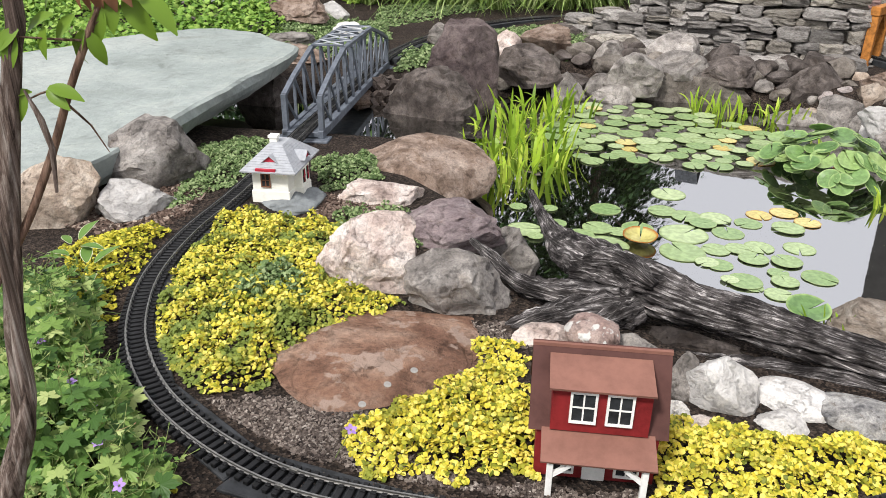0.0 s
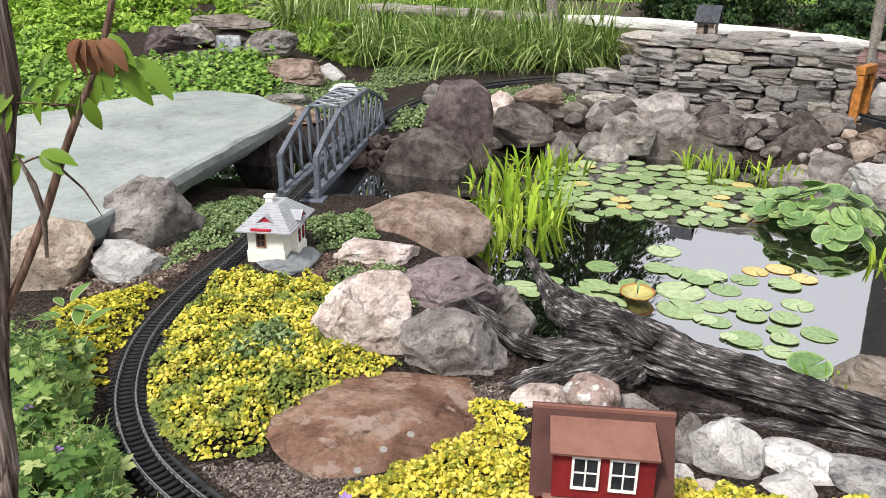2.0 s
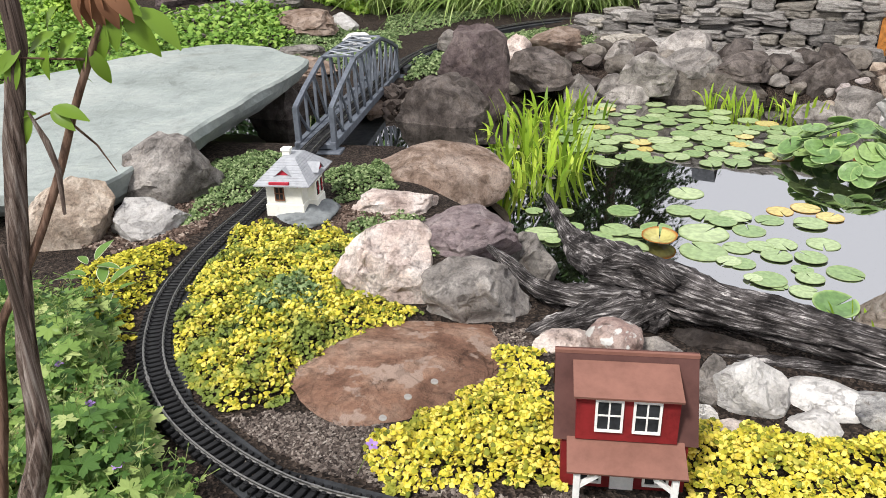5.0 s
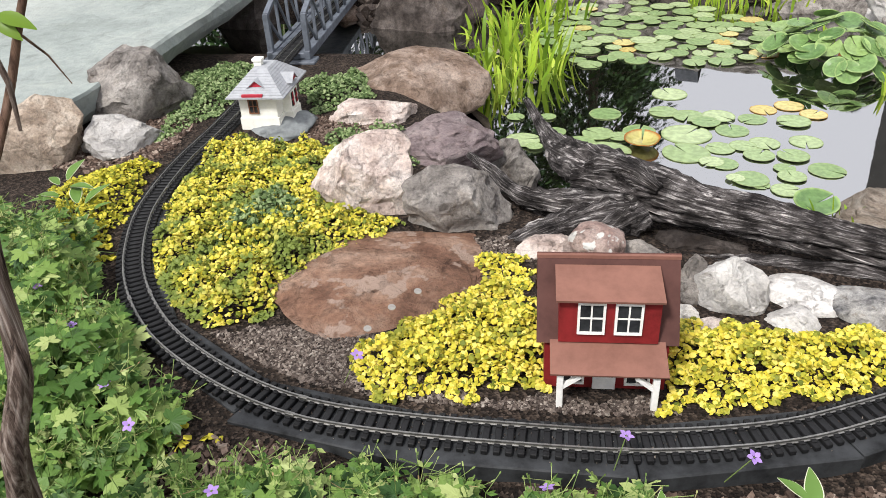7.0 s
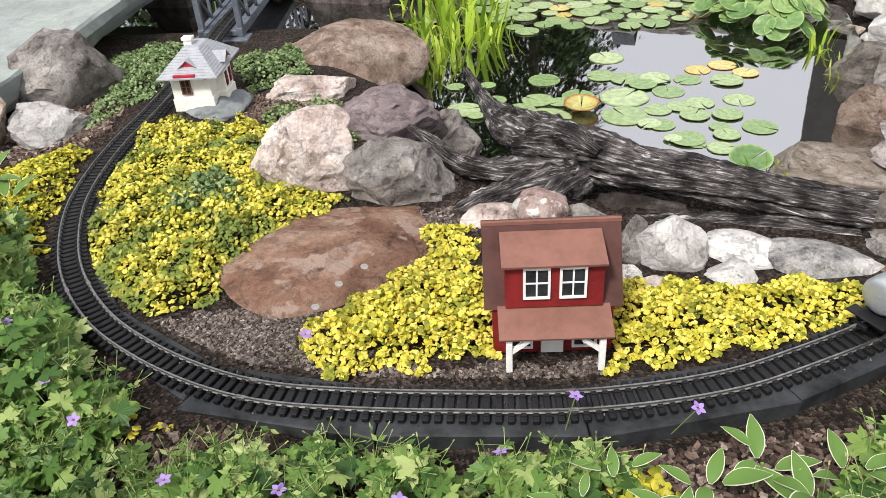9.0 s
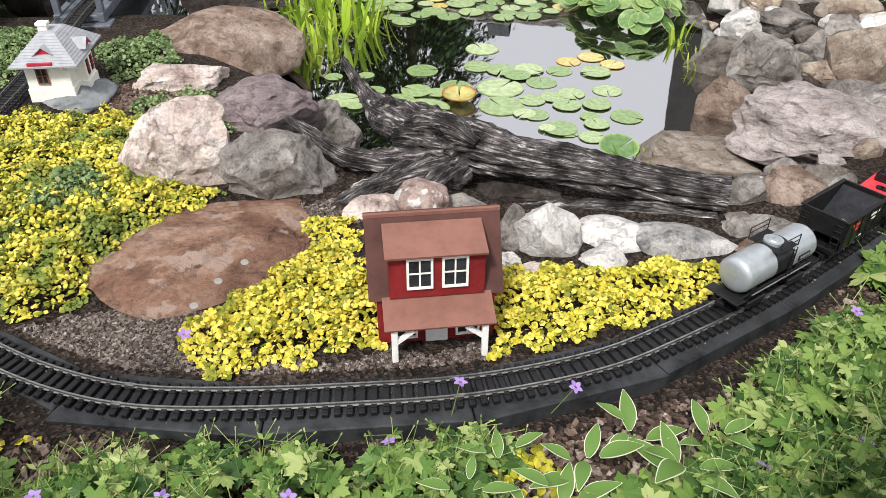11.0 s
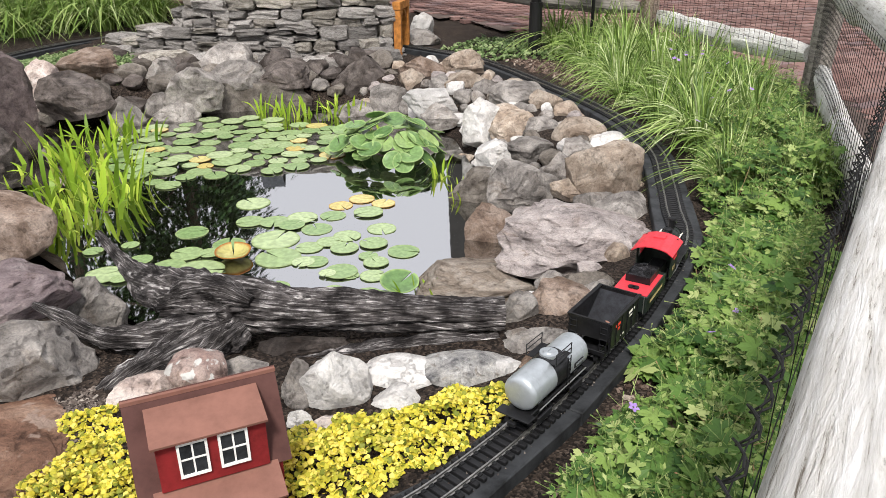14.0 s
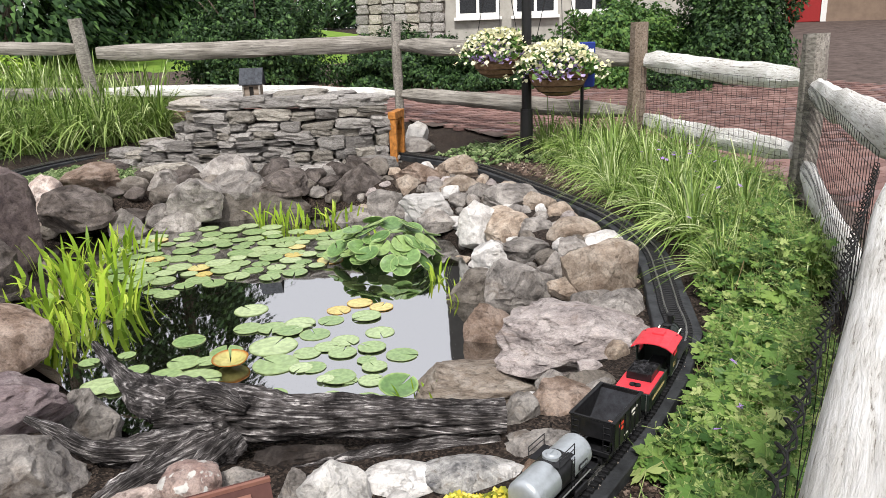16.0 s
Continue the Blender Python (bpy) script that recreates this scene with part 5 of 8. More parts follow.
# earth core
bm = bmesh.new()
lo = []
for i in range(0, len(WALL_LINE), 6):
    way = (WALL_LINE[min(i + 1, len(WALL_LINE) - 1)] - WALL_LINE[max(i - 1, 0)]).normalized()
    side = Vector((-way.y, way.x, 0))
    zt = wall_top(i * 0.02) - 0.03
    f0 = WALL_LINE[i] + side * 0.17
    f1 = WALL_LINE[i] + side * 0.3
    lo.append([bm.verts.new(q) for q in ((f0.x, f0.y, -0.2), (f0.x, f0.y, zt), (f1.x, f1.y, zt), (f1.x, f1.y, -0.2))])
for a, b in zip(lo, lo[1:]):
    for k in range(4):
        bm.faces.new((a[k], a[(k + 1) % 4], b[(k + 1) % 4], b[k]))
bm.faces.new(lo[0])
bm.faces.new(lo[-1][::-1])
part("core", bm, STONE["dark"], wall)

ORANGE_WOOD = plain_material("orange_stained_wood", (0.42, 0.17, 0.04), 0.5, vary=0.3, scale=30)


def portal(x, y, turn):
    t = thing("tunnel_portal", pose(x, y, 0, 0, 0, turn), "orange wooden tunnel portal over the track", "tunnel portal", "tunnel portals")
    for s in (-1, 1):
        bm = bmesh.new()
        box(bm, s * 0.12 - 0.022, s * 0.12 + 0.022, -0.03, 0.03, -0.06, 0.3, 0.003)
        part("post", bm, ORANGE_WOOD, t)
        bm = bmesh.new()
        p, q = Vector((s * 0.1, -0.0, 0.2)), Vector((s * 0.03, 0.0, 0.29))
        d = q - p
        m = Matrix.Translation((p + q) / 2) @ Matrix.Rotation(-math.atan2(d.z, d.x), 4, "Y")
        box(bm, -d.length / 2, d.length / 2, -0.02, 0.02, -0.014, 0.014, 0.0, m)
        part("brace", bm, ORANGE_WOOD, t)
    bm = bmesh.new()
    box(bm, -0.15, 0.15, -0.032, 0.032, 0.3, 0.36, 0.003)
    part("lintel", bm, ORANGE_WOOD, t)
    return t


portal(2.96, 5.67, 48)
i = nearest(1.75, 7.55)
p, way, side = along(i)
portal(p.x, p.y, math.degrees(math.atan2(side.y, side.x)))

def wood_material(name, dark, mid, light, grain=22.0, rough=0.85, upright=False, narrow=False):
    m, nt, bs = nodes_of(name)
    co = nt.nodes.new("ShaderNodeTexCoord")
    mp = nt.nodes.new("ShaderNodeMapping")
    mp.inputs["Scale"].default_value = (grain, grain, 1.0) if upright else (3.0 if narrow else 1.0, grain, grain)
    nt.links.new(co.outputs["Object"], mp.inputs["Vector"])
    a = add_node(nt, "ShaderNodeTexNoise", Scale=3.0, Detail=9.0, Roughness=0.72, Distortion=0.5)
    b = add_node(nt, "ShaderNodeTexNoise", Scale=2.2, Detail=5.0, Roughness=0.6)
    nt.links.new(mp.outputs[0], a.inputs["Vector"])
    nt.links.new(co.outputs["Object"], b.inputs["Vector"])
    c = ramp(nt, a.outputs[0], [(0.36, dark), (0.43 if narrow else 0.5, mid), (0.6 if narrow else 0.66, light)])
    st = ramp(nt, b.outputs[0], [(0.35, (0.6, 0.58, 0.55)), (0.6, (1.1, 1.1, 1.1))])
    c = blend(nt, 0.7, c, st, "MULTIPLY")
    nt.links.new(c, bs.inputs["Base Color"])
    bs.inputs["Roughness"].default_value = rough
    bump(nt, bs, a.outputs[0], 1.0, 0.012 if narrow else 0.006)
    return m


GREY_WOOD = wood_material("weathered_grey_wood", (0.11, 0.1, 0.09), (0.27, 0.25, 0.22), (0.42, 0.39, 0.35))
# near-white copy of the fence wood: sunlight on the rails put into the colour
SUNLIT_WOOD = wood_material("sunlit_fence_wood", (0.2, 0.17, 0.135), (0.68, 0.66, 0.62), (0.84, 0.83, 0.81), 34.0, narrow=True)
BROWN_WOOD = wood_material("brown_weathered_wood", (0.1, 0.075, 0.055), (0.23, 0.18, 0.14), (0.34, 0.29, 0.24))

# ---- birdhouse on the wall ----
def birdhouse():
    t = thing("birdhouse", pose(1.97, 6.32, 0.475, 0, 0, -28) @ Matrix.Diagonal((0.95, 0.95, 1.42, 1)), "small weathered grey wooden birdhouse on the wall", "birdhouse")
    bm = bmesh.new()
    box(bm, -0.075, 0.075, -0.06, 0.06, 0.02, 0.11, 0.002)
    part("body", bm, BROWN_WOOD, t)
    bm = bmesh.new()
    box(bm, -0.1, 0.1, -0.09, 0.09, 0.0, 0.02, 0.002)
    part("base", bm, GREY_WOOD, t)
    bm = bmesh.new()
    for x in (-0.075, 0.075):
        a = [bm.verts.new((x, y, z)) for y, z in ((-0.06, 0.11), (0.06, 0.11), (0, 0.165))]
        bm.faces.new(a)
    part("gable", bm, BROWN_WOOD, t)
    dark = plain_material("charcoal_shingle", (0.06, 0.065, 0.075), 0.8, vary=0.3)
    for s in (-1, 1):
        bm = bmesh.new()
        q = [(-0.1, s * 0.095, 0.095), (0.1, s * 0.095, 0.095), (0.1, 0, 0.185), (-0.1, 0, 0.185)]
        panel(bm, q if s < 0 else q[::-1], 0.008)
        part("roof", bm, dark, t)
    # near-black panel on the solid front, painted shade of an open doorway
    bm = bmesh.new()
    box(bm, -0.02, 0.015, -0.0625, -0.058, 0.022, 0.08)
    part("doorway", bm, plain_material("doorway_shade", (0.02, 0.018, 0.016), 0.9), t)
    for x in (-0.07, 0.07):
        bm = bmesh.new()
        box(bm, x - 0.006, x + 0.006, -0.085, -0.075, 0.02, 0.105)
        part("porch_post", bm, GREY_WOOD, t)
    return t


birdhouse()

# ---- fence ----
fence = thing("split_rail_fence", Matrix(), "weathered grey split-rail fence with black wire mesh", "fence")


def fence_post(x, y, top, r, turn, lean, material, side_lean=0):
    bm = bmesh.new()
    pts, radii = [], []
    for k in range(9):
        u = k / 8
        pts.append((0.006 * math.sin(u * 7), 0.0, -0.25 + u * (top + 0.25)))
        radii.append(r * (1 - 0.06 * u))
    sweep(bm, pts, radii, 8, 0.18, int(x * 10))
    ob = part("post", bm, material, fence)
    ob.matrix_world = pose(x, y, 0, lean, side_lean, turn)
    ob.scale = (1.15, 0.75, 1)


def fence_rail(a, b, r, material, seed, flat=0.6, bow=1.0):
    a, b = Vector(a), Vector(b)
    L = (b - a).length
    bm = bmesh.new()
    pts, radii = [], []
    for k in range(25):
        u = k / 24
        pts.append((u * L, bow * 0.018 * math.sin(u * 5 + seed), bow * 0.015 * math.sin(u * 4 + seed * 2)))
        radii.append(r * (0.62 + 0.38 * min(1, min(u, 1 - u) * 9)))
    sweep(bm, pts, radii, 14, 0.08 + 0.22 * bow, seed)
    ob = crisp(part("rail", bm, material, fence), 40)
    d = b - a
    ob.matrix_world = Matrix.Translation(a) @ d.to_track_quat("X", "Z").to_matrix().to_4x4() @ Matrix.Diagonal((1, flat, 1, 1))
    return ob


fence_post(1.06, 8.6, 1.22, 0.06, 0, 3, GREY_WOOD, -7)
fence_post(3.9, 7.43, 1.1, 0.06, 30, 0, GREY_WOOD)
fence_post(4.68, 4.66, 1.0, 0.1, 60, 0, BROWN_WOOD)
fence_post(4.18, 2.77, 0.9, 0.08, 70, 0, GREY_WOOD)
fence_post(2.32, 1.12, 0.75, 0.08, 50, 0, GREY_WOOD)
fence_rail((-1.2, 9.0, 1.04), (1.0, 8.62, 0.93), 0.06, GREY_WOOD, 1)
fence_rail((1.08, 8.6, 0.89), (3.88, 7.44, 0.85), 0.085, GREY_WOOD, 2)
fence_rail((3.93, 7.4, 0.85), (4.66, 4.72, 0.71), 0.08, GREY_WOOD, 3)
fence_rail((4.7, 4.62, 0.69), (4.17, 2.83, 0.66), 0.075, SUNLIT_WOOD, 4)
fence_rail((4.17, 2.73, 0.6), (2.34, 1.22, 0.6), 0.08, SUNLIT_WOOD, 5)
fence_rail((1.1, 8.55, 0.5), (3.86, 7.44, 0.35), 0.06, SUNLIT_WOOD, 6)
fence_rail((3.93, 7.4, 0.32), (4.64, 4.72, 0.3), 0.075, GREY_WOOD, 7)
fence_rail((4.7, 4.62, 0.23), (4.14, 2.83, 0.21), 0.075, SUNLIT_WOOD, 8)
fence_rail((4.14, 2.73, 0.15), (2.34, 1.24, 0.05), 0.075, SUNLIT_WOOD, 9)
fence_rail((-1.2, 8.98, 0.55), (1.0, 8.6, 0.5), 0.06, GREY_WOOD, 10)
fence_rail((2.3, 1.185, 0.54), (-0.9, -0.485, 0.54), 0.064, SUNLIT_WOOD, 11, 1.0, 0.15)
WIRE = plain_material("black_wire", (0.012, 0.012, 0.012), 0.5)


def wire_mesh(a, b, z0a, z1a, z0b, z1b, cells, tops=False):
    """Wire netting between two posts as fine strips."""
    a, b = Vector(a), Vector(b)
    bm = bmesh.new()
    way = (b - a).normalized()
    r = 0.0008 if tops else 0.0013
    for k in range(cells + 1):
        u = k / cells
        p = a.lerp(b, u)
        tube(bm, (p.x, p.y, z0a + (z0b - z0a) * u), (p.x, p.y, z1a + (z1b - z1a) * u), r, sides=4, caps=False)
    levels = 4 if tops else 10
    for k in range(levels + 1):
        v = k / levels
        tube(bm, (a.x, a.y, z0a + (z1a - z0a) * v), (b.x, b.y, z0b + (z1b - z0b) * v), r, sides=4, caps=False)
    if tops:
        L = (b - a).length
        side = Vector((-way.y, way.x, 0))
        for k in range(int(L / 0.055)):
            p = a + way * (k * 0.055)
            z = z1a + (z1b - z1a) * (k * 0.055 / L)
            pts = [Vector((p.x, p.y, z)) + way * (0.02 * math.cos(q)) + side * (0.008 * math.sin(q * 2)) + Vector((0, 0, 0.016 + 0.018 * math.sin(q))) for q in (0, 0.6, 1.2, 1.8, 2.4, 3.0, 3.6, 4.2, 4.9, 5.6, 6.28)]
            for c, d in zip(pts, pts[1:]):
                tube(bm, c, d, 0.0013, sides=5, caps=False)
    part("wire_mesh", bm, WIRE, fence, "black wire netting")


wire_mesh((4.63, 4.6, 0), (4.1, 2.87, 0), 0.0, 0.66, 0.0, 0.64, 34)
wire_mesh((4.1, 2.75, 0), (2.3, 1.28, 0), -0.05, 0.64, -0.05, 0.6, 44)
wire_mesh((2.2, 1.225, 0), (0.1, 0.128, 0), -0.05, 0.55, -0.05, 0.55, 16, True)

# ---- driftwood ----
def driftwood_material():
    m, nt, bs = nodes_of("weathered_driftwood")
    uv = nt.nodes.new("ShaderNodeUVMap")
    mp = nt.nodes.new("ShaderNodeMapping")
    mp.inputs["Scale"].default_value = (15.0, 52.0, 1.0)
    nt.links.new(uv.outputs[0], mp.inputs["Vector"])
    co = nt.nodes.new("ShaderNodeTexCoord")
    a = add_node(nt, "ShaderNodeTexNoise", Scale=1.0, Detail=9.0, Roughness=0.7, Distortion=0.7)
    nt.links.new(mp.outputs[0], a.inputs["Vector"])
    b = add_node(nt, "ShaderNodeTexNoise", Scale=13.0, Detail=7.0, Roughness=0.65)
    nt.links.new(co.outputs["Object"], b.inputs["Vector"])
    # wood fibre; the palest stop also paints in the highlights along the ridges
    c = ramp(nt, a.outputs[0], [(0.36, (0.012, 0.01, 0.01)), (0.45, (0.06, 0.054, 0.053)), (0.54, (0.13, 0.12, 0.118)), (0.62, (0.52, 0.5, 0.49))])
    # patches that paint dark hollows and lit spots over the fibre
    t = ramp(nt, b.outputs[0], [(0.4, (0.12, 0.1, 0.095)), (0.5, (0.8, 0.78, 0.77)), (0.62, (1.7, 1.67, 1.65))])
    c = blend(nt, 0.85, c, t, "MULTIPLY")
    nt.links.new(c, bs.inputs["Base Color"])
    bs.inputs["Roughness"].default_value = 0.85
    bump(nt, bs, a.outputs[0], 1.0, 0.02)
    return m


DRIFT = driftwood_material()


def gnarled(bm, points, radii, sides, ridge, seed, step=0.008):
    """A limb with lengthwise cracks; uv runs along and round."""
    fine = smooth_path(points, step)
    n = len(fine)
    uvl = bm.loops.layers.uv.verify()
    rings, side = [], None
    for i, p in enumerate(fine):
        u = i / (n - 1)
        k = u * (len(radii) - 1)
        r = radii[int(k)] + (radii[min(int(k) + 1, len(radii) - 1)] - radii[int(k)]) * (k - int(k))
        way = (fine[min(i + 1, n - 1)] - fine[max(i - 1, 0)]).normalized()
        if side is None:
            side = way.orthogonal().normalized()
        side = (side - way * side.dot(way)).normalized()
        up = way.cross(side)
        ring = []
        for j in range(sides):
            a = 2 * math.pi * j / sides
            twist = a + u * 1.2
            ca, sa = math.cos(twist), math.sin(twist)
            w = 1 + ridge * (noise.noise(Vector((ca * 2.4, sa * 2.4, u * 3 + seed))) + 0.7 * noise.noise(Vector((ca * 6, sa * 6, u * 3.5 + seed))) + 0.6 * (0.45 - 2 * abs(noise.noise(Vector((ca * 9, sa * 9, u * 4 + seed))))))
            ring.append(bm.verts.new(p + (side * math.cos(a) + up * math.sin(a)) * r * w))
        rings.append(ring)
    L = n * step
    for i, (r0, r1) in enumerate(zip(rings, rings[1:])):
        for j in range(sides):
            f = bm.faces.new((r0[j], r0[(j + 1) % sides], r1[(j + 1) % sides], r1[j]))
            f.smooth = True
            for loop, (du, dv) in zip(f.loops, ((0, 0), (0, 1), (1, 1), (1, 0))):
                loop[uvl].uv = ((i + du) * step + seed, (j + dv) / sides)
    bm.faces.new(rings[0][::-1])
    bm.faces.new(rings[-1])


log = thing("driftwood_log", Matrix(), "grey weathered driftwood stump with a long split trunk", "driftwood")
bm = bmesh.new()
gnarled(bm, [(0.34, 2.01, 0.0), (0.42, 1.96, 0.015), (0.52, 1.9, 0.01), (0.65, 1.81, 0.0), (0.77, 1.73, 0.0), (0.89, 1.66, -0.005), (1.02, 1.58, -0.01), (1.13, 1.52, -0.015)], [0.045, 0.075, 0.066, 0.052, 0.048, 0.047, 0.045, 0.042], 72, 0.26, 3, 0.006)
part("trunk", bm, DRIFT, log)
bm = bmesh.new()
gnarled(bm, [(0.25, 2.62, 0.02), (0.29, 2.45, -0.02), (0.33, 2.2, -0.01), (0.4, 2.02, 0.02), (0.5, 1.86, 0.02)], [0.01, 0.02, 0.03, 0.05, 0.07, 0.04], 48, 0.42, 9, 0.006)
part("upper_limb", bm, DRIFT, log)
bm = bmesh.new()
gnarled(bm, [(0.03, 2.17, 0.02), (0.1, 2.07, 0.0), (0.18, 1.95, -0.02), (0.32, 1.88, -0.02), (0.45, 1.85, 0.0)], [0.008, 0.018, 0.024, 0.036, 0.05, 0.03], 40, 0.45, 15, 0.006)
part("root", bm, DRIFT, log)
bm = bmesh.new()
gnarled(bm, [(0.13, 1.77, -0.07), (0.22, 1.78, -0.04), (0.33, 1.83, -0.03), (0.48, 1.86, -0.02)], [0.02, 0.03, 0.04, 0.05, 0.035], 40, 0.45, 21, 0.006)
part("root", bm, DRIFT, log)
bm = bmesh.new()
gnarled(bm, [(0.3, 1.74, -0.08), (0.38, 1.78, -0.05), (0.5, 1.83, -0.02)], [0.02, 0.03, 0.04, 0.03], 36, 0.45, 27, 0.006)
part("root", bm, DRIFT, log)
bm = bmesh.new()
gnarled(bm, [(0.36, 1.98, 0.04), (0.42, 1.93, 0.07), (0.47, 1.88, 0.075), (0.53, 1.82, 0.05)], [0.02, 0.035, 0.035, 0.03, 0.015], 30, 0.4, 33)
part("knot", bm, DRIFT, log)
lower = thing("driftwood_log", Matrix(), "dark lower driftwood log under the trunk", "driftwood")
bm = bmesh.new()
gnarled(bm, [(0.52, 1.7, -0.09), (0.7, 1.64, -0.09), (0.88, 1.59, -0.085), (1.1, 1.5, -0.085)], [0.02, 0.03, 0.034, 0.034, 0.028], 48, 0.36, 41, 0.006)
part("trunk", bm, DRIFT, lower)

# ---- stone slab bridge ----
def slab():
    bm = bmesh.new()
    n = 46
    corner = [Vector((-1.62, 2.5, 0.1)), Vector((-1.4, 2.52, 0.1)), Vector((-1.24, 3.2, 0.14)), Vector((-1.0, 4.32, 0.2)), Vector((-1.1, 4.62, 0.21)), Vector((-1.42, 4.95, 0.22)), Vector((-1.85, 4.95, 0.22)), Vector((-2.5, 4.1, 0.2)), Vector((-2.9, 3.1, 0.14)), Vector((-2.3, 2.5, 0.1))]
    edge = smooth_path(corner + corner[:1], 0.05)
    mid = sum(corner, Vector()) / len(corner)
    rings = []
    for depth, inset in ((0.0, 0.86), (0.0, 0.93), (0.0, 0.975), (-0.012, 1.0), (-0.05, 0.995), (-0.085, 0.97), (-0.13, 0.9), (-0.14, 0.7)):
        ring = []
        for i, p in enumerate(edge):
            k = inset * (1 + 0.03 * noise.noise(p * 3.5 + Vector((0, 0, depth * 22))) + 0.016 * noise.noise(p * 11 + Vector((0, 0, depth * 50))))
            q = mid + (p - mid) * k
            q.z = p.z + depth + 0.008 * noise.noise(q * 4)
            ring.append(bm.verts.new(q))
        rings.append(ring)
    m = len(edge)
    for a, b in zip(rings, rings[1:]):
        for i in range(m):
            bm.faces.new((a[i], b[i], b[(i + 1) % m], a[(i + 1) % m]))
    bm.faces.new(rings[0])
    bm.faces.new(rings[-1][::-1])
    bmesh.ops.recalc_face_normals(bm, faces=bm.faces[:])
    ob = mesh_ob("stone_slab", bm, STONE["slab"])
    return tagged(ob, "huge pale blue-grey flat stone slab over the stream", "stone slab")


slab()

# ---- sapling and trunk in the foreground ----
BARK = wood_material("peeling_bark", (0.02, 0.013, 0.01), (0.15, 0.11, 0.09), (0.4, 0.35, 0.31), 45.0, 0.9, True)
SMOOTH_BARK = wood_material("tan_twig_bark", (0.07, 0.04, 0.028), (0.19, 0.115, 0.08), (0.3, 0.2, 0.15), 40.0, 0.7, True)
SHRUB_LEAF = leaf_material("light_green_leaf", [(0.0, (0.06, 0.13, 0.015)), (0.6, (0.15, 0.25, 0.03)), (1.0, (0.3, 0.42, 0.07))], 0.4, 0.3)


def leaf_into(bm, base, way, up, length, width, fold=0.25, droop=0.25, segs=6):
    """A pointed leaf with a folded midrib."""
    way, up = way.normalized(), up.normalized()
    side = way.cross(up).normalized()
    up = side.cross(way)
    left, mid, right = [], [], []
    for k in range(segs + 1):
        u = k / segs
        w = width * math.sin(math.pi * min(1, u * 0.93 + 0.05)) ** 0.85 * (1 - 0.25 * u)
        c = base + way * (length * u) - up * (droop * length * u * u)
        mid.append(bm.verts.new(c))
        left.append(bm.verts.new(c + side * w + up * (w * fold)))
        right.append(bm.verts.new(c - side * w + up * (w * fold)))
    for k in range(segs):
        for a, b in ((left, mid), (mid, right)):
            f = bm.faces.new((a[k], a[k + 1], b[k + 1], b[k]))
            f.smooth = True


SLENDER_AT = -0.052
shrub = thing("shrub", Matrix(), "small shrub with peeling brown stems and light green leaves", "shrub")
bm = bmesh.new()
gnarled(bm, [(-0.509, 0.861, 1.3), (-0.509, 0.861, 0.912), (-0.521, 0.854, 0.827), (-0.546, 0.838, 0.695), (-0.562, 0.827, 0.587), (-0.577, 0.817, 0.469), (-0.593, 0.807, 0.331), (-0.635, 0.785, 0.2), (-0.66, 0.77, -0.07)], [0.010, 0.0105, 0.0105, 0.0105, 0.012, 0.014, 0.019, 0.024], 22, 0.4, 51, 0.012)
part("stem", bm, BARK, shrub, "thick stem with peeling bark")
bm = bmesh.new()
gnarled(bm, [(-0.531, 0.764, 0.66), (-0.531, 0.763, 0.567), (-0.536, 0.76, 0.49), (-0.539, 0.758, 0.425), (-0.555, 0.746, 0.362), (-0.585, 0.735, 0.27), (-0.64, 0.76, 0.1), (-0.66, 0.77, -0.06)], [0.004, 0.007, 0.009, 0.013, 0.013, 0.016, 0.02], 20, 0.35, 57, 0.012)
part("stem", bm, BARK, shrub, "broken grey stem with peeling bark")
bm = bmesh.new()
gnarled(bm, [(-0.345, 0.905, 0.97), (-0.366, 0.898, 0.904), (-0.391, 0.888, 0.849), (-0.42, 0.875, 0.785), (-0.451, 0.859, 0.705), (-0.489, 0.838, 0.623), (-0.519, 0.819, 0.569), (-0.543, 0.806, 0.52), (-0.57, 0.8, 0.4), (-0.62, 0.785, 0.2)], [0.0035, 0.0042, 0.0047, 0.005, 0.0055, 0.006, 0.0075, 0.009], 14, 0.18, 63, 0.015)
part("stem", bm, SMOOTH_BARK, shrub, "slender tan stem").location.x = SLENDER_AT
for points, radii in (
    ([(-0.389, 0.889, 0.855), (-0.368, 0.897, 0.87), (-0.33, 0.912, 0.891)], [0.0028, 0.0022, 0.0014]),
    ([(-0.418, 0.876, 0.79), (-0.45, 0.862, 0.782), (-0.462, 0.85, 0.776)], [0.0016, 0.0013, 0.0008]),
    ([(-0.424, 0.874, 0.765), (-0.405, 0.88, 0.74), (-0.39, 0.884, 0.705)], [0.0018, 0.0013, 0.0006]),
    ([(-0.395, 0.887, 0.84), (-0.43, 0.866, 0.845), (-0.455, 0.848, 0.85)], [0.0017, 0.0013, 0.0008]),
):
    bm = bmesh.new()
    sweep(bm, points, radii, 7)
    part("twig", bm, SMOOTH_BARK, shrub).location.x = SLENDER_AT
rng = random.Random(8)
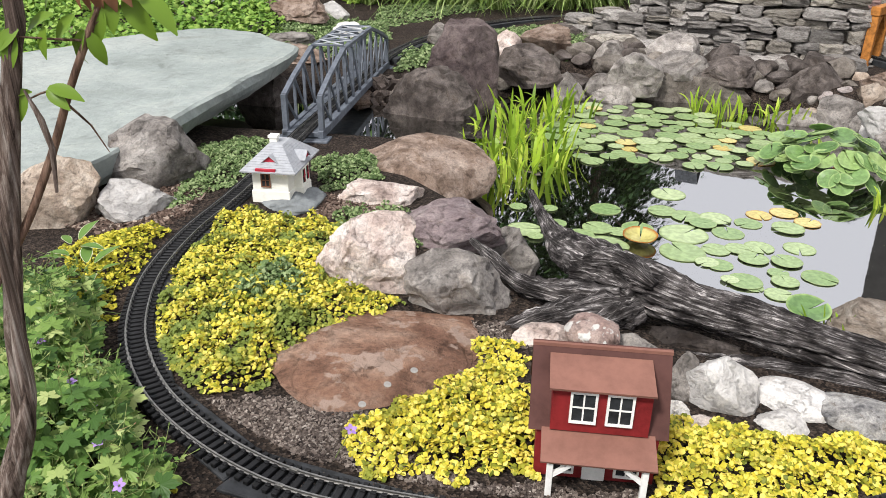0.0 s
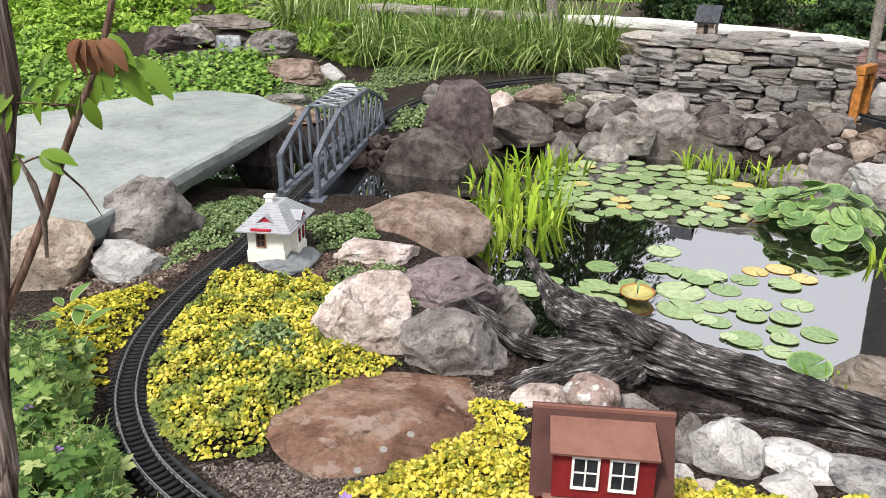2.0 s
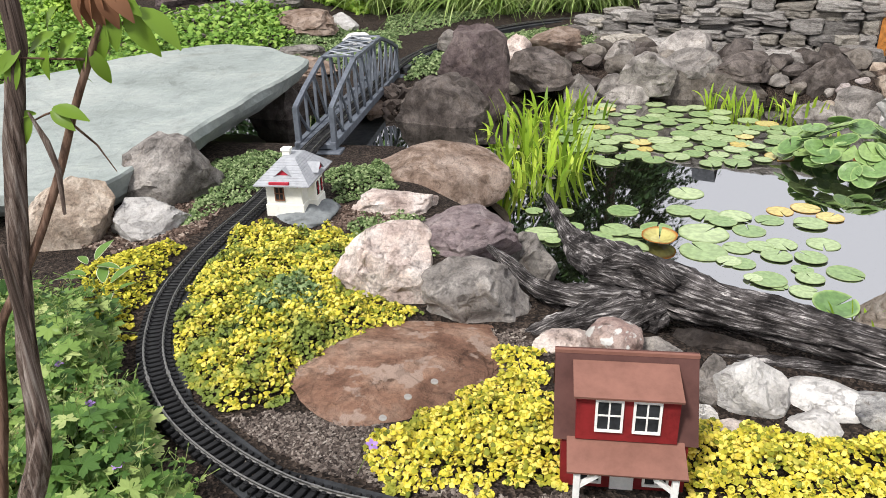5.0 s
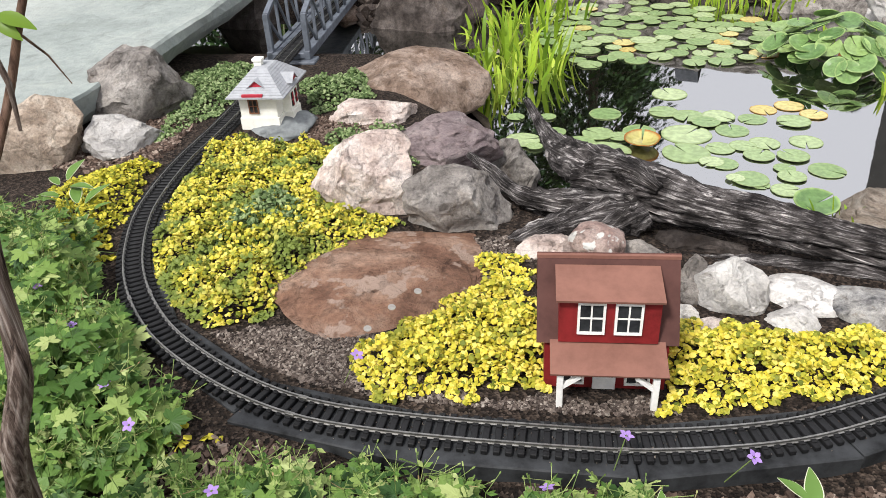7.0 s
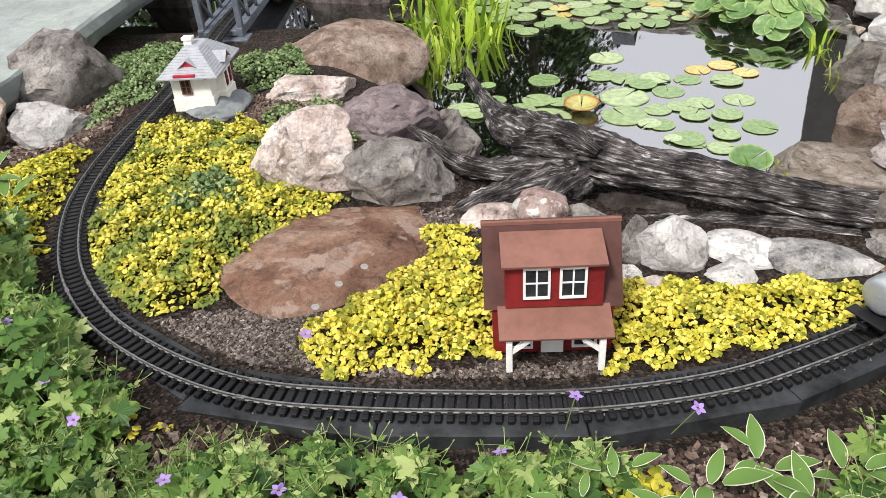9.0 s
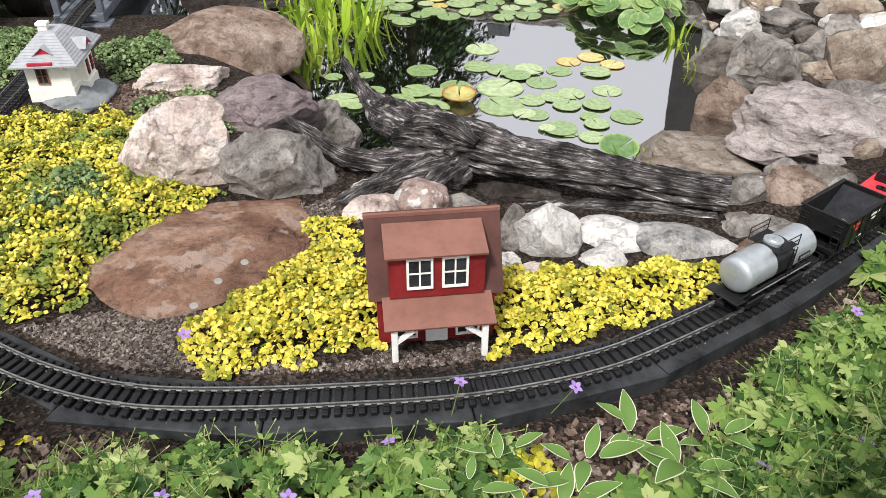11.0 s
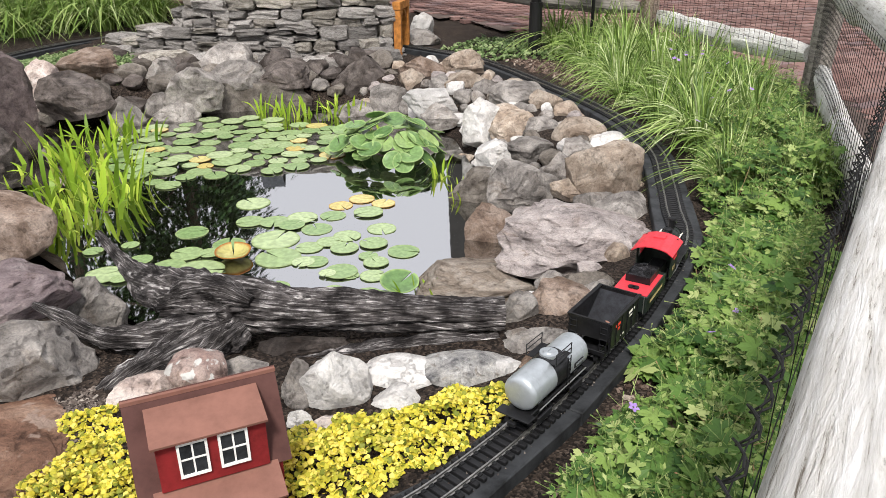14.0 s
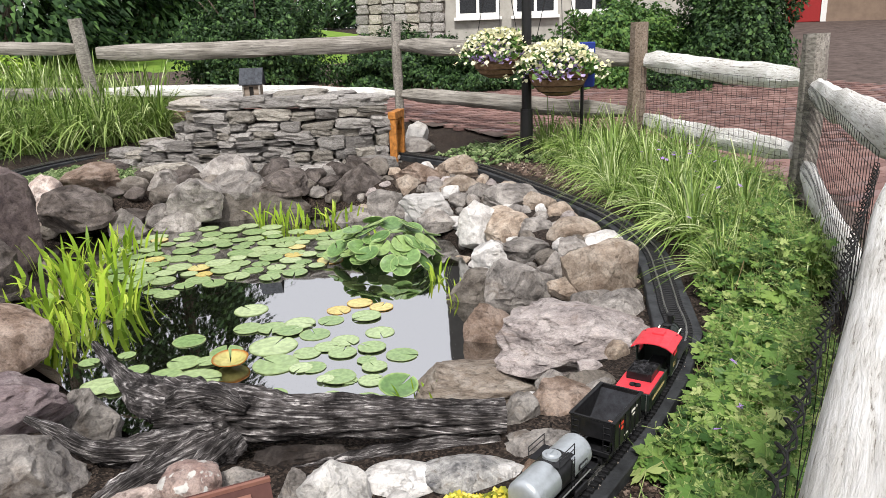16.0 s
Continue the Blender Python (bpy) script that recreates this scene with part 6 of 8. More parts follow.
for x, y, z, dx, dz, l in ((-0.452, 0.85, 0.858, -0.7, -0.5, 0.05), (-0.458, 0.85, 0.852, -0.3, -1, 0.055), (-0.43, 0.866, 0.858, -0.2, -1, 0.045), (-0.405, 0.88, 0.845, -0.1, -1, 0.045), (-0.39, 0.886, 0.85, 0.35, -0.9, 0.052), (-0.395, 0.886, 0.852, -0.5, -0.9, 0.05), (-0.462, 0.85, 0.79, -0.25, -1, 0.052), (-0.455, 0.855, 0.785, -0.9, 0.1, 0.035), (-0.44, 0.862, 0.787, 0.8, -0.45, 0.045), (-0.438, 0.862, 0.79, 0.9, -0.1, 0.055), (-0.35, 0.905, 0.89, 0.5, -0.75, 0.075), (-0.335, 0.91, 0.892, 0.8, -0.5, 0.08), (-0.362, 0.9, 0.895, 0.0, -1, 0.06), (-0.4, 0.88, 0.87, -0.6, -0.5, 0.05), (-0.375, 0.893, 0.88, -0.15, -1, 0.055), (-0.42, 0.87, 0.872, -0.9, -0.3, 0.05), (-0.41, 0.87, 0.9, -0.8, -0.6, 0.05), (-0.36, 0.9, 0.92, 0.7, -0.6, 0.06)):
    bm = bmesh.new()
    leaf_into(bm, Vector((x, y, z)), Vector((dx, rng.uniform(-0.5, 0.2), dz)), Vector((rng.uniform(-0.5, 0.5), -0.6, 0.8)), l * 0.78, l * 0.2, 0.3, 0.3)
    part("leaf", bm, SHRUB_LEAF, shrub).location.x = SLENDER_AT

DEAD_LEAF = leaf_material("dry_brown_leaf", [(0.0, (0.16, 0.07, 0.035)), (1.0, (0.26, 0.13, 0.07))], 0.7, 0.15)
for k in range(5):
    bm = bmesh.new()
    leaf_into(bm, Vector((-0.385 + 0.006 * k, 0.888, 0.915)), Vector((-0.5 + 0.25 * k, -0.2, -0.8 + 0.1 * k)), Vector((0.2 * k - 0.4, -0.8, 0.5)), 0.04, 0.012, 0.6, 0.5)
    part("dead_leaf", bm, DEAD_LEAF, shrub, "curled dry brown leaf").location.x = SLENDER_AT
bm = bmesh.new()
sweep(bm, [(-0.51, 0.845, 0.79), (-0.498, 0.845, 0.755), (-0.492, 0.845, 0.72), (-0.497, 0.844, 0.665)], [0.0015, 0.004, 0.0035, 0.002], 7, 0.4)
part("bark_strip", bm, BARK, shrub, "loose hanging strip of grey bark")

# ---- low plants ----
GOLD_LEAF = leaf_material("golden_yellow_leaf", [(0.0, (0.1, 0.13, 0.015)), (0.2, (0.34, 0.34, 0.035)), (0.55, (0.64, 0.53, 0.05)), (1.0, (0.86, 0.73, 0.17))], 0.5, 0.2, (9.0, (0.24, 0.26, 0.035), 0.56))
MIXED_LEAF = leaf_material("golden_and_green_leaf", [(0.0, (0.08, 0.12, 0.015)), (0.25, (0.3, 0.32, 0.035)), (0.6, (0.6, 0.51, 0.05)), (1.0, (0.84, 0.72, 0.17))], 0.5, 0.2, (8.0, (0.17, 0.22, 0.045), 0.5))
LIME_LEAF = leaf_material("lime_green_leaf", [(0.0, (0.1, 0.14, 0.012)), (0.4, (0.4, 0.38, 0.03)), (1.0, (0.74, 0.63, 0.08))], 0.5, 0.22)
DARK_LEAF = leaf_material("small_grey_green_leaf", [(0.0, (0.05, 0.09, 0.025)), (0.5, (0.14, 0.21, 0.075)), (1.0, (0.32, 0.39, 0.19))], 0.5, 0.2)
GERANIUM_LEAF = leaf_material("geranium_leaf", [(0.0, (0.03, 0.075, 0.018)), (0.45, (0.105, 0.2, 0.042)), (0.8, (0.21, 0.31, 0.075)), (1.0, (0.42, 0.48, 0.19))], 0.45, 0.25)
STEM_GREEN = leaf_material("pale_green_stem", [(0.0, (0.08, 0.14, 0.03)), (0.6, (0.17, 0.24, 0.07)), (0.92, (0.28, 0.33, 0.12)), (1.0, (0.3, 0.18, 0.1))], 0.6, 0.1)
REAR_LEAF = leaf_material("rear_bed_leaf", [(0.0, (0.08, 0.17, 0.025)), (0.5, (0.18, 0.32, 0.05)), (1.0, (0.32, 0.46, 0.1))], 0.5, 0.25)
GRASS_BLADE = leaf_material("striped_grass_blade", [(0.0, (0.07, 0.13, 0.025)), (0.5, (0.2, 0.3, 0.065)), (0.8, (0.42, 0.52, 0.19)), (1.0, (0.6, 0.65, 0.38))], 0.45, 0.25)
REED_BLADE = leaf_material("bright_reed_blade", [(0.0, (0.14, 0.25, 0.02)), (0.5, (0.3, 0.44, 0.035)), (1.0, (0.5, 0.6, 0.09))], 0.4, 0.35)
PETAL = leaf_material("violet_petal", [(0.0, (0.3, 0.17, 0.52)), (1.0, (0.46, 0.3, 0.68))], 0.6, 0.3)


def scatter(poly, count, rng, margin=0.0):
    xs, ys = [p[0] for p in poly], [p[1] for p in poly]
    out = []
    while len(out) < count:
        x, y = rng.uniform(min(xs) - 0.05, max(xs) + 0.05), rng.uniform(min(ys) - 0.05, max(ys) + 0.05)
        d = ring_distance(x, y, poly) + 0.06 * noise.noise(Vector((x * 9, y * 9, 3))) + 0.03 * noise.noise(Vector((x * 25, y * 25, 8)))
        if d < margin:
            out.append((x, y, d))
    return out


def disc_leaf(verts, faces, c, n, r, rng, sides=6):
    n = n.normalized()
    a = n.orthogonal().normalized()
    b = n.cross(a)
    base = len(verts)
    t0 = rng.uniform(0, 6.28)
    for k in range(sides):
        t = t0 + 2 * math.pi * k / sides
        rr = r * rng.uniform(0.88, 1.1)
        verts.append(c + a * (math.cos(t) * rr) + b * (math.sin(t) * rr) + n * (r * 0.18 * (1 if k % 2 else -0.6)))
    faces.append(tuple(range(base, base + sides)))


def leaf_mat(name, poly, density, size, height, material, label, seed, lump=0.03, keep_off_track=True):
    """A creeping mat of small round leaves over the soil."""
    rng = random.Random(seed)
    p = np.array(poly)
    q = np.roll(p, -1, axis=0)
    area = abs((p[:, 0] * q[:, 1] - q[:, 0] * p[:, 1]).sum()) / 2
    verts, faces = [], []
    for x, y, d in scatter(poly, int(area * density), rng):
        track_d = math.sqrt(((LINE_XY - (x, y)) ** 2).sum(1).min())
        if keep_off_track and track_d < 0.05:
            continue
        bulge = min(1, max(0.1, -d / 0.07))
        hill = height * bulge * (0.7 + 0.8 * noise.noise(Vector((x * 13, y * 13, seed)))) + lump * max(0, noise.noise(Vector((x * 28, y * 28, seed + 4)))) * bulge
        z = ground_z(x, y) + 0.004 + hill * rng.uniform(0.28, 1.0) ** 0.6
        s = size * rng.uniform(0.7, 1.25)
        n = Vector((rng.gauss(0, 0.6), rng.gauss(0, 0.6) - 0.2, 1))
        disc_leaf(verts, faces, Vector((x, y, z)), n, s, rng)
    ob = data_ob(name, verts, faces, material)
    return tagged(ob, label, "groundcover", kind="stuff")


YEL = "golden yellow creeping groundcover with small round leaves"
leaf_mat("golden_groundcover", [(-1.28, 2.16), (-1.18, 2.3), (-0.99, 2.27), (-0.96, 1.97), (-0.95, 1.73), (-0.9, 1.56), (-1.15, 1.7)], 20000, 0.006, 0.05, LIME_LEAF, YEL, 1)
leaf_mat("golden_groundcover", [(-0.83, 2.41), (-0.6, 2.47), (-0.42, 2.45), (-0.38, 2.0), (-0.16, 1.83), (-0.3, 1.72), (-0.4, 1.6), (-0.44, 1.38), (-0.58, 1.35), (-0.755, 1.55), (-0.845, 1.77), (-0.87, 2.1)], 27000, 0.006, 0.06, MIXED_LEAF, YEL, 2, 0.045)
leaf_mat("grey_green_groundcover", [(-0.67, 1.71), (-0.67, 1.86), (-0.6, 1.97), (-0.49, 1.95), (-0.43, 1.8), (-0.48, 1.72), (-0.56, 1.67)], 22000, 0.0066, 0.085, DARK_LEAF, "small grey-green leaves among the golden groundcover", 15, 0.05)
leaf_mat("golden_groundcover", [(-0.24, 1.26), (-0.08, 1.45), (0.06, 1.55), (0.2, 1.5), (0.19, 1.2), (0.1, 1.12), (0.0, 1.11), (-0.22, 1.17)], 29000, 0.006, 0.065, GOLD_LEAF, YEL, 3, 0.04)
leaf_mat("golden_groundcover", [(0.04, 1.66), (0.15, 1.7), (0.18, 1.5), (0.07, 1.54)], 27000, 0.006, 0.05, GOLD_LEAF, YEL, 4)
leaf_mat("golden_groundcover", [(0.38, 1.34), (0.56, 1.36), (0.7, 1.33), (0.86, 1.29), (0.97, 1.2), (0.85, 1.13), (0.7, 1.1), (0.5, 1.08), (0.36, 1.07)], 29000, 0.006, 0.06, GOLD_LEAF, YEL, 5, 0.04)
leaf_mat("golden_groundcover", [(0.15, 0.86), (0.4, 0.86), (0.4, 0.72), (0.2, 0.72)], 9000, 0.008, 0.03, LIME_LEAF, YEL, 6)
leaf_mat("golden_groundcover", [(-0.75, 1.2), (-0.55, 1.1), (-0.45, 1.03), (-0.6, 0.98), (-0.8, 1.1)], 6000, 0.008, 0.03, LIME_LEAF, YEL, 7)
GRN = "dense mat of small grey-green creeping leaves"
leaf_mat("green_groundcover", [(-1.22, 3.31), (-0.96, 3.48), (-0.86, 3.34), (-0.88, 2.79), (-0.97, 2.6), (-1.08, 2.5)], 19000, 0.0062, 0.045, DARK_LEAF, GRN, 11)
leaf_mat("green_groundcover", [(-0.66, 3.05), (-0.44, 3.28), (-0.33, 2.95), (-0.42, 2.78), (-0.55, 2.74)], 20000, 0.0066, 0.06, DARK_LEAF, GRN, 12, 0.05)
leaf_mat("green_groundcover", [(-0.46, 2.5), (-0.18, 2.55), (-0.13, 2.27), (-0.2, 2.15), (-0.4, 2.33)], 22000, 0.0058, 0.07, DARK_LEAF, GRN, 13, 0.05)
leaf_mat("green_groundcover", [(-0.66, 1.92), (-0.52, 1.98), (-0.38, 1.9), (-0.4, 1.77), (-0.58, 1.7)], 18000, 0.0064, 0.085, DARK_LEAF, GRN, 14, 0.04)
leaf_mat("green_groundcover", [(-1.6, 7.0), (-0.75, 7.2), (-0.62, 6.3), (-0.85, 5.6), (-1.3, 5.3), (-1.6, 5.8)], 5200, 0.011, 0.05, DARK_LEAF, GRN, 15, 0.05)
leaf_mat("green_groundcover", [(-0.45, 6.3), (0.3, 6.95), (0.9, 7.3), (1.1, 6.6), (0.77, 5.68), (0.15, 5.8), (-0.3, 5.4)], 6500, 0.009, 0.035, DARK_LEAF, GRN, 16)
leaf_mat("green_groundcover", [(-0.52, 5.5), (-0.2, 5.9), (0.0, 5.4), (-0.2, 5.1), (-0.45, 5.05)], 8000, 0.01, 0.08, DARK_LEAF, GRN, 17, 0.06)
leaf_mat("green_groundcover", [(-0.8, 6.9), (0.2, 7.9), (1.2, 8.2), (0.2, 8.6), (-0.9, 7.8)], 4200, 0.011, 0.04, DARK_LEAF, GRN, 18)
leaf_mat("rear_groundcover", [(-4.2, 5.0), (-2.6, 4.9), (-1.75, 5.2), (-1.5, 6.0), (-1.6, 7.2), (-2.8, 6.4), (-4.0, 7.4)], 1500, 0.022, 0.16, REAR_LEAF, "leafy bright green planting behind the slab", 21, 0.08)
leaf_mat("green_groundcover", [(3.3, 5.6), (3.9, 5.9), (4.4, 5.2), (4.0, 4.6), (3.4, 4.9)], 1200, 0.016, 0.05, DARK_LEAF, GRN, 19)


def lobed_leaf(verts, faces, c, way, n, r, rng):
    """A palmate leaf with five toothed lobes."""
    n = n.normalized()
    way = (way - n * way.dot(n)).normalized()
    side = n.cross(way)
    base = len(verts)
    verts.append(c)
    k = 0
    for lobe in range(5):
        mid = (lobe - 2) * 0.98
        for da, rr in ((-0.49, 0.56), (-0.32, 0.84), (-0.2, 0.82), (0.0, 1.08), (0.2, 0.82), (0.32, 0.84), (0.49, 0.56)):
            a = mid + da
            q = r * rr * (1 - 0.08 * abs(lobe - 2))
            verts.append(c + way * (math.cos(a) * q) + side * (math.sin(a) * q) - n * (q * 0.12 * rr))
            k += 1
    for i in range(1, k):
        faces.append((base, base + i, base + i + 1))


def thin_stem(verts, faces, a, b, r):
    way = (b - a).normalized()
    s = way.orthogonal().normalized()
    t = way.cross(s)
    base = len(verts)
    for p in (a, b):
        for k in range(3):
            an = 2.094 * k
            verts.append(p + s * (math.cos(an) * r) + t * (math.sin(an) * r))
    for k in range(3):
        faces.append((base + k, base + (k + 1) % 3, base + 3 + (k + 1) % 3, base + 3 + k))


def geranium_bed(poly, count, lo, hi, size, seed, label, twigs=0.5):
    rng = random.Random(seed)
    lv, lf, sv, sf = [], [], [], []
    for x, y, d in scatter(poly, count, rng):
        if math.sqrt(((LINE_XY - (x, y)) ** 2).sum(1).min()) < 0.052:
            continue
        g = ground_z(x, y)
        top = (lo + (hi - lo) * (0.5 + 0.6 * noise.noise(Vector((x * 5, y * 5, seed))))) * min(1, max(0.35, -d / 0.09))
        z = g + top * rng.uniform(0.35, 1.0)
        c = Vector((x, y, z))
        root = Vector((x + rng.gauss(0, 0.03), y + rng.gauss(0, 0.03), g))
        away = Vector((c.x - root.x, c.y - root.y, 0.02))
        r = size * rng.choice((rng.uniform(0.45, 0.8), rng.uniform(0.8, 1.2)))
        lobed_leaf(lv, lf, c, away + Vector((rng.gauss(0, 0.03), rng.gauss(0, 0.03), 0)), Vector((rng.gauss(0, 0.3), rng.gauss(0, 0.3) - 0.25, 1)), r, rng)
        if rng.random() < 0.55:
            thin_stem(sv, sf, root, c, 0.0011)
        if rng.random() < twigs:
            # flower stalks with buds
            p = c + Vector((rng.gauss(0, 0.012), rng.gauss(0, 0.012), rng.uniform(0.015, 0.06)))
            thin_stem(sv, sf, c - Vector((0, 0, 0.02)), p, 0.0007)
            for j in range(rng.choice((2, 3, 3, 4))):
                q = p + Vector((rng.gauss(0, 0.018), rng.gauss(0, 0.018), rng.uniform(0.002, 0.025)))
                thin_stem(sv, sf, p, q, 0.0006)
                thin_stem(sv, sf, q, q + (q - p).normalized() * rng.uniform(0.004, 0.008), 0.0015)
            for j in range(rng.choice((1, 3, 5))):
                base = len(lv)
                dvec = Vector((rng.gauss(0, 1), rng.gauss(0, 1), rng.gauss(0.1, 0.4))).normalized()
                s2 = dvec.orthogonal().normalized() * 0.004
                lv += [p, p + dvec * 0.008 + s2, p + dvec * 0.018, p + dvec * 0.008 - s2]
                lf.append((base, base + 1, base + 2, base + 3))
    bed = thing("geranium_bed", Matrix(), label, "flower bed", kind="stuff")
    for name, v, f, m in (("leaves", lv, lf, GERANIUM_LEAF), ("stems", sv, sf, STEM_GREEN)):
        ob = tagged(data_ob(name, v, f, m), kind="stuff")
        ob.parent = bed
    return bed


GER = "hardy geranium foliage with lobed leaves and seed heads"
geranium_bed([(-1.35, 1.95), (-1.0, 1.8), (-0.9, 1.58), (-0.78, 1.37), (-0.64, 1.19), (-0.52, 1.06), (-0.62, 0.95), (-0.9, 0.9), (-1.5, 1.4)], 2000, 0.09, 0.22, 0.034, 31, GER, 0.3)
geranium_bed([(-0.5, 0.88), (-0.3, 0.97), (-0.1, 0.95), (0.1, 0.9), (0.32, 0.86), (0.3, 0.7), (0.2, 0.5), (-0.4, 0.55)], 950, 0.045, 0.15, 0.03, 32, GER, 0.3)
geranium_bed([(0.3, 0.7), (0.62, 0.7), (0.72, 0.84), (1.0, 1.0), (1.3, 1.1), (1.45, 0.85), (1.2, 0.6), (0.4, 0.45)], 1050, 0.05, 0.14, 0.036, 33, GER, 0.3)
geranium_bed([(1.28, 1.15), (1.6, 1.3), (2.05, 1.6), (2.2, 1.75), (2.5, 1.55), (2.1, 1.22), (1.7, 0.99), (1.4, 0.85)], 1300, 0.07, 0.19, 0.046, 34, GER, 0.35)
geranium_bed([(2.2, 1.8), (2.6, 2.2), (3.0, 2.5), (3.6, 3.1), (4.3, 4.0), (4.4, 3.5), (3.92, 2.68), (2.75, 1.55)], 2600, 0.1, 0.28, 0.034, 35, GER, 0.6)
geranium_bed([(0.7, 0.49), (1.2, 0.74), (1.7, 1.0), (2.3, 1.32), (2.35, 1.48), (1.7, 1.17), (1.2, 0.92), (0.75, 0.62)], 900, 0.12, 0.28, 0.036, 37, GER, 0.5)
geranium_bed([(-0.75, 1.08), (-0.5, 1.0), (-0.4, 0.9), (-0.5, 0.65), (-0.8, 0.7), (-1.0, 0.9)], 420, 0.04, 0.1, 0.03, 36, GER, 0.3)


def flower(x, y, z):
    t = thing("geranium_flower", pose(x, y, z, random.uniform(-25, 25), random.uniform(-25, 25), random.uniform(0, 360)), "violet geranium flower on a thin stalk", "flower", "violet flowers")
    bm = bmesh.new()
    for k in range(5):
        a = 2 * math.pi * k / 5
        leaf_into(bm, Vector((0.002 * math.cos(a), 0.002 * math.sin(a), 0)), Vector((math.cos(a), math.sin(a), 0.25)), Vector((0, 0, 1)), 0.0115, 0.0052, 0.1, 0.1, 3)
    part("petals", bm, PETAL, t)
    bm = bmesh.new()
    tube(bm, (0, 0, 0.001), (0.003, 0.002, -0.1), 0.0009, sides=5)
    part("stalk", bm, STEM_GREEN, t)


random.seed(11)
for x, y in ((-0.4, 0.84), (-0.22, 0.8), (-0.04, 0.76), (-0.2, 1.13), (0.45, 0.88), (0.67, 0.66), (0.26, 0.93), (0.12, 0.83), (0.86, 0.67), (-0.72, 1.18), (-0.66, 1.08), (-0.8, 1.26), (-0.58, 0.98), (-0.95, 1.42), (1.42, 1.08), (1.56, 1.12), (1.75, 1.3), (1.66, 1.04), (1.05, 0.95)):
    flower(x, y, ground_z(x, y) + 0.115)
for k in range(26):
    u = random.uniform(0.05, 1)
    x, y = 2.35 + 1.9 * u + random.uniform(-0.25, 0.1), 1.8 + 1.75 * u + random.uniform(-0.15, 0.35)
    flower(x, y, ground_z(x, y) + 0.3)


def blade(verts, faces, root, way, length, width, bend, segs=6, stiff=0.0):
    flat = Vector((way.x, way.y, 0))
    flat = flat.normalized() if flat.length > 1e-4 else Vector((1, 0, 0))
    side = Vector((-flat.y, flat.x, 0))
    base = len(verts)
    for k in range(segs + 1):
        u = k / segs
        c = root + Vector((0, 0, 1)) * (length * (u - bend * u ** 2.4)) + flat * (length * (0.12 * u + (bend * 0.95) * u ** 1.9))
        w = width * (1 - u) ** 0.6 * (0.55 + 0.9 * u) if stiff == 0 else width * math.sin(math.pi * (0.12 + 0.88 * u)) ** 0.7
        verts.append(c + side * w)
        verts.append(c - side * w + Vector((0, 0, w * 0.5)))
    for k in range(segs):
        a = base + 2 * k
        faces.append((a, a + 1, a + 3, a + 2))


def clump(name, seed, blades, length, width, bend, spread, material, label, category, group, stiff=0.0):
    rng = random.Random(seed)
    v, f = [], []
    for k in range(blades):
        a = rng.uniform(0, 6.283)
        r = spread * math.sqrt(rng.random())
        root = Vector((math.cos(a) * r, math.sin(a) * r, 0))
        a += rng.gauss(0, 0.6)
        blade(v, f, root, Vector((math.cos(a), math.sin(a), 0)), length * rng.uniform(0.55, 1.1), width * rng.uniform(0.7, 1.2), bend * rng.uniform(0.1, 1.6), 7, stiff)
    ob = data_ob(name, v, f, material)
    return tagged(ob, label, category, group)


tufts = [clump("ornamental_grass", 70 + k, 170, 0.36, 0.0044, 0.68, 0.05, GRASS_BLADE, "arching clump of green and cream striped grass", "ornamental grass", "grass clumps") for k in range(3)]
rng = random.Random(9)
spots = []
for k in range(400):
    u = rng.random()
    x, y = 2.45 + 1.75 * u + rng.uniform(-0.1, 0.75), 1.95 + 2.9 * u + rng.uniform(-0.3, 0.3)
    if math.sqrt(((LINE_XY - (x, y)) ** 2).sum(1).min()) > 0.2 and x > np.interp(y, [1.8, 2.6, 3.3, 4.5, 5.5], [2.2, 2.8, 3.1, 3.3, 3.4]) and x < np.interp(y, [1.5, 2.8, 4.6, 5.5], [2.6, 4.1, 4.55, 4.5]) and all((x - a) ** 2 + (y - b) ** 2 > 0.045 for a, b in spots):
        spots.append((x, y))
for k in range(500):
    x, y = rng.uniform(-1.9, 1.6), rng.uniform(7.95, 9.6)
    if y - 0.25 * abs(x) > 7.6 and math.sqrt(((LINE_XY - (x, y)) ** 2).sum(1).min()) > 0.22 and all((x - a) ** 2 + (y - b) ** 2 > 0.06 for a, b in spots):
        spots.append((x, y))
used = set()
for i, (x, y) in enumerate(spots):
    k = i % 3
    back = 2.1 if y > 7.5 else (1.1 if y < 4.2 else 1.3)
    m = pose(x, y, ground_z(x, y) - 0.01, 0, 0, rng.uniform(0, 360))
    if k in used:
        ob = copy_thing(tufts[k], m)
    else:
        ob, _ = tufts[k], used.add(k)
        ob.matrix_world = m
    s = back * rng.uniform(0.8, 1.25)
    ob.scale = (s, s, s)

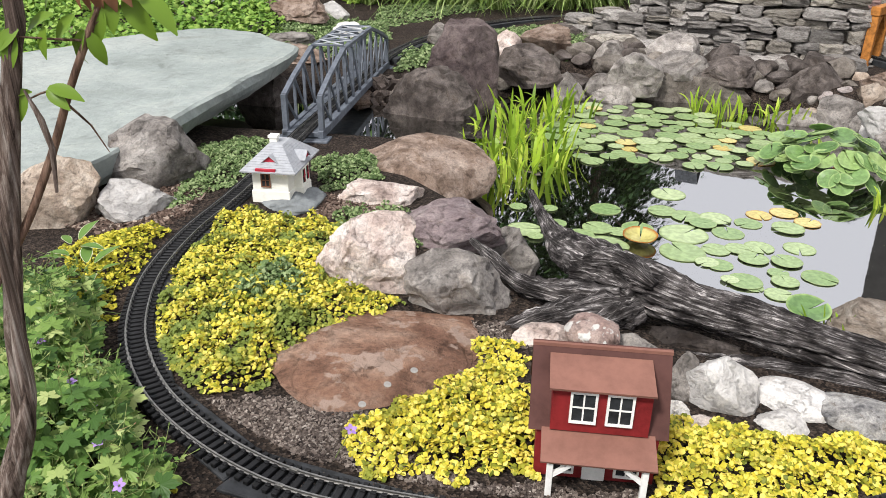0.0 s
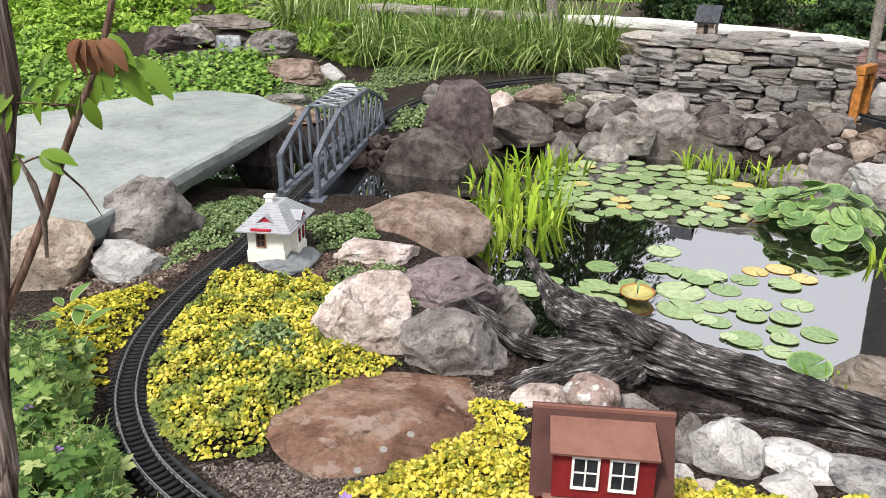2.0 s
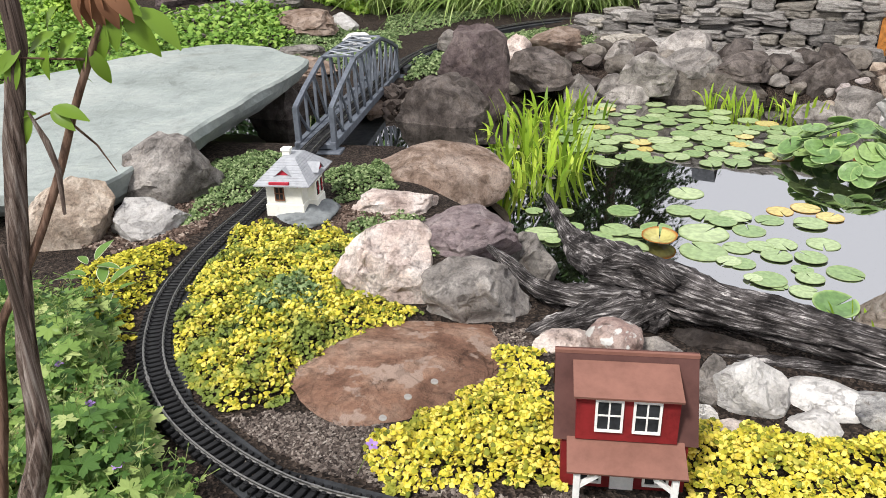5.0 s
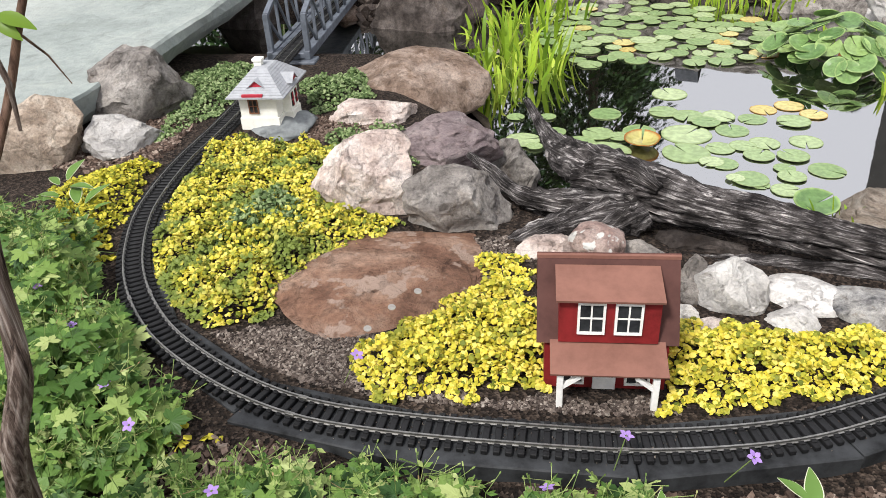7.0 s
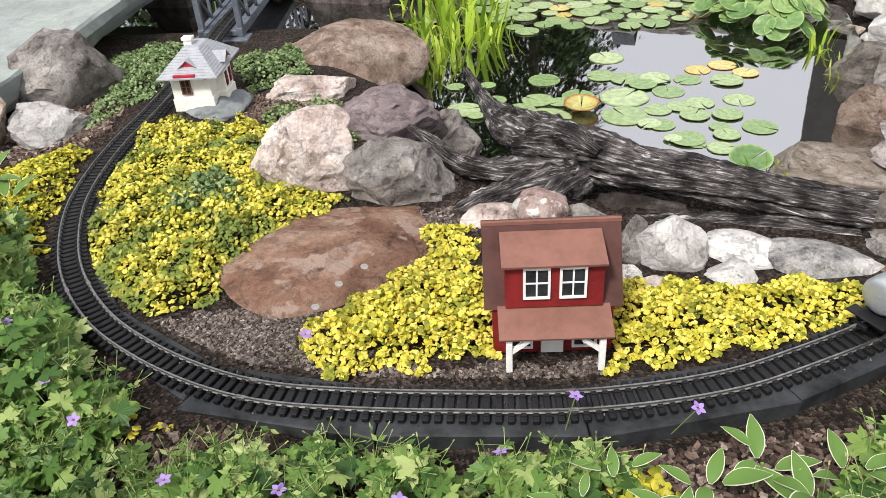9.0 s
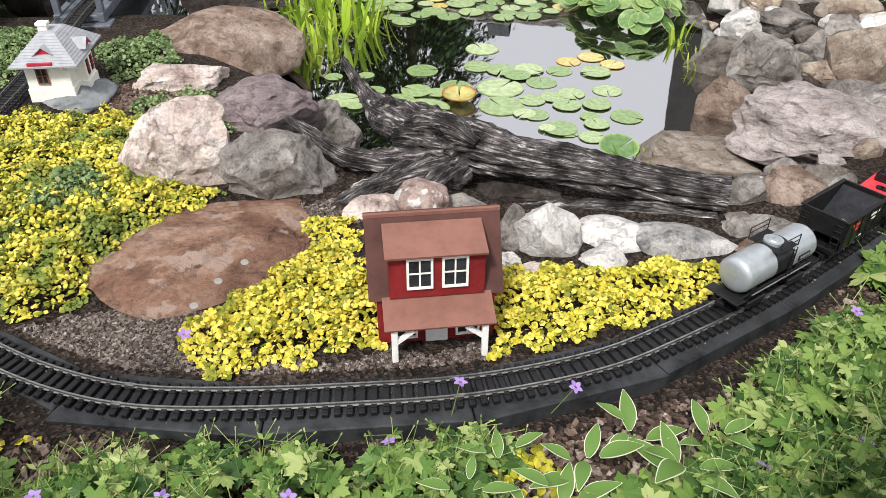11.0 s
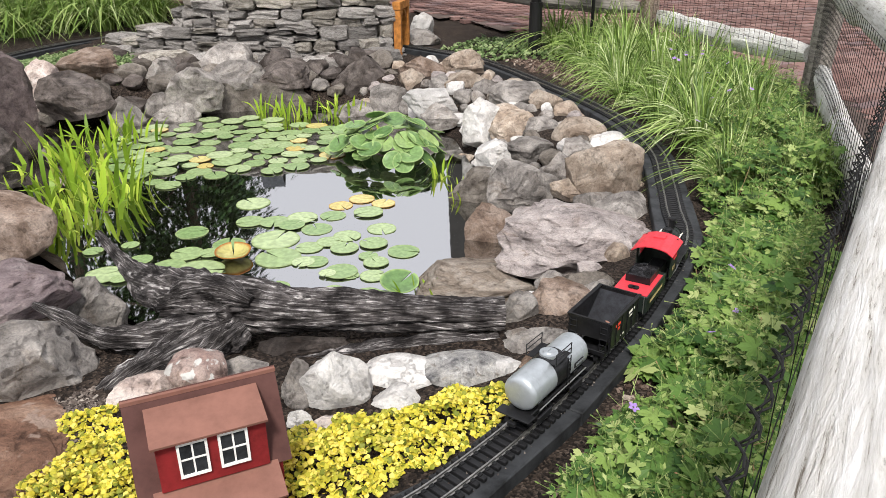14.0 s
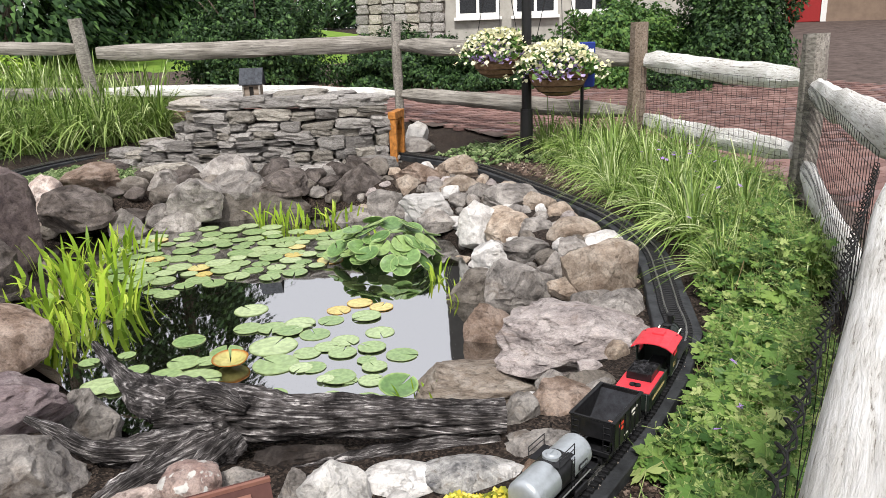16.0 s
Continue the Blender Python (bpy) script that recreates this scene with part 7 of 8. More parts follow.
reeds = [clump("reed_clump", 90 + k, 12, 0.25, 0.0098, 0.34, 0.12, REED_BLADE, "bright green upright water iris clump in the pond", "water plant", "pond reeds", 1.0) for k in range(2)]
used = set()
for i, (x, y, s) in enumerate(((0.12, 3.52, 0.9), (0.22, 3.42, 0.85), (0.33, 3.56, 1.0), (0.42, 3.68, 0.9), (0.2, 3.72, 1.1), (0.35, 3.9, 1.15), (0.5, 4.0, 1.0), (0.2, 4.05, 1.15), (0.38, 4.25, 1.15), (0.1, 3.85, 1.0), (0.5, 3.8, 0.8), (1.66, 4.84, 0.85), (1.78, 4.78, 0.75), (1.95, 4.75, 0.8), (2.08, 4.72, 0.8), (1.93, 3.25, 0.6), (1.84, 2.9, 0.55), (1.18, 2.1, 0.55), (1.23, 2.06, 0.5), (0.72, 4.75, 0.9), (0.3, 4.4, 1.1), (0.47, 4.62, 1.1), (0.26, 4.58, 1.15), (0.52, 4.42, 1.0), (0.62, 4.88, 1.1), (1.55, 4.98, 0.8), (2.0, 4.1, 0.5))):
    k = i % 2
    m = pose(x, y, WATER - 0.03, 0, 0, i * 77)
    if k in used:
        ob = copy_thing(reeds[k], m)
    else:
        ob = reeds[k]
        used.add(k)
        ob.matrix_world = m
    ob.scale = (s, s, s)


def pad_mesh(seed, material, cup=0.0):
    rng = random.Random(seed)
    bm = bmesh.new()
    n = 26
    c = bm.verts.new((0, 0, 0.004))
    rings = []
    for rr in (0.5, 1.0):
        ring = []
        for k in range(n):
            a = 0.09 + (2 * math.pi - 0.18) * k / (n - 1)
            r = rr * (1 + 0.04 * noise.noise(Vector((math.cos(a) * 2, math.sin(a) * 2, seed))))
            ring.append(bm.verts.new((math.cos(a) * r, math.sin(a) * r, cup * rr * rr + 0.04 * rr * noise.noise(Vector((math.cos(a) * 1.5, math.sin(a) * 1.5, seed + 9))))))
        rings.append(ring)
    for k in range(n - 1):
        bm.faces.new((c, rings[0][k], rings[0][k + 1]))
        bm.faces.new((rings[0][k], rings[1][k], rings[1][k + 1], rings[0][k + 1]))
    # underside and rim
    low = {v: bm.verts.new(v.co - Vector((0, 0, 0.05))) for v in [c] + rings[0] + rings[1]}
    for f in bm.faces[:]:
        bm.faces.new([low[v] for v in reversed(f.verts)])
    rim = [c, rings[0][0]] + rings[1] + [rings[0][-1]]
    for a, b in zip(rim, rim[1:] + rim[:1]):
        bm.faces.new((a, low[a], low[b], b))
    me = bpy.data.meshes.new("lily_pad")
    bm.to_mesh(me)
    bm.free()
    me.materials.append(material)
    return me


def pad_material(name, colour, edge):
    m, nt, bs = nodes_of(name)
    info = nt.nodes.new("ShaderNodeObjectInfo")
    co = nt.nodes.new("ShaderNodeTexCoord")
    ln = nt.nodes.new("ShaderNodeVectorMath")
    ln.operation = "LENGTH"
    nt.links.new(co.outputs["Object"], ln.inputs[0])
    no = add_node(nt, "ShaderNodeTexNoise", Scale=3.0, Detail=5.0)
    nt.links.new(co.outputs["Object"], no.inputs["Vector"])
    c = ramp(nt, info.outputs["Random"], colour)
    mask = ramp(nt, ln.outputs["Value"], [(0.86, (0, 0, 0)), (0.99, (1, 1, 1))])
    c = blend(nt, mask, c, edge)
    blot = ramp(nt, no.outputs[0], [(0.4, (0.75, 0.75, 0.7)), (0.6, (1.08, 1.08, 1.0))])
    c = blend(nt, 0.8, c, blot, "MULTIPLY")
    nt.links.new(c, bs.inputs["Base Color"])
    bs.inputs["Roughness"].default_value = 0.27
    bump(nt, bs, no.outputs[0], 0.25, 0.004)
    bs.inputs["Specular IOR Level"].default_value = 0.4
    return m


PAD = pad_material("green_lily_pad", [(0.0, (0.19, 0.29, 0.12)), (0.5, (0.29, 0.38, 0.19)), (1.0, (0.4, 0.48, 0.28))], (0.24, 0.31, 0.14))
PADY = pad_material("yellowing_lily_pad", [(0.0, (0.5, 0.4, 0.13)), (1.0, (0.56, 0.52, 0.24))], (0.42, 0.25, 0.08))
PADB = pad_material("browned_lily_pad", [(0.0, (0.4, 0.36, 0.13)), (1.0, (0.42, 0.38, 0.14))], (0.34, 0.13, 0.03))
PAD_UP = pad_material("raised_lily_leaf", [(0.0, (0.09, 0.17, 0.06)), (0.6, (0.15, 0.25, 0.085)), (1.0, (0.28, 0.37, 0.14))], (0.24, 0.34, 0.13))
pads = [pad_mesh(k, PAD) for k in (1, 2, 3, 5)]
pads_y = [pad_mesh(9, PADY)]
raised = [pad_mesh(20 + k, PAD_UP, 0.16) for k in range(2)]


def lily_pad(x, y, r, seed, yellow=False, lift=0.0, tilt=(0, 0)):
    me = pads_y[0] if yellow else (raised[seed % 2] if lift else pads[seed % 4])
    ob = new("lily_pad", me)
    ob.matrix_world = pose(x, y, WATER + 0.003 + 0.0012 * (seed % 6) + lift, tilt[0], tilt[1], seed * 67 % 360) @ Matrix.Diagonal((r * 1.08, r * 1.08, r * 0.6, 1))
    label = "yellowing round water lily pad floating on the pond" if yellow else ("broad green lily leaf standing above the water" if lift else "round green water lily pad floating on the pond")
    return tagged(ob, label, "lily pad", "lily pads")


def pad_rows(row, seed):
    for k, (x, y, r) in enumerate(row):
        lily_pad(x, y, r, seed + k)


pad_rows([(0.64, 3.14, 0.064), (0.74, 2.93, 0.062), (0.57, 2.92, 0.06), (0.65, 2.88, 0.042), (0.48, 2.83, 0.061), (0.57, 2.73, 0.088), (0.92, 2.88, 0.092), (0.87, 2.7, 0.083), (0.89, 3.13, 0.059), (0.98, 3.07, 0.061), (1.1, 3.05, 0.063), (1.03, 2.99, 0.054), (1.11, 2.9, 0.061), (1.01, 2.73, 0.052), (0.94, 2.61, 0.043)], 0)
pad_rows([(1.23, 3.01, 0.054), (1.19, 2.76, 0.054), (1.1, 2.74, 0.048), (1.13, 2.65, 0.053), (1.25, 2.63, 0.054), (1.38, 2.96, 0.062), (1.35, 2.76, 0.058), (1.32, 2.5, 0.059), (1.18, 2.53, 0.036), (1.18, 2.46, 0.046), (1.03, 2.45, 0.059), (0.98, 2.46, 0.031), (1.05, 2.41, 0.032), (1.12, 2.36, 0.046), (0.77, 2.45, 0.054)], 30)
pad_rows([(0.84, 2.37, 0.037), (0.95, 2.33, 0.033), (0.97, 2.22, 0.056), (1.04, 2.23, 0.046), (1.08, 2.2, 0.029), (0.67, 2.57, 0.037), (0.97, 3.35, 0.073), (0.4, 2.96, 0.043), (0.39, 3.13, 0.033), (0.25, 3.14, 0.037), (0.26, 2.88, 0.066), (0.3, 2.81, 0.031), (0.23, 2.92, 0.032), (0.98, 2.59, 0.048)], 60)
for k, (x, y, r) in enumerate(((1.31, 3.11, 0.052), (1.43, 3.14, 0.057), (1.49, 3.03, 0.052), (0.86, 4.95, 0.05), (1.45, 4.1, 0.05), (0.75, 4.5, 0.05))):
    lily_pad(x, y, r, 90 + k, True)
# a large browned pad with its rim turned up
ob = new("lily_pad", pad_mesh(44, PADB, 0.3))
ob.matrix_world = pose(0.72, 2.79, WATER + 0.012, 0, 0, 75) @ Matrix.Diagonal((0.084, 0.07, 0.08, 1))
tagged(ob, "large browned lily pad with a rim turned up", "lily pad", "lily pads")
DENSE = [(0.5, 4.74), (0.8, 5.05), (1.29, 5.08), (1.6, 4.81), (1.85, 4.48), (1.9, 4.21), (1.6, 3.79), (1.3, 3.72), (1.02, 3.85), (0.66, 3.82), (0.5, 4.17)]
rng = random.Random(4)
placed = []
for k in range(2600):
    x, y, r = rng.uniform(0.4, 2.0), rng.uniform(3.6, 5.1), rng.uniform(0.042, 0.075)
    if ring_distance(x, y, DENSE) < 0 and all((x - a) ** 2 + (y - b) ** 2 > (0.88 * (r + c)) ** 2 for a, b, c in placed):
        placed.append((x, y, r))
        lily_pad(x, y, r, len(placed), rng.random() < 0.03)
rng = random.Random(6)
for k in range(52):
    u = (k + 0.5) / 52
    a, e = k * 2.39996, math.acos(1 - 0.93 * u)
    n = Vector((math.cos(a) * math.sin(e), math.sin(a) * math.sin(e), math.cos(e)))
    p = Vector((1.86 + 0.27 * n.x, 3.72 + 0.33 * n.y, WATER + 0.02 + 0.17 * n.z))
    p += Vector((rng.uniform(-0.03, 0.03), rng.uniform(-0.03, 0.03), rng.uniform(-0.02, 0.02)))
    lean = (n * 0.55 + Vector((0, 0, 0.75)) + Vector((rng.uniform(-0.5, 0.5), rng.uniform(-0.5, 0.5), 0))).normalized()
    ob = new("lily_pad", raised[k % 2])
    r = rng.uniform(0.05, 0.075)
    ob.matrix_world = Matrix.Translation((p.x, p.y, max(p.z, WATER + 0.02))) @ lean.to_track_quat("Z", "Y").to_matrix().to_4x4() @ Matrix.Rotation(rng.uniform(0, 6.28), 4, "Z") @ Matrix.Diagonal((r, r, r, 1))
    tagged(ob, "broad green lily leaf standing above the water", "lily pad", "lily pads")
ob = new("lily_pad", raised[0])
ob.matrix_world = pose(1.15, 2.2, WATER + 0.035, 10, -6, 20) @ Matrix.Diagonal((0.07, 0.07, 0.06, 1))
tagged(ob, "broad green lily leaf standing above the water", "lily pad", "lily pads")


# ---- broad striped leaves in front ----
HOSTA = leaf_material("white_edged_leaf", [(0.0, (0.08, 0.16, 0.035)), (1.0, (0.15, 0.26, 0.06))], 0.45, 0.2)
HOSTA_EDGE = leaf_material("white_leaf_edge", [(0.0, (0.62, 0.66, 0.45)), (1.0, (0.75, 0.76, 0.6))], 0.5, 0.2)


def hosta(x, y, seed, leaves, size):
    rng = random.Random(seed)
    t = thing("solomons_seal", pose(x, y, ground_z(x, y)), "broad green leaves with white edges on an arching stem", "foliage plant", "white-edged plants")
    for k in range(leaves):
        a = 2 * math.pi * k / leaves + rng.uniform(-0.3, 0.3)
        h = rng.uniform(0.03, 0.11)
        p = Vector((math.cos(a) * 0.025, math.sin(a) * 0.025, h))
        way = Vector((math.cos(a), math.sin(a), rng.uniform(0.15, 1.0)))
        l = size * rng.uniform(0.65, 1.05)
        bm = bmesh.new()
        leaf_into(bm, p, way, Vector((0, 0, 1)), l, l * 0.215, 0.25, 0.35, 7)
        lf = part("leaf", bm, HOSTA, t)
        bm = bmesh.new()
        leaf_into(bm, p - Vector((0, 0, 0.0012)), way, Vector((0, 0, 1)), l * 1.02, l * 0.243, 0.25, 0.35, 7)
        part("leaf_edge", bm, HOSTA_EDGE, lf, "white leaf edge")
    bm = bmesh.new()
    tube(bm, (0, 0, -0.01), (0, 0, 0.06), 0.003, sides=6)
    part("stem", bm, STEM_GREEN, t)


for k, (x, y, n, s) in enumerate(((0.29, 0.78, 5, 0.06), (0.42, 0.75, 6, 0.075), (0.53, 0.8, 5, 0.07), (0.58, 0.72, 5, 0.08), (0.36, 0.69, 5, 0.07), (0.22, 0.73, 5, 0.055), (0.65, 0.76, 4, 0.07))):
    hosta(x, y, 500 + k, n, s)
hosta(-1.08, 1.9, 520, 6, 0.08)
hosta(-1.15, 1.98, 521, 6, 0.08)

# ---- mulch chips and pebbles ----
def debris(name, poly, count, size, material, label, seed, flat=0.35, lift=0.0):
    rng = random.Random(seed)
    v, f = [], []
    for x, y, d in scatter(poly, count, rng):
        if math.sqrt(((LINE_XY - (x, y)) ** 2).sum(1).min()) < 0.085:
            continue
        s = size * rng.uniform(0.5, 1.5)
        m = pose(x, y, ground_z(x, y) + s * flat * 0.4 + lift, rng.gauss(0, 22), rng.gauss(0, 22), rng.uniform(0, 360))
        base = len(v)
        a, b, c = s * rng.uniform(0.6, 1.6), s * rng.uniform(0.35, 0.7), s * flat
        for sx, sy, sz in ((-1, -1, -1), (1, -1, -1), (1, 1, -1), (-1, 1, -1), (-1, -1, 1), (1, -1, 1), (1, 1, 1), (-1, 1, 1)):
            v.append(m @ Vector((sx * a * rng.uniform(0.6, 1), sy * b * rng.uniform(0.6, 1), sz * c)))
        f += [tuple(base + i for i in q) for q in ((3, 2, 1, 0), (4, 5, 6, 7), (0, 1, 5, 4), (1, 2, 6, 5), (2, 3, 7, 6), (3, 0, 4, 7))]
    return tagged(data_ob(name, v, f, material), label, "mulch", kind="stuff")


def island_material(name, stops, rough=0.85):
    m, nt, bs = nodes_of(name)
    geo = nt.nodes.new("ShaderNodeNewGeometry")
    c = ramp(nt, geo.outputs["Random Per Island"], stops)
    n = add_node(nt, "ShaderNodeTexNoise", Scale=150.0, Detail=4.0)
    nt.links.new(geo.outputs["Position"], n.inputs["Vector"])
    g = ramp(nt, n.outputs[0], [(0.35, (0.6, 0.6, 0.6)), (0.65, (1.15, 1.15, 1.15))])
    c = blend(nt, 0.8, c, g, "MULTIPLY")
    nt.links.new(c, bs.inputs["Base Color"])
    bs.inputs["Roughness"].default_value = rough
    return m


BARK_CHIP = island_material("bark_mulch", [(0.0, (0.03, 0.02, 0.015)), (0.5, (0.105, 0.07, 0.054)), (0.88, (0.21, 0.155, 0.125)), (1.0, (0.4, 0.34, 0.28))])
GRAVEL = island_material("gravel", [(0.0, (0.03, 0.023, 0.02)), (0.5, (0.115, 0.09, 0.077)), (0.88, (0.21, 0.175, 0.15)), (1.0, (0.34, 0.3, 0.26))])
debris("bark_mulch", [(-0.7, 1.1), (-0.4, 1.02), (0.0, 0.93), (0.5, 0.9), (0.8, 0.92), (1.3, 1.15), (1.2, 0.75), (0.4, 0.55), (-0.8, 0.6)], 9000, 0.0075, BARK_CHIP, "dark brown bark mulch", 1)
debris("bark_mulch", [(-0.62, 1.36), (-0.45, 1.42), (-0.2, 1.35), (-0.15, 1.2), (0.1, 1.13), (0.4, 1.1), (0.4, 1.05), (-0.1, 1.1), (-0.5, 1.22)], 9000, 0.0042, GRAVEL, "grey gravel and bark beside the track", 2)
debris("bark_mulch", [(-0.1, 1.75), (0.1, 1.78), (0.2, 1.68), (0.05, 1.56), (-0.05, 1.62)], 1800, 0.0045, GRAVEL, "grey gravel between the rocks", 3)
debris("bark_mulch", [(-1.5, 2.6), (-1.15, 2.9), (-0.95, 2.7), (-1.0, 2.35), (-1.25, 2.3), (-1.5, 2.4)], 3000, 0.009, BARK_CHIP, "brown bark mulch between boulders", 4)
debris("bark_mulch", [(-0.6, 2.75), (-0.35, 2.72), (-0.2, 2.6), (-0.5, 2.5), (-0.65, 2.6)], 1200, 0.008, BARK_CHIP, "brown bark mulch between boulders", 5)
debris("bark_mulch", [(3.15, 3.3), (3.4, 4.4), (3.5, 5.2), (3.8, 4.6), (3.4, 3.4)], 1800, 0.012, BARK_CHIP, "brown bark mulch beside the track", 6)
debris("pebbles", [(-0.75, 3.95), (-0.3, 4.1), (-0.15, 4.0), (-0.25, 4.7), (-0.55, 4.8)], 500, 0.03, GRAVEL, "wet grey pebbles in the stream bed", 7, 0.7)
# fine grit lying between the sleepers
rng = random.Random(61)
v, f = [], []
for i in range(first, first + 330):
    p, way, side = along(i)
    for k in range(9):
        c = p + way * rng.uniform(-0.011, 0.011) + side * rng.choice((rng.uniform(-0.019, 0.019), rng.uniform(-0.05, 0.05))) + Vector((0, 0, -0.0165))
        q = rng.uniform(0.0015, 0.0036)
        base = len(v)
        v += [c + Vector((rng.uniform(-q, q), rng.uniform(-q, q), 0)) for j in range(3)] + [c + Vector((0, 0, q * 1.3))]
        f += [(base, base + 1, base + 3), (base + 1, base + 2, base + 3), (base + 2, base, base + 3)]
tagged(data_ob("track_grit", v, f, GRAVEL), "brown grit between the sleepers", "gravel", kind="stuff")
SILVER_COIN = plain_material("silver_coin", (0.4, 0.38, 0.35), 0.4, metal=0.5)
for x, y, z in ((-0.205, 1.31, 0.012), (-0.155, 1.36, 0.03), (-0.1, 1.41, 0.035)):
    coin(pose(x, y, z, 12, 8, 0), SILVER_COIN, "dull silver coin on the flat brown rock")

# ---- stream, waterfall ----
water("stream_water", BED, STREAM, WATER_MAT, "dark shallow stream water under the bridge")
FOAM = plain_material("falling_water", (0.55, 0.57, 0.58), 0.15, vary=0.35, scale=30, relief=0.8)


def cascade(name, x, y, z0, z1, w, turn, label):
    bm = bmesh.new()
    rows = []
    for k in range(8):
        u = k / 7
        rows.append([bm.verts.new((w * (j / 11 - 0.5) + 0.01 * noise.noise(Vector((j, k, 2))), -0.06 * u ** 0.6 - 0.015 * noise.noise(Vector((j * 0.9, k * 0.3, z0 * 9))), z1 + (z0 - z1) * u ** 1.5)) for j in range(12)])
    for a, b in zip(rows, rows[1:]):
        for j in range(11):
            bm.faces.new((a[j], b[j], b[j + 1], a[j + 1]))
    bmesh.ops.solidify(bm, geom=bm.faces[:], thickness=0.006)
    ob = mesh_ob(name, bm, FOAM, True)
    ob.matrix_world = pose(x, y, 0, 0, 0, turn)
    return tagged(ob, label, "waterfall")


cascade("waterfall", 0.03, 3.98, WATER - 0.01, STREAM, 0.16, 80, "small white waterfall into the pond")

BANK_RIGHT = [(1.3, 1.75), (1.5, 1.5), (2.0, 1.85), (2.42, 2.3), (2.68, 2.85), (2.84, 3.4), (2.95, 4.0), (3.08, 4.7), (2.8, 5.2), (2.4, 5.1), (2.05, 4.8), (2.3, 4.4), (2.3, 3.8), (2.08, 3.2), (1.9, 2.6), (1.66, 2.2)]
BANK_REAR = [(0.15, 5.3), (0.45, 5.75), (1.1, 6.1), (1.6, 5.75), (2.2, 5.45), (2.7, 5.3), (2.3, 4.95), (1.5, 5.15), (0.8, 5.2)]


def fill_bank(poly, tries, lo, hi, stones, seed, label, base):
    """Smaller stones wedged into the gaps of a bank."""
    rng = random.Random(seed)
    for k in range(tries):
        r = lo + (hi - lo) * rng.random() ** 2
        x, y = rng.uniform(min(p[0] for p in poly), max(p[0] for p in poly)), rng.uniform(min(p[1] for p in poly), max(p[1] for p in poly))
        if ring_distance(x, y, poly) > -r * 0.3 or math.sqrt(((LINE_XY - (x, y)) ** 2).sum(1).min()) < 0.08 + r:
            continue
        if any((x - a) ** 2 + (y - b) ** 2 < (r + c) ** 2 * 0.62 for a, b, c in ROCK_SPOTS):
            continue
        rock(x, y, ground_z(x, y) - r * 0.25 + base, r * 2, r * rng.uniform(1.4, 2), r * rng.uniform(0.9, 1.35), rng.uniform(-80, 80), seed * 100 + k, rng.choice(stones), rng.choice((0.3, 0.7, 0.9)), "rock", label, 3)


fill_bank(BANK_RIGHT, 1500, 0.035, 0.12, ("grey", "white", "tan", "pinkgrey", "grey", "greybrown"), 5, "grey wedged rock in the pond bank", 0.0)
fill_bank(BANK_REAR, 900, 0.06, 0.17, ("greybrown", "dark", "grey", "dark"), 6, "grey rock in the bank under the wall", 0.02)

# rear waterfall of stacked flat stones
for x, y, z, w, d, h, a, sd, st in ((-2.2, 7.45, 0.46, 0.7, 0.4, 0.1, -6, 201, "greybrown"), (-2.75, 7.2, 0.2, 0.45, 0.4, 0.24, 10, 202, "darkpurple"), (-1.8, 7.15, 0.26, 0.45, 0.4, 0.17, -10, 203, "grey"), (-2.5, 7.25, 0.34, 0.34, 0.3, 0.14, 5, 204, "grey"), (-2.15, 7.3, 0.28, 0.36, 0.3, 0.14, 0, 205, "dark"), (-2.45, 6.8, 0.14, 0.4, 0.3, 0.13, 0, 206, "grey"), (-2.0, 6.75, 0.12, 0.32, 0.28, 0.1, 0, 207, "grey"), (-1.55, 6.65, 0.08, 0.62, 0.36, 0.15, -12, 208, "brown"), (-2.1, 6.3, 0.04, 0.34, 0.3, 0.09, 0, 209, "greybrown"), (-2.9, 5.9, 0.0, 0.8, 0.4, 0.1, 0, 210, "brown"), (-1.35, 5.85, -0.02, 0.32, 0.26, 0.09, 8, 211, "grey"), (-1.75, 6.2, 0.03, 0.18, 0.16, 0.08, 0, 212, "grey"), (-0.98, 6.3, -0.02, 0.27, 0.2, 0.1, 0, 213, "white"), (-1.15, 5.35, -0.04, 0.3, 0.22, 0.1, 0, 214, "brown"), (-1.9, 5.75, 0.0, 0.22, 0.18, 0.08, 0, 215, "grey"), (-1.5, 5.45, -0.03, 0.4, 0.2, 0.07, 0, 216, "grey")):
    rock(x, y, z, w, d, h, a, sd, st, 0.9, "boulder", "flat stacked stone of the rear waterfall")
cascade("waterfall", -2.15, 7.12, 0.24, 0.4, 0.24, 0, "white water falling between rear stones")
cascade("waterfall", -2.2, 6.72, 0.1, 0.2, 0.3, 0, "white water falling between rear stones")
cascade("waterfall", -2.0, 6.25, 0.02, 0.1, 0.3, 5, "white water running over rear stones")
# foundation boulders at the foot of the stone wall
for k in range(15):
    u = (k + 0.3) / 15
    q = WALL_LINE[int(u * (len(WALL_LINE) - 1))]
    rng = random.Random(900 + k)
    rock(q.x - 0.05 + rng.uniform(-0.05, 0.05), q.y - 0.16 + rng.uniform(-0.06, 0.04), -0.2, rng.uniform(0.2, 0.32), 0.24, rng.uniform(0.17, 0.24), rng.uniform(-25, 25), 900 + k, rng.choice(("grey", "greybrown", "dark", "dark")), 0.85, "boulder", "grey boulder at the foot of the stone wall")
    if 2 < k < 13:
        rock(q.x - 0.12 + rng.uniform(-0.08, 0.08), q.y - 0.4 + rng.uniform(-0.06, 0.06), -0.28, rng.uniform(0.18, 0.3), 0.22, rng.uniform(0.12, 0.18), rng.uniform(-25, 25), 930 + k, rng.choice(("grey", "greybrown", "dark")), 0.85, "boulder", "grey boulder at the back edge of the pond")
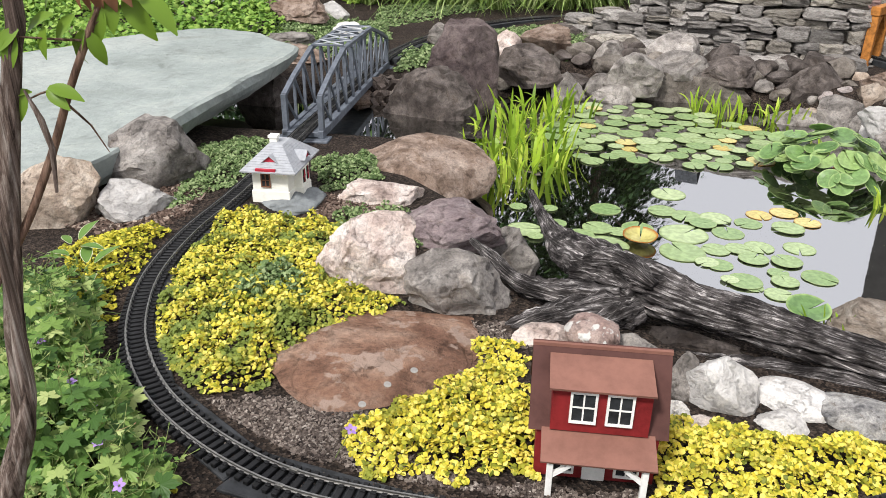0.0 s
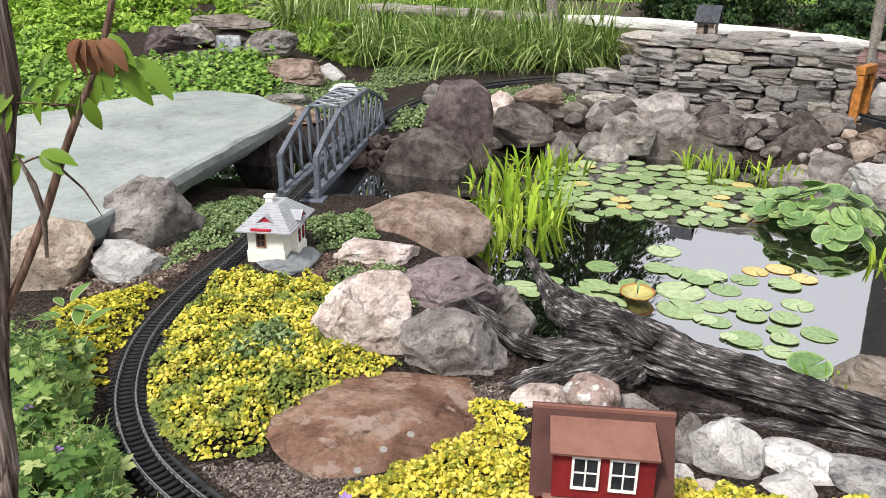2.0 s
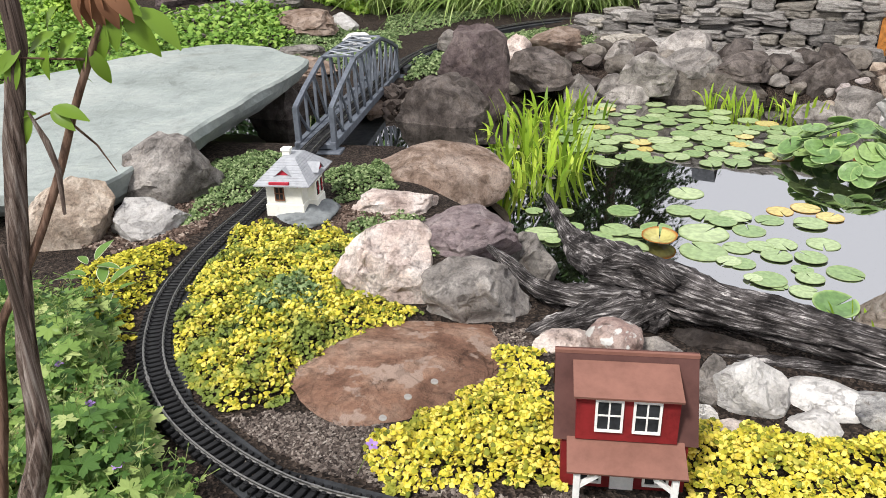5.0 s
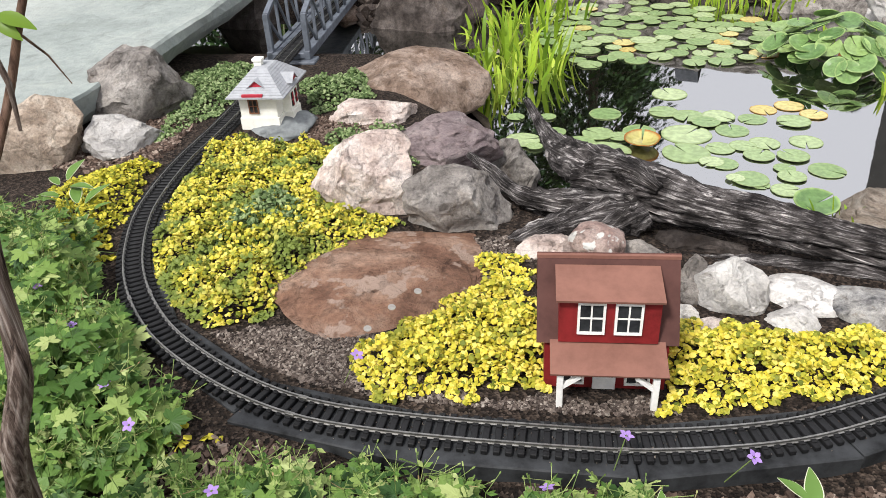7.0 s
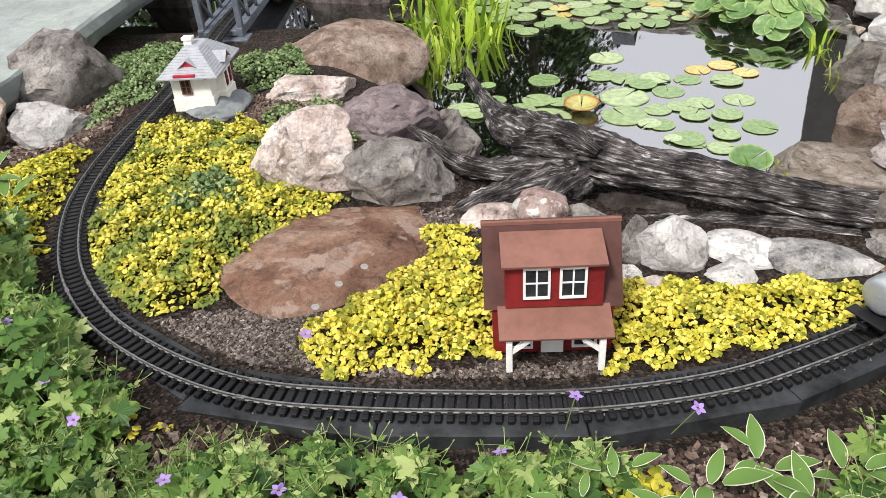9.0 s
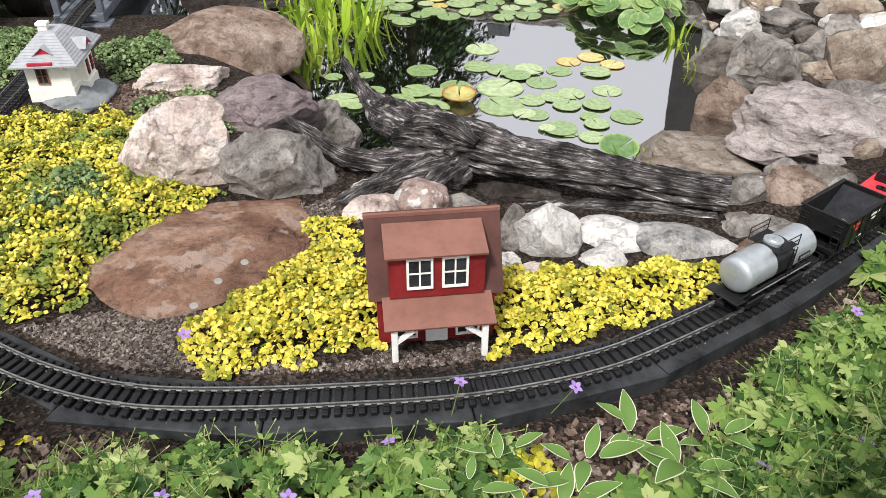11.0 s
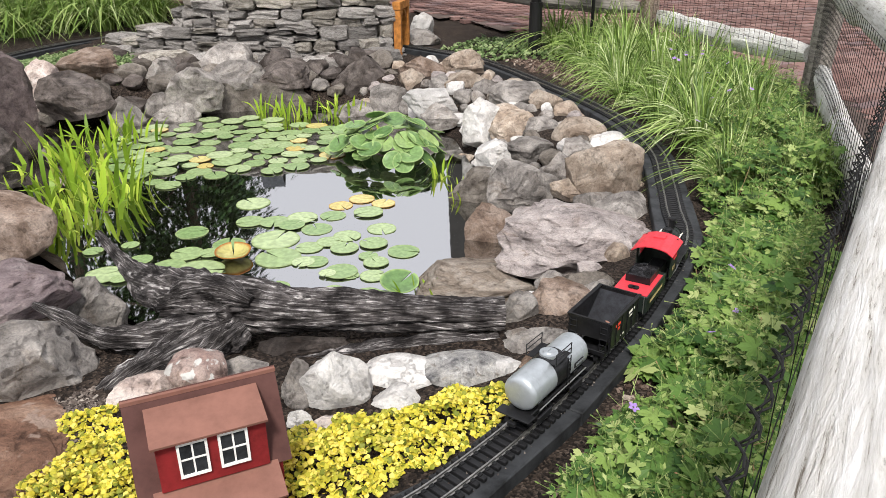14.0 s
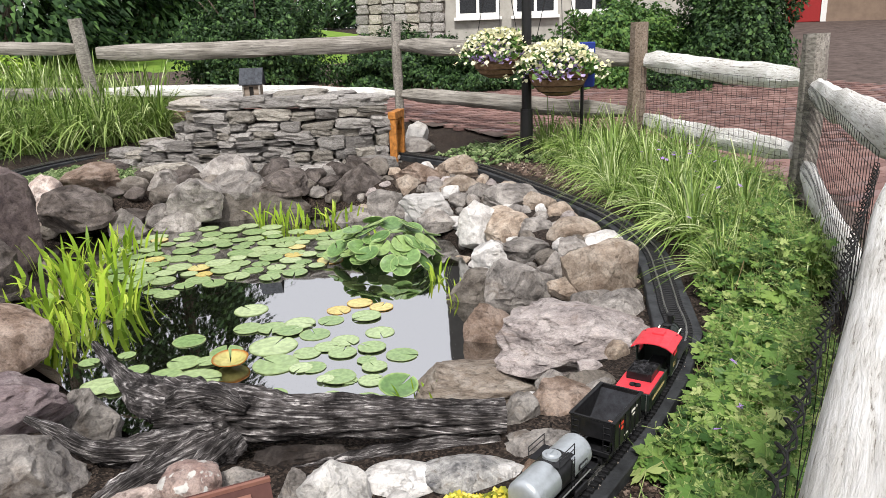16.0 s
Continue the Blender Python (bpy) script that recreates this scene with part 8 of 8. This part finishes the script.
for x, y, s in ((-1.75, 5.5, 0.6), (-1.55, 5.65, 0.6), (-1.35, 5.6, 0.5), (-1.95, 5.45, 0.6), (-2.2, 5.4, 0.6), (-1.65, 5.8, 0.5), (-1.2, 5.9, 0.5)):
    ob = copy_thing(reeds[0], pose(x, y, ground_z(x, y), 0, 0, x * 300))
    ob.scale = (s, s, s * 0.8)

# ---- beyond the fence ----
JOINT_SAND = plain_material("sandy_brick_joints", (0.1, 0.075, 0.066), 0.9, vary=0.3, scale=6)


def land(x, y):
    return -0.09 + (min(1.25, 0.07 * max(0.0, math.hypot(x, y) - 7.0)) if y > -2 else 0.0)


def sheet(name, pts, z, material, label, category):
    # a grid laid over the rising land, cut to the outline
    xs, ys = [p[0] for p in pts], [p[1] for p in pts]
    step = max(0.2, (max(xs) - min(xs)) / 150)
    nx, ny = int((max(xs) - min(xs)) / step) + 2, int((max(ys) - min(ys)) / step) + 2
    v = []
    for j in range(ny):
        for i in range(nx):
            x, y = min(xs) + i * step, min(ys) + j * step
            v.append((x, y, land(x, y) + z))
    f = []
    for j in range(ny - 1):
        for i in range(nx - 1):
            if ring_distance(min(xs) + (i + 0.5) * step, min(ys) + (j + 0.5) * step, pts) < 0.0:
                a = j * nx + i
                f.append((a, a + 1, a + nx + 1, a + nx))
    return tagged(data_ob(name, v, f, material, True), label, category, kind="structure")


PAVED = [(-1.5, 9.4), (0.2, 9.0), (1.2, 8.75), (2.6, 8.15), (3.85, 7.55), (4.6, 4.75), (4.15, 2.6), (2.5, 1.0), (0.6, -0.4), (3.0, -6.0), (30.0, -6.0), (30.0, 14.0), (8.0, 13.5), (5.0, 13.0), (2.0, 14.0), (-1.5, 13.5)]
PAVEMENT = sheet("pavement", PAVED, 0.062, JOINT_SAND, "red brick paved path outside the fence", "pavement")


def lawn_material():
    m, nt, bs = nodes_of("lawn")
    co = nt.nodes.new("ShaderNodeTexCoord")
    n = add_node(nt, "ShaderNodeTexNoise", Scale=3.0, Detail=10.0, Roughness=0.75)
    nt.links.new(co.outputs["Object"], n.inputs["Vector"])
    c = ramp(nt, n.outputs[0], [(0.3, (0.08, 0.15, 0.02)), (0.5, (0.15, 0.26, 0.035)), (0.7, (0.24, 0.34, 0.06))])
    nt.links.new(c, bs.inputs["Base Color"])
    bs.inputs["Roughness"].default_value = 0.9
    bump(nt, bs, n.outputs[0], 1.0, 0.05)
    return m


LAWN = lawn_material()
sheet("lawn", [(-60, 13.6), (2.0, 14.1), (5.0, 13.1), (9.0, 14.5), (9.0, 26.0), (30.0, 60.0), (-60, 60.0)], 0.05, LAWN, "bright mown green lawn", "lawn")
sheet("road", [(-60, 26), (60, 30), (60, 36), (-60, 32)], 0.07, plain_material("asphalt", (0.3, 0.3, 0.31), 0.9, scale=4), "pale grey road beyond the lawn", "road")
HEDGE_LEAF = leaf_material("dark_yew_leaf", [(0.0, (0.012, 0.03, 0.012)), (0.5, (0.03, 0.065, 0.022)), (0.85, (0.06, 0.12, 0.035)), (1.0, (0.11, 0.2, 0.06))], 0.5, 0.15)
JUNIPER_LEAF = leaf_material("juniper_leaf", [(0.0, (0.03, 0.075, 0.02)), (0.5, (0.07, 0.15, 0.035)), (1.0, (0.15, 0.25, 0.06))], 0.5, 0.2)


def bush(name, x, y, z, rx, ry, rz, count, size, material, label, seed, category="bush"):
    """An uneven crown of many small sprays over a short trunk."""
    rng = random.Random(seed)
    t = thing(name, pose(x, y, z + land(x, y) + 0.05), label, category)
    v, f = [], []
    for k in range(count):
        a, e = rng.uniform(0, 6.283), math.asin(rng.uniform(-0.25, 1))
        d = Vector((math.cos(a) * math.cos(e), math.sin(a) * math.cos(e), math.sin(e)))
        r = (0.72 + 0.34 * noise.noise(d * 2.3 + Vector((seed, 0, 0))) + 0.16 * noise.noise(d * 6 + Vector((seed, 3, 0)))) * rng.uniform(0.72, 1.08)
        c = Vector((d.x * rx * r, d.y * ry * r, rz * 0.2 + d.z * rz * r))
        n = (d + Vector((rng.gauss(0, 0.5), rng.gauss(0, 0.5), rng.gauss(0.3, 0.5)))).normalized()
        w = n.orthogonal().normalized()
        w = (w * math.cos(k) + n.cross(w) * math.sin(k))
        s = size * rng.uniform(0.6, 1.3)
        q = n.cross(w) * 0.35
        base = len(v)
        v += [c - w * s * 0.5, c + q * s, c + w * s * 0.6 + n * s * 0.25, c - q * s]
        f.append((base, base + 1, base + 2, base + 3))
    ob = data_ob("crown", v, f, material)
    ob.parent = t
    bm = bmesh.new()
    sweep(bm, [(0, 0, -0.3), (0.02, 0, rz * 0.3), (0, 0.02, rz * 0.8)], [0.06, 0.05, 0.02], 8, 0.2)
    for k in range(7):
        a = k * 0.9
        sweep(bm, [(0, 0, rz * 0.2), (math.cos(a) * rx * 0.35, math.sin(a) * ry * 0.35, rz * 0.5), (math.cos(a) * rx * 0.6, math.sin(a) * ry * 0.6, rz * 0.75)], [0.03, 0.02, 0.008], 6)
    part("trunk", bm, BARK, t)
    return t


bush("yew_bush", 3.55, 11.2, 0.0, 1.3, 1.0, 1.6, 26000, 0.055, HEDGE_LEAF, "dark green clipped yew bush outside the fence", 1)
bush("yew_bush", 5.3, 9.9, -0.05, 1.3, 0.9, 0.75, 22000, 0.05, HEDGE_LEAF, "low dark green hedge outside the fence", 2)
bush("yew_bush", 6.4, 8.9, -0.05, 1.3, 0.9, 0.7, 22000, 0.05, HEDGE_LEAF, "low dark green hedge outside the fence", 3)
bush("juniper_bush", 7.75, 8.0, -0.05, 1.5, 1.0, 1.1, 22000, 0.06, JUNIPER_LEAF, "feathery green juniper beside the building", 4)
bush("yew_bush", 8.7, 6.9, -0.05, 1.0, 0.9, 1.9, 24000, 0.06, HEDGE_LEAF, "tall dark green yew beside the building", 5)
bush("juniper_bush", 7.6, 6.9, -0.05, 0.5, 0.5, 0.55, 9000, 0.045, HEDGE_LEAF, "low dark shrub at the paving edge", 7)


def far_tree(x, y, h, r, seed, sprays=9000, fine=1.0):
    rng = random.Random(seed)
    t = thing("conifer_tree", pose(x, y, land(x, y)), "drooping dark conifer tree on the lawn", "tree", "far trees")
    bm = bmesh.new()
    sweep(bm, [(0, 0, 0), (0.05, 0, h * 0.4), (0, 0.05, h)], [0.16, 0.12, 0.03], 9, 0.2)
    for k in range(26):
        a, z = k * 2.4, 0.35 + h * 0.85 * k / 26
        l = r * (1 - 0.75 * z / h)
        sweep(bm, [(0, 0, z), (math.cos(a) * l * 0.6, math.sin(a) * l * 0.6, z + 0.1), (math.cos(a) * l, math.sin(a) * l, z - 0.15)], [0.03, 0.02, 0.006], 5)
    part("trunk", bm, BARK, t)
    v, f = [], []
    for k in range(sprays):
        z = 0.25 + (h - 0.2) * rng.random() ** 1.3
        a = rng.uniform(0, 6.283)
        l = r * (1.05 - (z / h) ** 1.7) * (0.6 + 0.5 * noise.noise(Vector((math.cos(a) * 2, math.sin(a) * 2, z * 1.5 + seed)))) * rng.uniform(0.55, 1.15)
        c = Vector((math.cos(a) * l, math.sin(a) * l, z))
        out = Vector((math.cos(a), math.sin(a), -0.7 + rng.gauss(0, 0.3))).normalized()
        s = Vector((-math.sin(a), math.cos(a), rng.gauss(0, 0.4))) * 0.08 * fine
        base = len(v)
        L = rng.uniform(0.2, 0.5) * fine
        v += [c - s, c + out * L * 0.6 - s * 0.6, c + out * L, c + s]
        f.append((base, base + 1, base + 2, base + 3))
    ob = data_ob("crown", v, f, HEDGE_LEAF)
    ob.parent = t


far_tree(0.6, 17.0, 15.0, 3.6, 1, 26000, 0.55)
far_tree(3.4, 18.5, 14.0, 3.0, 2, 26000, 0.55)
far_tree(-3.2, 16.5, 15.0, 3.8, 3, 26000, 0.55)
far_tree(-7.5, 18.0, 16.0, 4.2, 4, 26000, 0.55)
far_tree(13.0, 24.0, 7.0, 3.0, 5)
for k, (x, y) in enumerate(((-14, 30), (-8, 36), (-2, 38), (4, 40), (9, 38), (15, 36), (21, 30), (24, 22), (-12, 20), (26, 14), (7, 30))):
    far_tree(x, y, 9.0, 4.0, 20 + k)

BRIGHT_LEAF = leaf_material("bright_shrub_leaf", [(0.0, (0.12, 0.24, 0.02)), (0.5, (0.26, 0.42, 0.05)), (1.0, (0.42, 0.56, 0.1))], 0.5, 0.3)
for k, (x, y, r, h) in enumerate(((-5.6, 9.6, 1.0, 0.9), (-4.3, 10.3, 1.1, 0.8), (-3.4, 10.9, 0.9, 0.8), (-2.2, 11.0, 0.9, 0.75), (-1.2, 10.8, 0.8, 0.6), (-4.6, 8.6, 0.7, 0.5), (-3.9, 7.6, 0.7, 0.5), (0.0, 11.5, 0.9, 0.6), (-3.3, 8.4, 0.8, 0.65), (-2.4, 8.5, 0.7, 0.5), (-1.5, 8.2, 0.55, 0.4), (-3.5, 6.6, 0.5, 0.4))):
    bush("garden_shrub", x, y, 0.0, r, r * 0.8, h, 9000, 0.06, BRIGHT_LEAF, "bright green leafy shrub behind the rear planting", 60 + k)

SLATE_ROOF = plain_material("grey_slate_roof", (0.035, 0.034, 0.034), 0.8, scale=3)
# building behind the hedge
STUCCO = plain_material("cream_siding", (0.4, 0.38, 0.34), 0.8, scale=3, vary=0.15)
house = thing("building", pose(9.6, 13.6, 0.55, 0, 0, -36), "stone and cream building with white windows", "building")
bm = bmesh.new()
box(bm, -1.2, 5.5, 0.0, 5, -0.8, 3.2)
part("wall", bm, STUCCO, house)
bm = bmesh.new()
box(bm, -3.05, -1.2, -0.12, 4.0, -0.8, 3.2, 0.01)
sw = part("stone_wall", bm, STONE["greybrown"], house, "rough brown stone wall")
rng = random.Random(77)
for k in range(70):
    ob = new("stone", stone_meshes[k % 14])
    ob.parent = sw
    ob.matrix_local = pose(-2.95 + (k % 7) * 0.27 + rng.uniform(-0.03, 0.03), -0.12, 0.12 + (k // 7) * 0.2, 0, rng.uniform(-4, 4), 0) @ Matrix.Diagonal((0.26, 0.12, 0.18, 1))
for x in (-0.5, 0.7, 1.9):
    bm = bmesh.new()
    box(bm, x - 0.4, x + 0.4, -0.03, 0.02, 0.75, 2.4)
    w = part("window", bm, DARK_GLASS, house)
    bm = bmesh.new()
    for x0, x1, z0, z1 in ((-0.46, -0.38, 0.7, 2.45), (0.38, 0.46, 0.7, 2.45), (-0.38, 0.38, 0.7, 0.78), (-0.03, 0.03, 0.78, 2.4), (-0.38, 0.38, 1.5, 1.56)):
        box(bm, x + x0, x + x1, -0.07, -0.01, z0, z1)
    part("window_frame", bm, WHITE_PAINT, w)
    bm = bmesh.new()
    box(bm, x - 0.5, x + 0.5, -0.14, 0.0, 0.64, 0.7)
    part("sill", bm, WHITE_PAINT, w)
# unseen roof, added this tall and dark to darken its reflection in the pond
bm = bmesh.new()
panel(bm, [(-1.35, -0.35, 3.1), (5.8, -0.35, 3.1), (5.8, 2.4, 10.5), (-1.35, 2.4, 10.5)], 0.15)
part("roof", bm, SLATE_ROOF, house)
shed = thing("building", pose(17.2, 11.45, 0.9, 0, 0, -58), "brown building with a red door", "building")
bm = bmesh.new()
box(bm, -1.2, 4.0, 0, 3, -0.5, 3.5)
part("wall", bm, plain_material("brown_siding", (0.22, 0.16, 0.12), 0.8, scale=4), shed)
bm = bmesh.new()
box(bm, -0.75, 0.05, -0.05, 0.02, 0.03, 2.08, 0.01)
part("door", bm, plain_material("red_door_paint", (0.32, 0.03, 0.03), 0.5), shed, "closed red door")
bm = bmesh.new()
for x0, x1, z0, z1 in ((-0.87, -0.75, 0.03, 2.2), (0.05, 0.17, 0.03, 2.2), (-0.75, 0.05, 2.08, 2.2)):
    box(bm, x0, x1, -0.08, 0.01, z0, z1)
part("door_frame", bm, WHITE_PAINT, shed)
bm = bmesh.new()
panel(bm, [(-1.5, -0.4, 3.4), (3.3, -0.4, 3.4), (3.3, 1.5, 4.5), (-1.5, 1.5, 4.5)], 0.12)
part("roof", bm, SLATE_ROOF, shed)

# ---- lamp post with hanging baskets ----
BLACK_IRON = plain_material("black_iron", (0.012, 0.012, 0.012), 0.4, coat=0.2)
post = thing("lamp_post", pose(3.82, 5.02, 0), "slim black iron post for hanging baskets", "post")
bm = bmesh.new()
tube(bm, (0, 0, -0.2), (0, 0, 2.6), 0.042, 0.036, sides=16)
tube(bm, (0, 0, -0.1), (0, 0, 0.35), 0.055, 0.05, sides=16)
part("pole", bm, BLACK_IRON, post)
for s in (-1, 1):
    bm = bmesh.new()
    sweep(bm, [(0, 0, 1.5), (s * 0.1, -s * 0.08, 1.62), (s * 0.22, -s * 0.2, 1.6)], [0.012, 0.011, 0.008], 8)
    part("bracket", bm, BLACK_IRON, post)
COCO = wood_material("woven_coconut_fibre", (0.1, 0.055, 0.03), (0.22, 0.13, 0.08), (0.34, 0.22, 0.14), 6.0)
CREAM_PETAL = leaf_material("cream_petal", [(0.0, (0.75, 0.72, 0.4)), (1.0, (0.86, 0.84, 0.66))], 0.6, 0.3)
LILAC_PETAL = leaf_material("lilac_petal", [(0.0, (0.4, 0.28, 0.6)), (1.0, (0.6, 0.48, 0.75))], 0.6, 0.3)


def hanging_basket(x, y, z, r, seed):
    rng = random.Random(seed)
    t = thing("hanging_basket", pose(x, y, z), "brown fibre hanging basket with cream and lilac flowers", "hanging basket", "hanging baskets")
    bm = bmesh.new()
    prof = [(r * math.sin(a) ** 0.8 if a > 0 else 0.01, -r * 0.95 * math.cos(a)) for a in (0.0, 0.3, 0.6, 0.9, 1.2, 1.57)]
    rings = []
    for rr, zz in prof:
        rings.append([bm.verts.new((math.cos(k * 0.2618) * (rr + 0.004), math.sin(k * 0.2618) * (rr + 0.004), zz)) for k in range(24)])
    for a, b in zip(rings, rings[1:]):
        for k in range(24):
            bm.faces.new((a[k], a[(k + 1) % 24], b[(k + 1) % 24], b[k]))
    bm.faces.new(rings[0][::-1])
    bm.faces.new(rings[-1])
    part("bowl", bm, COCO, t)
    bm = bmesh.new()
    for rr, zz in prof[1:]:
        for k in range(24):
            tube(bm, (math.cos(k * 0.2618) * (rr + 0.007), math.sin(k * 0.2618) * (rr + 0.007), zz), (math.cos((k + 1) * 0.2618) * (rr + 0.007), math.sin((k + 1) * 0.2618) * (rr + 0.007), zz), 0.003, sides=5, caps=False)
    part("wire_frame", bm, BLACK_IRON, t)
    for name, m, n, size, lo in (("foliage", JUNIPER_LEAF, 700, 0.03, 0.0), ("cream_flowers", CREAM_PETAL, 900, 0.02, 0.04), ("lilac_flowers", LILAC_PETAL, 420, 0.02, -0.02)):
        v, f = [], []
        for k in range(n):
            a, q = rng.uniform(0, 6.283), rng.random() ** 0.5
            if name == "lilac_flowers":
                a = rng.gauss(3.9, 0.5)
            rr = r * 1.35 * q
            c = Vector((math.cos(a) * rr, math.sin(a) * rr, lo + r * 0.55 * (1 - q * q) - 0.18 * r * max(0, q - 0.8) * 5 + rng.uniform(-0.03, 0.04)))
            if name == "cream_flowers" and k % 9 == 0:
                c = Vector((math.cos(a) * r * rng.uniform(1.3, 1.9), math.sin(a) * r * rng.uniform(1.3, 1.9), rng.uniform(-0.1, 0.06)))
            disc_leaf(v, f, c, Vector((rng.gauss(0, 0.7), rng.gauss(0, 0.7), 0.8)), size * rng.uniform(0.6, 1.1), rng, 5)
        ob = tagged(data_ob(name, v, f, m), kind="stuff")
        ob.parent = t
    for k in range(3):
        bm = bmesh.new()
        a = k * 2.094
        tube(bm, (math.cos(a) * r, math.sin(a) * r, 0), (0, 0, 1.0), 0.003, sides=5)
        part("chain", bm, BLACK_IRON, t)


hanging_basket(3.99, 4.83, 0.68, 0.24, 1)
hanging_basket(3.7, 5.24, 0.8, 0.22, 2)
stake = thing("garden_stake", pose(4.24, 4.83, 0), "dark metal stake with a small blue box", "stake")
bm = bmesh.new()
tube(bm, (0, 0, -0.1), (0, 0, 0.6), 0.014, sides=8)
part("pole", bm, BLACK_IRON, stake)
bm = bmesh.new()
box(bm, -0.02, 0.14, 0.0, 0.06, 0.5, 0.86, 0.01)
part("box", bm, plain_material("deep_blue_paint", (0.02, 0.04, 0.22), 0.5), stake, "deep blue box")

# ---- brick pavers: those along the fence singly, the rest joined ----
def paver_material():
    m, nt, bs = nodes_of("red_brick_paver")
    geo = nt.nodes.new("ShaderNodeNewGeometry")
    info = nt.nodes.new("ShaderNodeObjectInfo")
    both = nt.nodes.new("ShaderNodeMath")
    both.operation = "ADD"
    nt.links.new(geo.outputs["Random Per Island"], both.inputs[0])
    nt.links.new(info.outputs["Random"], both.inputs[1])
    turn = nt.nodes.new("ShaderNodeMath")
    turn.operation = "FRACT"
    nt.links.new(both.outputs[0], turn.inputs[0])
    c = ramp(nt, turn.outputs[0], [(0.0, (0.13, 0.078, 0.07)), (0.5, (0.2, 0.118, 0.103)), (0.85, (0.25, 0.16, 0.14)), (1.0, (0.17, 0.12, 0.12))])
    n = add_node(nt, "ShaderNodeTexNoise", Scale=1.3, Detail=8.0, Roughness=0.7)
    nt.links.new(geo.outputs["Position"], n.inputs["Vector"])
    st = ramp(nt, n.outputs[0], [(0.35, (0.7, 0.68, 0.68)), (0.65, (1.15, 1.13, 1.13))])
    c = blend(nt, 0.8, c, st, "MULTIPLY")
    nt.links.new(c, bs.inputs["Base Color"])
    bs.inputs["Roughness"].default_value = 0.85
    return m


PAVER = paver_material()
bm = bmesh.new()
box(bm, -0.097, 0.097, -0.047, 0.047, -0.03, 0.006, 0.003)
paver_me = bpy.data.meshes.new("brick")
bm.to_mesh(paver_me)
bm.free()
paver_me.materials.append(PAVER)
paver_co = [v.co.copy() for v in paver_me.vertices]
paver_fc = [tuple(p.vertices) for p in paver_me.polygons]
rng = random.Random(31)
rest_v, rest_f, single = [], [], 0
for j in range(-60, 90):
    for i in range(0, 42):
        x, y = 1.0 + i * 0.2 + (0.1 if j % 2 else 0.0), 1.6 + j * 0.1
        if x > 9.2 or ring_distance(x, y, PAVED) > -0.08:
            continue
        fence_d = ring_distance(x, y, PAVED)
        m = pose(x, y, land(x, y) + 0.062 + rng.uniform(-0.0015, 0.0015), rng.uniform(-0.6, 0.6), rng.uniform(-0.6, 0.6), rng.uniform(-0.8, 0.8))
        if single < 300 and fence_d > -0.85 and 2.4 < y < 7.6 and x > 3.8:
            ob = new("brick", paver_me)
            ob.parent, ob.matrix_world = PAVEMENT, m
            single += 1
        else:
            base = len(rest_v)
            rest_v += [m @ c for c in paver_co]
            rest_f += [tuple(base + k for k in f) for f in paver_fc]
ob = tagged(data_ob("bricks", rest_v, rest_f, PAVER), kind="stuff")
ob.parent = PAVEMENT
